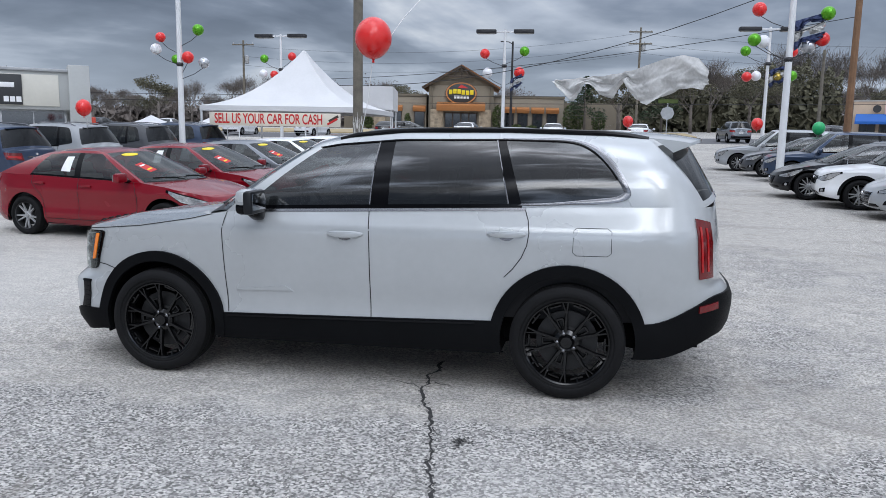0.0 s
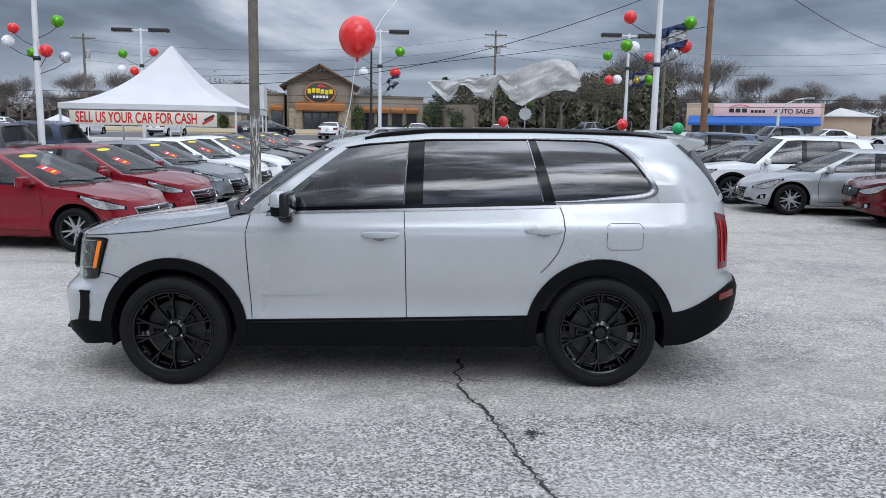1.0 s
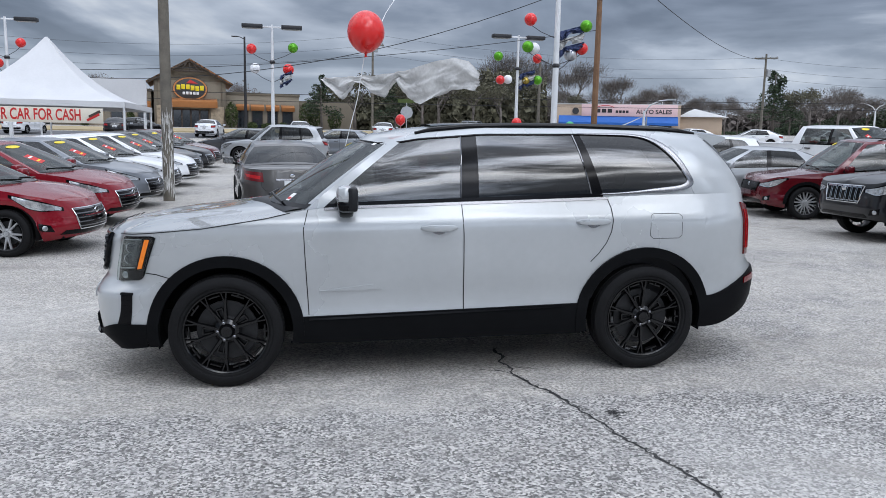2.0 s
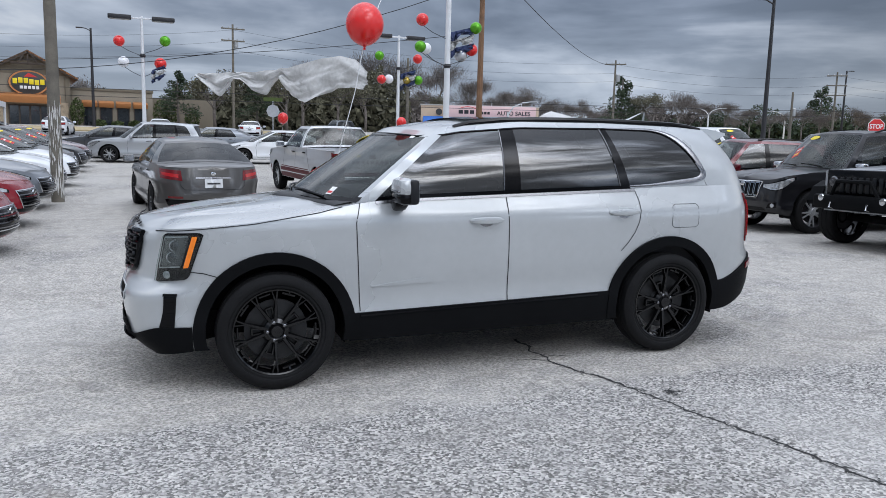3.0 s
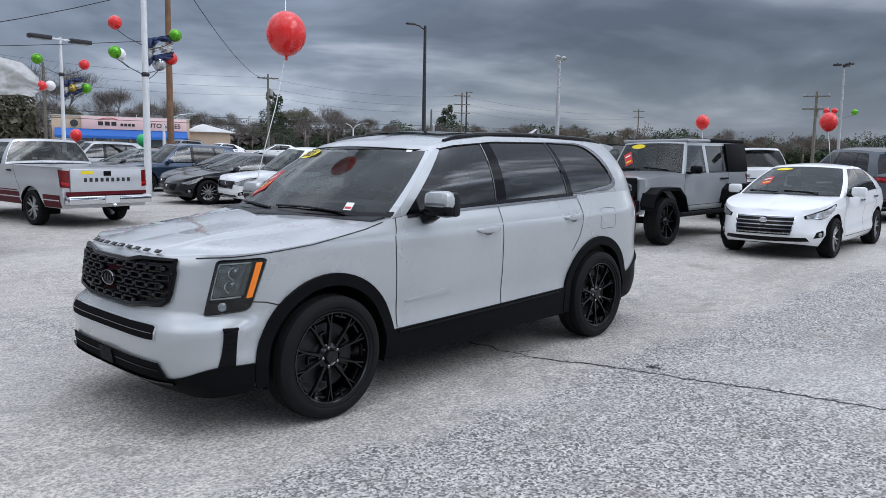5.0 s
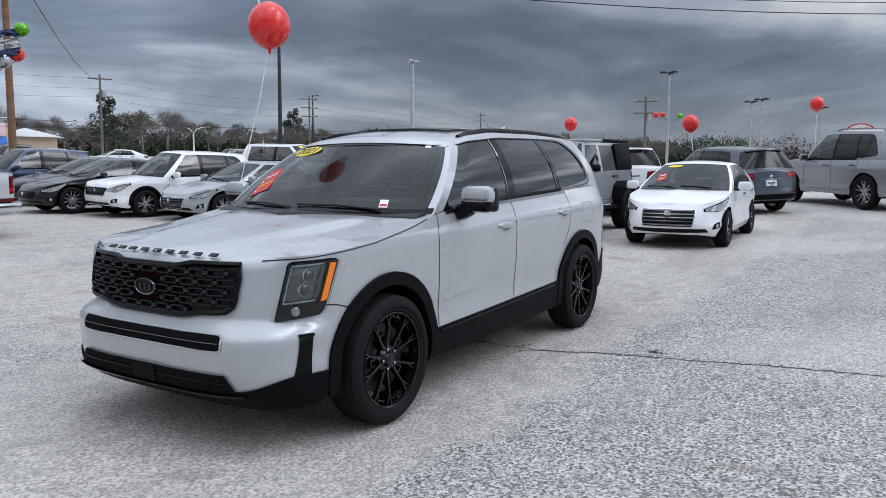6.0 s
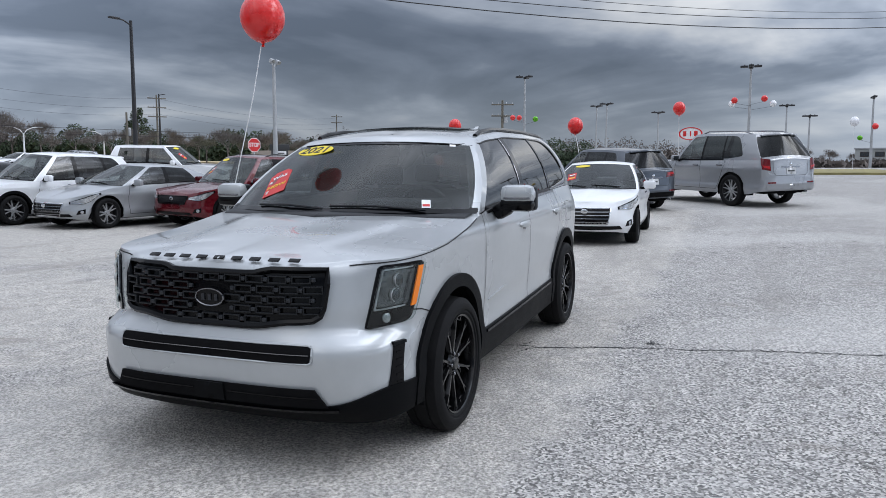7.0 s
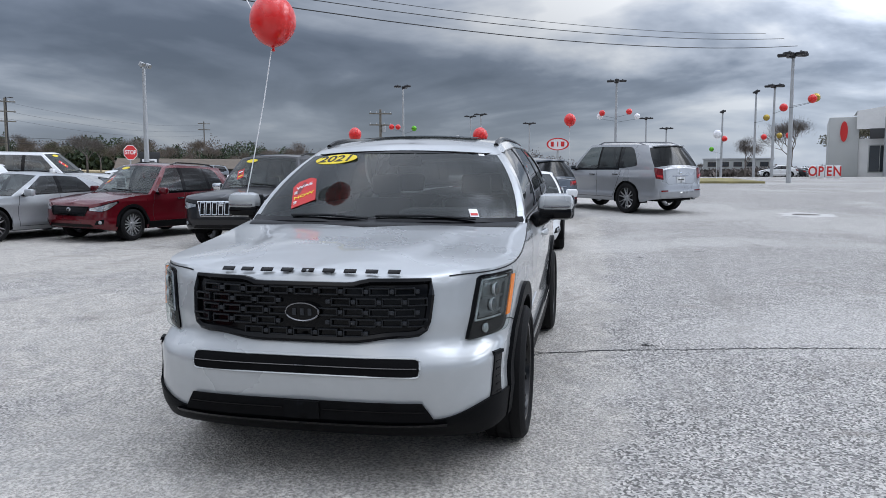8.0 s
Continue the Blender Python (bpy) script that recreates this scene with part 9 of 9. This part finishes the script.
    add_grid(rf, [[Vector((x, y_, z)) for y_, z in ((-0.6, 1.25), (3.5, 2.35), (7.6, 1.25))] for x in (-8, -4, 0, 4, 8)])
    bmesh.ops.recalc_face_normals(rf, faces=rf.faces)
    part("roof", rf, M_BROWNROOF, low, sharp=0.2)
    for k in range(5):
        window(low, -5.6 + k * 2.8, 0.75, 1.3, 0.7)
    # letters standing on the grass
    for k, ch in enumerate("OPEN"):
        x, y = 71.7 - 0.14 * k, -21.6 - 0.68 * k
        z = ground_z(x, y)
        board = thing("standing_letter", "large white and red letter board on the ground", "letter", local_frame((x, y, z), (-0.22, -0.97)), "row of standing letters")
        part("board", box((0.62, 0.16, 1.15), (0, 0, 0.575), 0.04), M_STICKWHITE, board)
        lettering("letter_face", ch, 1.25, Matrix.Translation((0, -0.09, 0.575)) @ Matrix.Rotation(math.pi / 2, 4, "X"), M_REDPRINT, board, 0.02, 0.75)
    # oval maker's sign on a pole, lettering as plain bars
    k_ = thing("oval_pole_sign", "white oval sign with a red rim on a pole", "sign", local_frame((146, 5.6, ground_z(146, 5)), (-0.05, -1)))
    part("pole", lathe([(0.25, 0), (0.22, 7.0), (0, 7.0)], 12), M_GALV, k_)
    om = Matrix.Translation((0, 0, 7.2)) @ Matrix.Rotation(math.pi / 2, 4, "X")
    face = part("sign_face", lathe([(2.15, -0.3), (2.15, 0.3), (0, 0.32)], 40, om @ Matrix.Diagonal((1, 0.55, 1, 1))), M_STICKWHITE, k_)
    part("sign_rim", lathe([(2.18, 0.2), (2.18, 0.38), (1.88, 0.38), (1.88, 0.3)], 40, om @ Matrix.Diagonal((1, 0.55, 1, 1))), M_STOPRED, k_)
    for x, w in ((-1.05, 0.55), (0, 0.22), (0.95, 0.65)):
        part("sign_bar", box((w, 0.08, 0.95), (x, -0.36, 7.2), 0.02), M_STOPRED, face)
    # stop sign
    sx, sy = 29.75, 22.0
    st = thing("stop_sign", "red octagonal stop sign on a steel post", "sign", local_frame((sx, sy, ground_z(sx, sy)), (0.90, -0.43)))
    part("post", box((0.06, 0.06, 2.5), (0, 0.03, 1.25)), M_GALV, st)
    om = Matrix.Translation((0, 0, 2.25)) @ Matrix.Rotation(math.pi / 2, 4, "X") @ Matrix.Rotation(math.pi / 8, 4, "Z")
    pl = part("plate", lathe([(0.405, 0.0), (0.405, 0.012), (0, 0.012)], 8, om), M_STICKWHITE, st)
    part("red_face", lathe([(0.375, 0.012), (0.375, 0.016), (0, 0.016)], 8, om), M_STOPRED, pl)
    lettering("sign_word", "STOP", 0.30, Matrix.Translation((0, -0.02, 2.25)) @ Matrix.Rotation(math.pi / 2, 4, "X"), M_STICKWHITE, pl, 0.003, 0.85)
    # street-name sign and a back of a stop sign across the road
    s2 = thing("street_sign", "street-name blade above a grey sign back", "sign", Matrix.Translation((6.9, 66, ground_z(6.9, 66))))
    part("post", box((0.08, 0.08, 3.2), (0, 0, 1.6)), M_GALV, s2)
    part("sign_back", lathe([(0.6, 0), (0.6, 0.03), (0, 0.03)], 8, Matrix.Translation((0, -0.05, 2.3)) @ Matrix.Rotation(math.pi / 2, 4, "X")), M_GALV, s2)
    part("name_blade", box((1.7, 0.04, 0.34), (0, 0, 3.35)), M_SHRUB, s2)
    # black pylon sign board
    py = thing("pylon_sign", "black pylon sign with white boards", "sign", local_frame((58, 38.7, ground_z(58, 39)), (0.56, -0.83)) @ Matrix.Scale(0.62, 4))
    part("frame", box((2.6, 0.5, 3.6), (0, 0, 1.8), 0.05), M_DKWALL, py)
    part("top_board", box((3.0, 0.6, 0.9), (0, 0, 3.9), 0.05), M_DKWALL, py)
    for z, mt in ((2.9, M_STICKWHITE), (1.9, M_STICKWHITE), (0.9, M_STOPRED)):
        f_ = part("board_face", box((2.0, 0.06, 0.8), (0, -0.28, z), 0.02), mt, py)
        part("print_bar", box((1.4, 0.04, 0.16), (0, -0.32, z + 0.1)), M_INK, f_)


build_dealers()


# ---- trees ----
def leaf_cloud(bm, rnd, centre, radii, count, size, flat=0.6):
    for _ in range(count):
        while True:
            p = Vector((rnd.uniform(-1, 1), rnd.uniform(-1, 1), rnd.uniform(-1, 1)))
            if p.length <= 1:
                break
        p = p.normalized() * p.length ** 0.6
        q = Vector(centre) + Vector((p.x * radii[0], p.y * radii[1], p.z * radii[2]))
        a = Vector((rnd.uniform(-1, 1), rnd.uniform(-1, 1), rnd.uniform(-flat, flat))).normalized() * size * rnd.uniform(0.5, 1.3)
        b = a.cross(Vector((rnd.uniform(-1, 1), rnd.uniform(-1, 1), rnd.uniform(-1, 1)))).normalized() * size * rnd.uniform(0.3, 0.8)
        bm.faces.new([bm.verts.new(v) for v in (q - a, q - b * 0.8, q + a, q + b)])


def tree_meshes(kind, seed):
    rnd = random.Random(seed)
    trunk, crown = bmesh.new(), bmesh.new()
    H = 10.0
    if kind == "pine":
        add_tube(trunk, [(0, 0, 0), (0.1, 0, H * 0.5), (0.05, 0.1, H * 0.97)], 0.2, 7, 0.25)
        for k in range(26):
            z = H * (0.28 + 0.70 * k / 26)
            r = (1 - (z / H)) * 2.9 + 0.5
            a = rnd.uniform(0, 6.28)
            tip = Vector((r * math.cos(a), r * math.sin(a), z + rnd.uniform(-0.2, 0.5)))
            add_tube(trunk, [(0, 0, z), tip * 0.6 + Vector((0, 0, z * 0.4)), tip], 0.05, 4, 0.4)
            leaf_cloud(crown, rnd, tip * 0.75 + Vector((0, 0, z * 0.25)), (r * 0.6, r * 0.6, 0.7), 90, 0.20)
    else:
        add_tube(trunk, [(0, 0, 0), (0.1, 0.05, H * 0.3), (0.0, 0.1, H * 0.5)], 0.24, 8, 0.7)
        ends = []
        def grow(p, d, length, rad, depth):
            q = p + d * length
            add_tube(trunk, [p, p.lerp(q, 0.5) + Vector((rnd.uniform(-1, 1), rnd.uniform(-1, 1), 0)) * length * 0.06, q], rad, 5 if depth < 2 else 3, 0.6)
            if depth >= (4 if kind == "bare" else 3):
                ends.append(q)
                return
            for _ in range(3 if depth < 3 else 2):
                nd = (d + Vector((rnd.uniform(-1, 1), rnd.uniform(-1, 1), rnd.uniform(-0.25, 0.7))) * 0.75).normalized()
                grow(q, nd, length * rnd.uniform(0.6, 0.82), rad * 0.58, depth + 1)
        for _ in range(4):
            d = Vector((rnd.uniform(-0.8, 0.8), rnd.uniform(-0.8, 0.8), 1)).normalized()
            grow(Vector((0, 0, H * rnd.uniform(0.28, 0.5))), d, H * 0.20, 0.10, 0)
        for e in ends:
            if kind == "bare":
                for _ in range(17):
                    q = e + Vector((rnd.gauss(0, 0.55), rnd.gauss(0, 0.55), rnd.gauss(0.1, 0.5)))
                    d = (q - Vector((0, 0, H * 0.4))).normalized() * rnd.uniform(0.25, 0.6) + Vector((rnd.uniform(-1, 1), rnd.uniform(-1, 1), rnd.uniform(-1, 1))) * 0.2
                    w = d.cross(Vector((rnd.uniform(-1, 1), rnd.uniform(-1, 1), 1))).normalized() * rnd.uniform(0.008, 0.022)
                    crown.faces.new([crown.verts.new(v) for v in (q - d, q - w, q + d, q + w)])
            else:
                leaf_cloud(crown, rnd, e, (0.95, 0.95, 0.75), 26, 0.17, 1.0)
            if kind == "bare":
                for _ in range(2):
                    t_ = e + Vector((rnd.uniform(-1, 1), rnd.uniform(-1, 1), rnd.uniform(-0.2, 1))) * 0.8
                    add_tube(trunk, [e, t_], 0.015, 3, 0.4)
    out = []
    for bm, nm in ((trunk, "trunk"), (crown, "crown")):
        bmesh.ops.recalc_face_normals(bm, faces=bm.faces) if nm == "trunk" else None
        me = bpy.data.meshes.new(nm)
        for f in bm.faces:
            f.smooth = nm == "trunk"
        bm.to_mesh(me)
        bm.free()
        out.append(me)
    return out


TREES = {}
for kind, mt in (("bare", M_TWIG), ("pine", M_NEEDLE), ("olive", M_OLIVE)):
    for sd in range(4):
        tr, cr = tree_meshes(kind, 40 + sd * 7 + len(kind))
        tr.materials.append(M_BARK)
        cr.materials.append(mt)
        TREES[kind, sd] = (tr, cr)
LABELS = {"bare": "leafless brown winter tree beyond the lot", "pine": "dark green pine beyond the lot", "olive": "round tree with thin olive leaves"}


def plant(kind, x, y, height, sd, wide=1.0):
    t_ = thing("tree", LABELS[kind], "tree", Matrix.Translation((x, y, ground_z(x, y) - 0.05)) @ Matrix.Rotation(sd * 1.9 + x, 4, "Z") @ Matrix.Diagonal((height / 10 * wide, height / 10 * wide, height / 10, 1)), "trees beyond the lot")
    for me, nm in zip(TREES[kind, sd % 4], ("trunk", "crown")):
        ob = new(nm, me)
        ob.parent = t_


rnd = random.Random(21)
EYE0 = Vector((-1.5, -4.0))
for k in range(150):
    az = radians(-8 + 150 * k / 149 + rnd.uniform(-0.5, 0.5))
    d = rnd.uniform(118, 165)
    x, y = EYE0.x + d * math.cos(az), EYE0.y + d * math.sin(az)
    if az < radians(16):
        d *= 1.7
        x, y = EYE0.x + d * math.cos(az), EYE0.y + d * math.sin(az)
    tall = 0.95 if radians(60) < az < radians(84) else (0.68 if az < radians(50) else 0.82)
    plant("bare" if rnd.random() < 0.84 else ("olive" if rnd.random() < 0.5 else "pine"), x, y, rnd.uniform(5.5, 8.5) * tall, rnd.randint(0, 3), rnd.uniform(1.0, 1.35))
for x, y, h, kd in ((63, 96, 9.0, "pine"), (66, 92, 6.5, "olive"), (105, 99, 9.5, "pine"), (-36, 138, 9, "olive"), (-40, 136, 8, "bare"), (-62, 95, 7, "olive"), (-52, 100, 6.5, "bare"), (-45, 98, 6.5, "bare"),
                    (3, 88, 7.0, "olive"), (8, 90, 6.5, "pine"), (11, 86, 6.5, "olive"), (13.5, 90, 7.5, "bare"), (18, 90, 6.5, "olive"), (22, 92, 6.2, "olive"), (27, 112, 10.5, "bare"), (33, 114, 10, "bare"), (22, 110, 9.5, "olive"), (40, 116, 10, "bare"), (48, 118, 8.5, "bare"), (-1, 90, 6.5, "pine"), (128, -33, 8.5, "bare"), (150, -30, 7, "bare"), (122, -40, 9, "olive")):
    plant(kd, x, y, h, int(h) % 4, 1.25)


def woods():
    """The far belt of brush and trees behind everything: brown brush, and dark pines towards the far end of the lot."""
    for nm, material, label, a0, a1, count, d0, d1, tall, seed in (
            ("far_woods", M_TWIG, "belt of brown winter brush and trees on the skyline", -45, 165, 120000, 170, 215, 1.0, 77),
            ("far_thicket", M_TWIG, "dense brown thicket at the foot of the far woods", -45, 165, 42000, 166, 176, 0.62, 77),
            ("roadside_brush", M_OLIVE, "dense olive-brown brush beside the restaurant", 73, 90, 16000, 107, 114, 0.80, 79),
            ("far_pines", M_NEEDLE, "line of dark green pines on the skyline", 3, 62, 52000, 160, 172, 1.25, 78)):
        r2 = random.Random(seed)
        verts, faces = [], []
        for k in range(count):
            deg = r2.uniform(a0, a1)
            az = radians(deg)
            d = r2.uniform(d0, d1)
            hmax = 4.6 + 2.6 * noise.noise(Vector((az * 9, 0.5, seed - 75))) + 1.6 * noise.noise(Vector((az * 40, 3, seed - 76))) + 1.1 * noise.noise(Vector((az * 130, 7, d * 0.1)))
            hmax *= 0.42 if deg < 2 else (1.0 + 0.5 * smooth(42, 60, deg))
            if nm == "far_pines":
                hmax *= smooth(3, 14, deg) * smooth(62, 44, deg) * (0.75 + 0.45 * noise.noise(Vector((az * 22, 1, 4))))
            x, y = EYE0.x + d * math.cos(az), EYE0.y + d * math.sin(az)
            z = ground_z(x, y) + max(0.6, hmax) * 1.25 * tall * r2.random() ** 0.72
            deep = 0.75 + 1.5 * smooth(0.72, 0.40, (z - ground_z(x, y)) / (max(0.6, hmax) * 1.25 * tall))
            a = Vector((r2.uniform(-1, 1), r2.uniform(-1, 1), r2.uniform(-1, 1))).normalized() * r2.uniform(0.15, 0.36) * deep
            b = a.cross(Vector((r2.uniform(-1, 1), r2.uniform(-1, 1), r2.uniform(-1, 1)))).normalized() * r2.uniform(0.10, 0.30) * deep
            if nm == "far_thicket":
                a, b = a * 2.6, b * 3.0
            elif nm == "roadside_brush":
                a, b = a * 1.1, b * 1.3
            q = Vector((x, y, z))
            n0 = len(verts)
            verts += [q - a, q - b, q + a, q + b * 0.7]
            faces.append((n0, n0 + 1, n0 + 2, n0 + 3))
        me = bpy.data.meshes.new(nm)
        me.from_pydata([tuple(v) for v in verts], [], faces)
        me.materials.append(material)
        tagged(new(nm, me), label, "woods", kind="stuff")


woods()


def shrub(p, r, h, label="clipped dark green shrub by the wall"):
    r2 = random.Random(int(p[0] * 7))
    bm = bmesh.new()
    leaf_cloud(bm, r2, (0, 0, h * 0.55), (r, r, h * 0.5), 520, 0.17, 1.0)
    s_ = thing("shrub", label, "shrub", Matrix.Translation(p), "shrubs round the restaurant")
    part("stems", lathe([(0.08, 0), (0.05, h * 0.6), (0, h * 0.6)], 6), M_BARK, s_)
    part("leaves", bm, M_SHRUB, s_)


for lx, r, h in ((4.75, 0.75, 3.2), (13.8, 0.85, 3.4), (14.9, 0.8, 3.2), (-6.8, 0.4, 2.0), (-11.8, 0.6, 1.6), (7.1, 0.7, 0.9), (9.0, 0.7, 0.8), (10.9, 0.7, 0.9), (17.5, 0.9, 2.6)):
    shrub(tuple(REST @ Vector((lx, -1.6, -0.05))), r, h)


# ---- far parked cars ----
far_a = build_car("sedan", "white sedan far across the lot", M_WHITE, saloon(), (60, 30), radians(160), "far parked cars")
far_b = build_car("crossover", "grey crossover far across the lot", M_GREY, crossover(), (64, 36), radians(170), "far parked cars", roof_rails=True)
far_c = build_car("sedan", "dark sedan far across the lot", M_BLACK, saloon(), (-16, 62), radians(10), "far parked cars")
rnd = random.Random(5)
for k in range(30):
    zone = k % 3
    if zone == 0:
        x, y, h = -46 + k * 2.4, 60 + rnd.uniform(-1.5, 1), rnd.uniform(80, 100)
    elif zone == 1:
        x, y, h = 14 + k * 1.9, 46 + rnd.uniform(-3, 5), rnd.uniform(150, 200)
    else:
        x, y, h = 96 + rnd.uniform(-4, 16), -21.5 - k * 0.8, rnd.uniform(60, 120)
    src = (far_a, far_b, far_c)[rnd.randint(0, 2)]
    copy_thing(src, Matrix.Translation((x, y, ground_z(x, y))) @ Matrix.Rotation(radians(h), 4, "Z"))
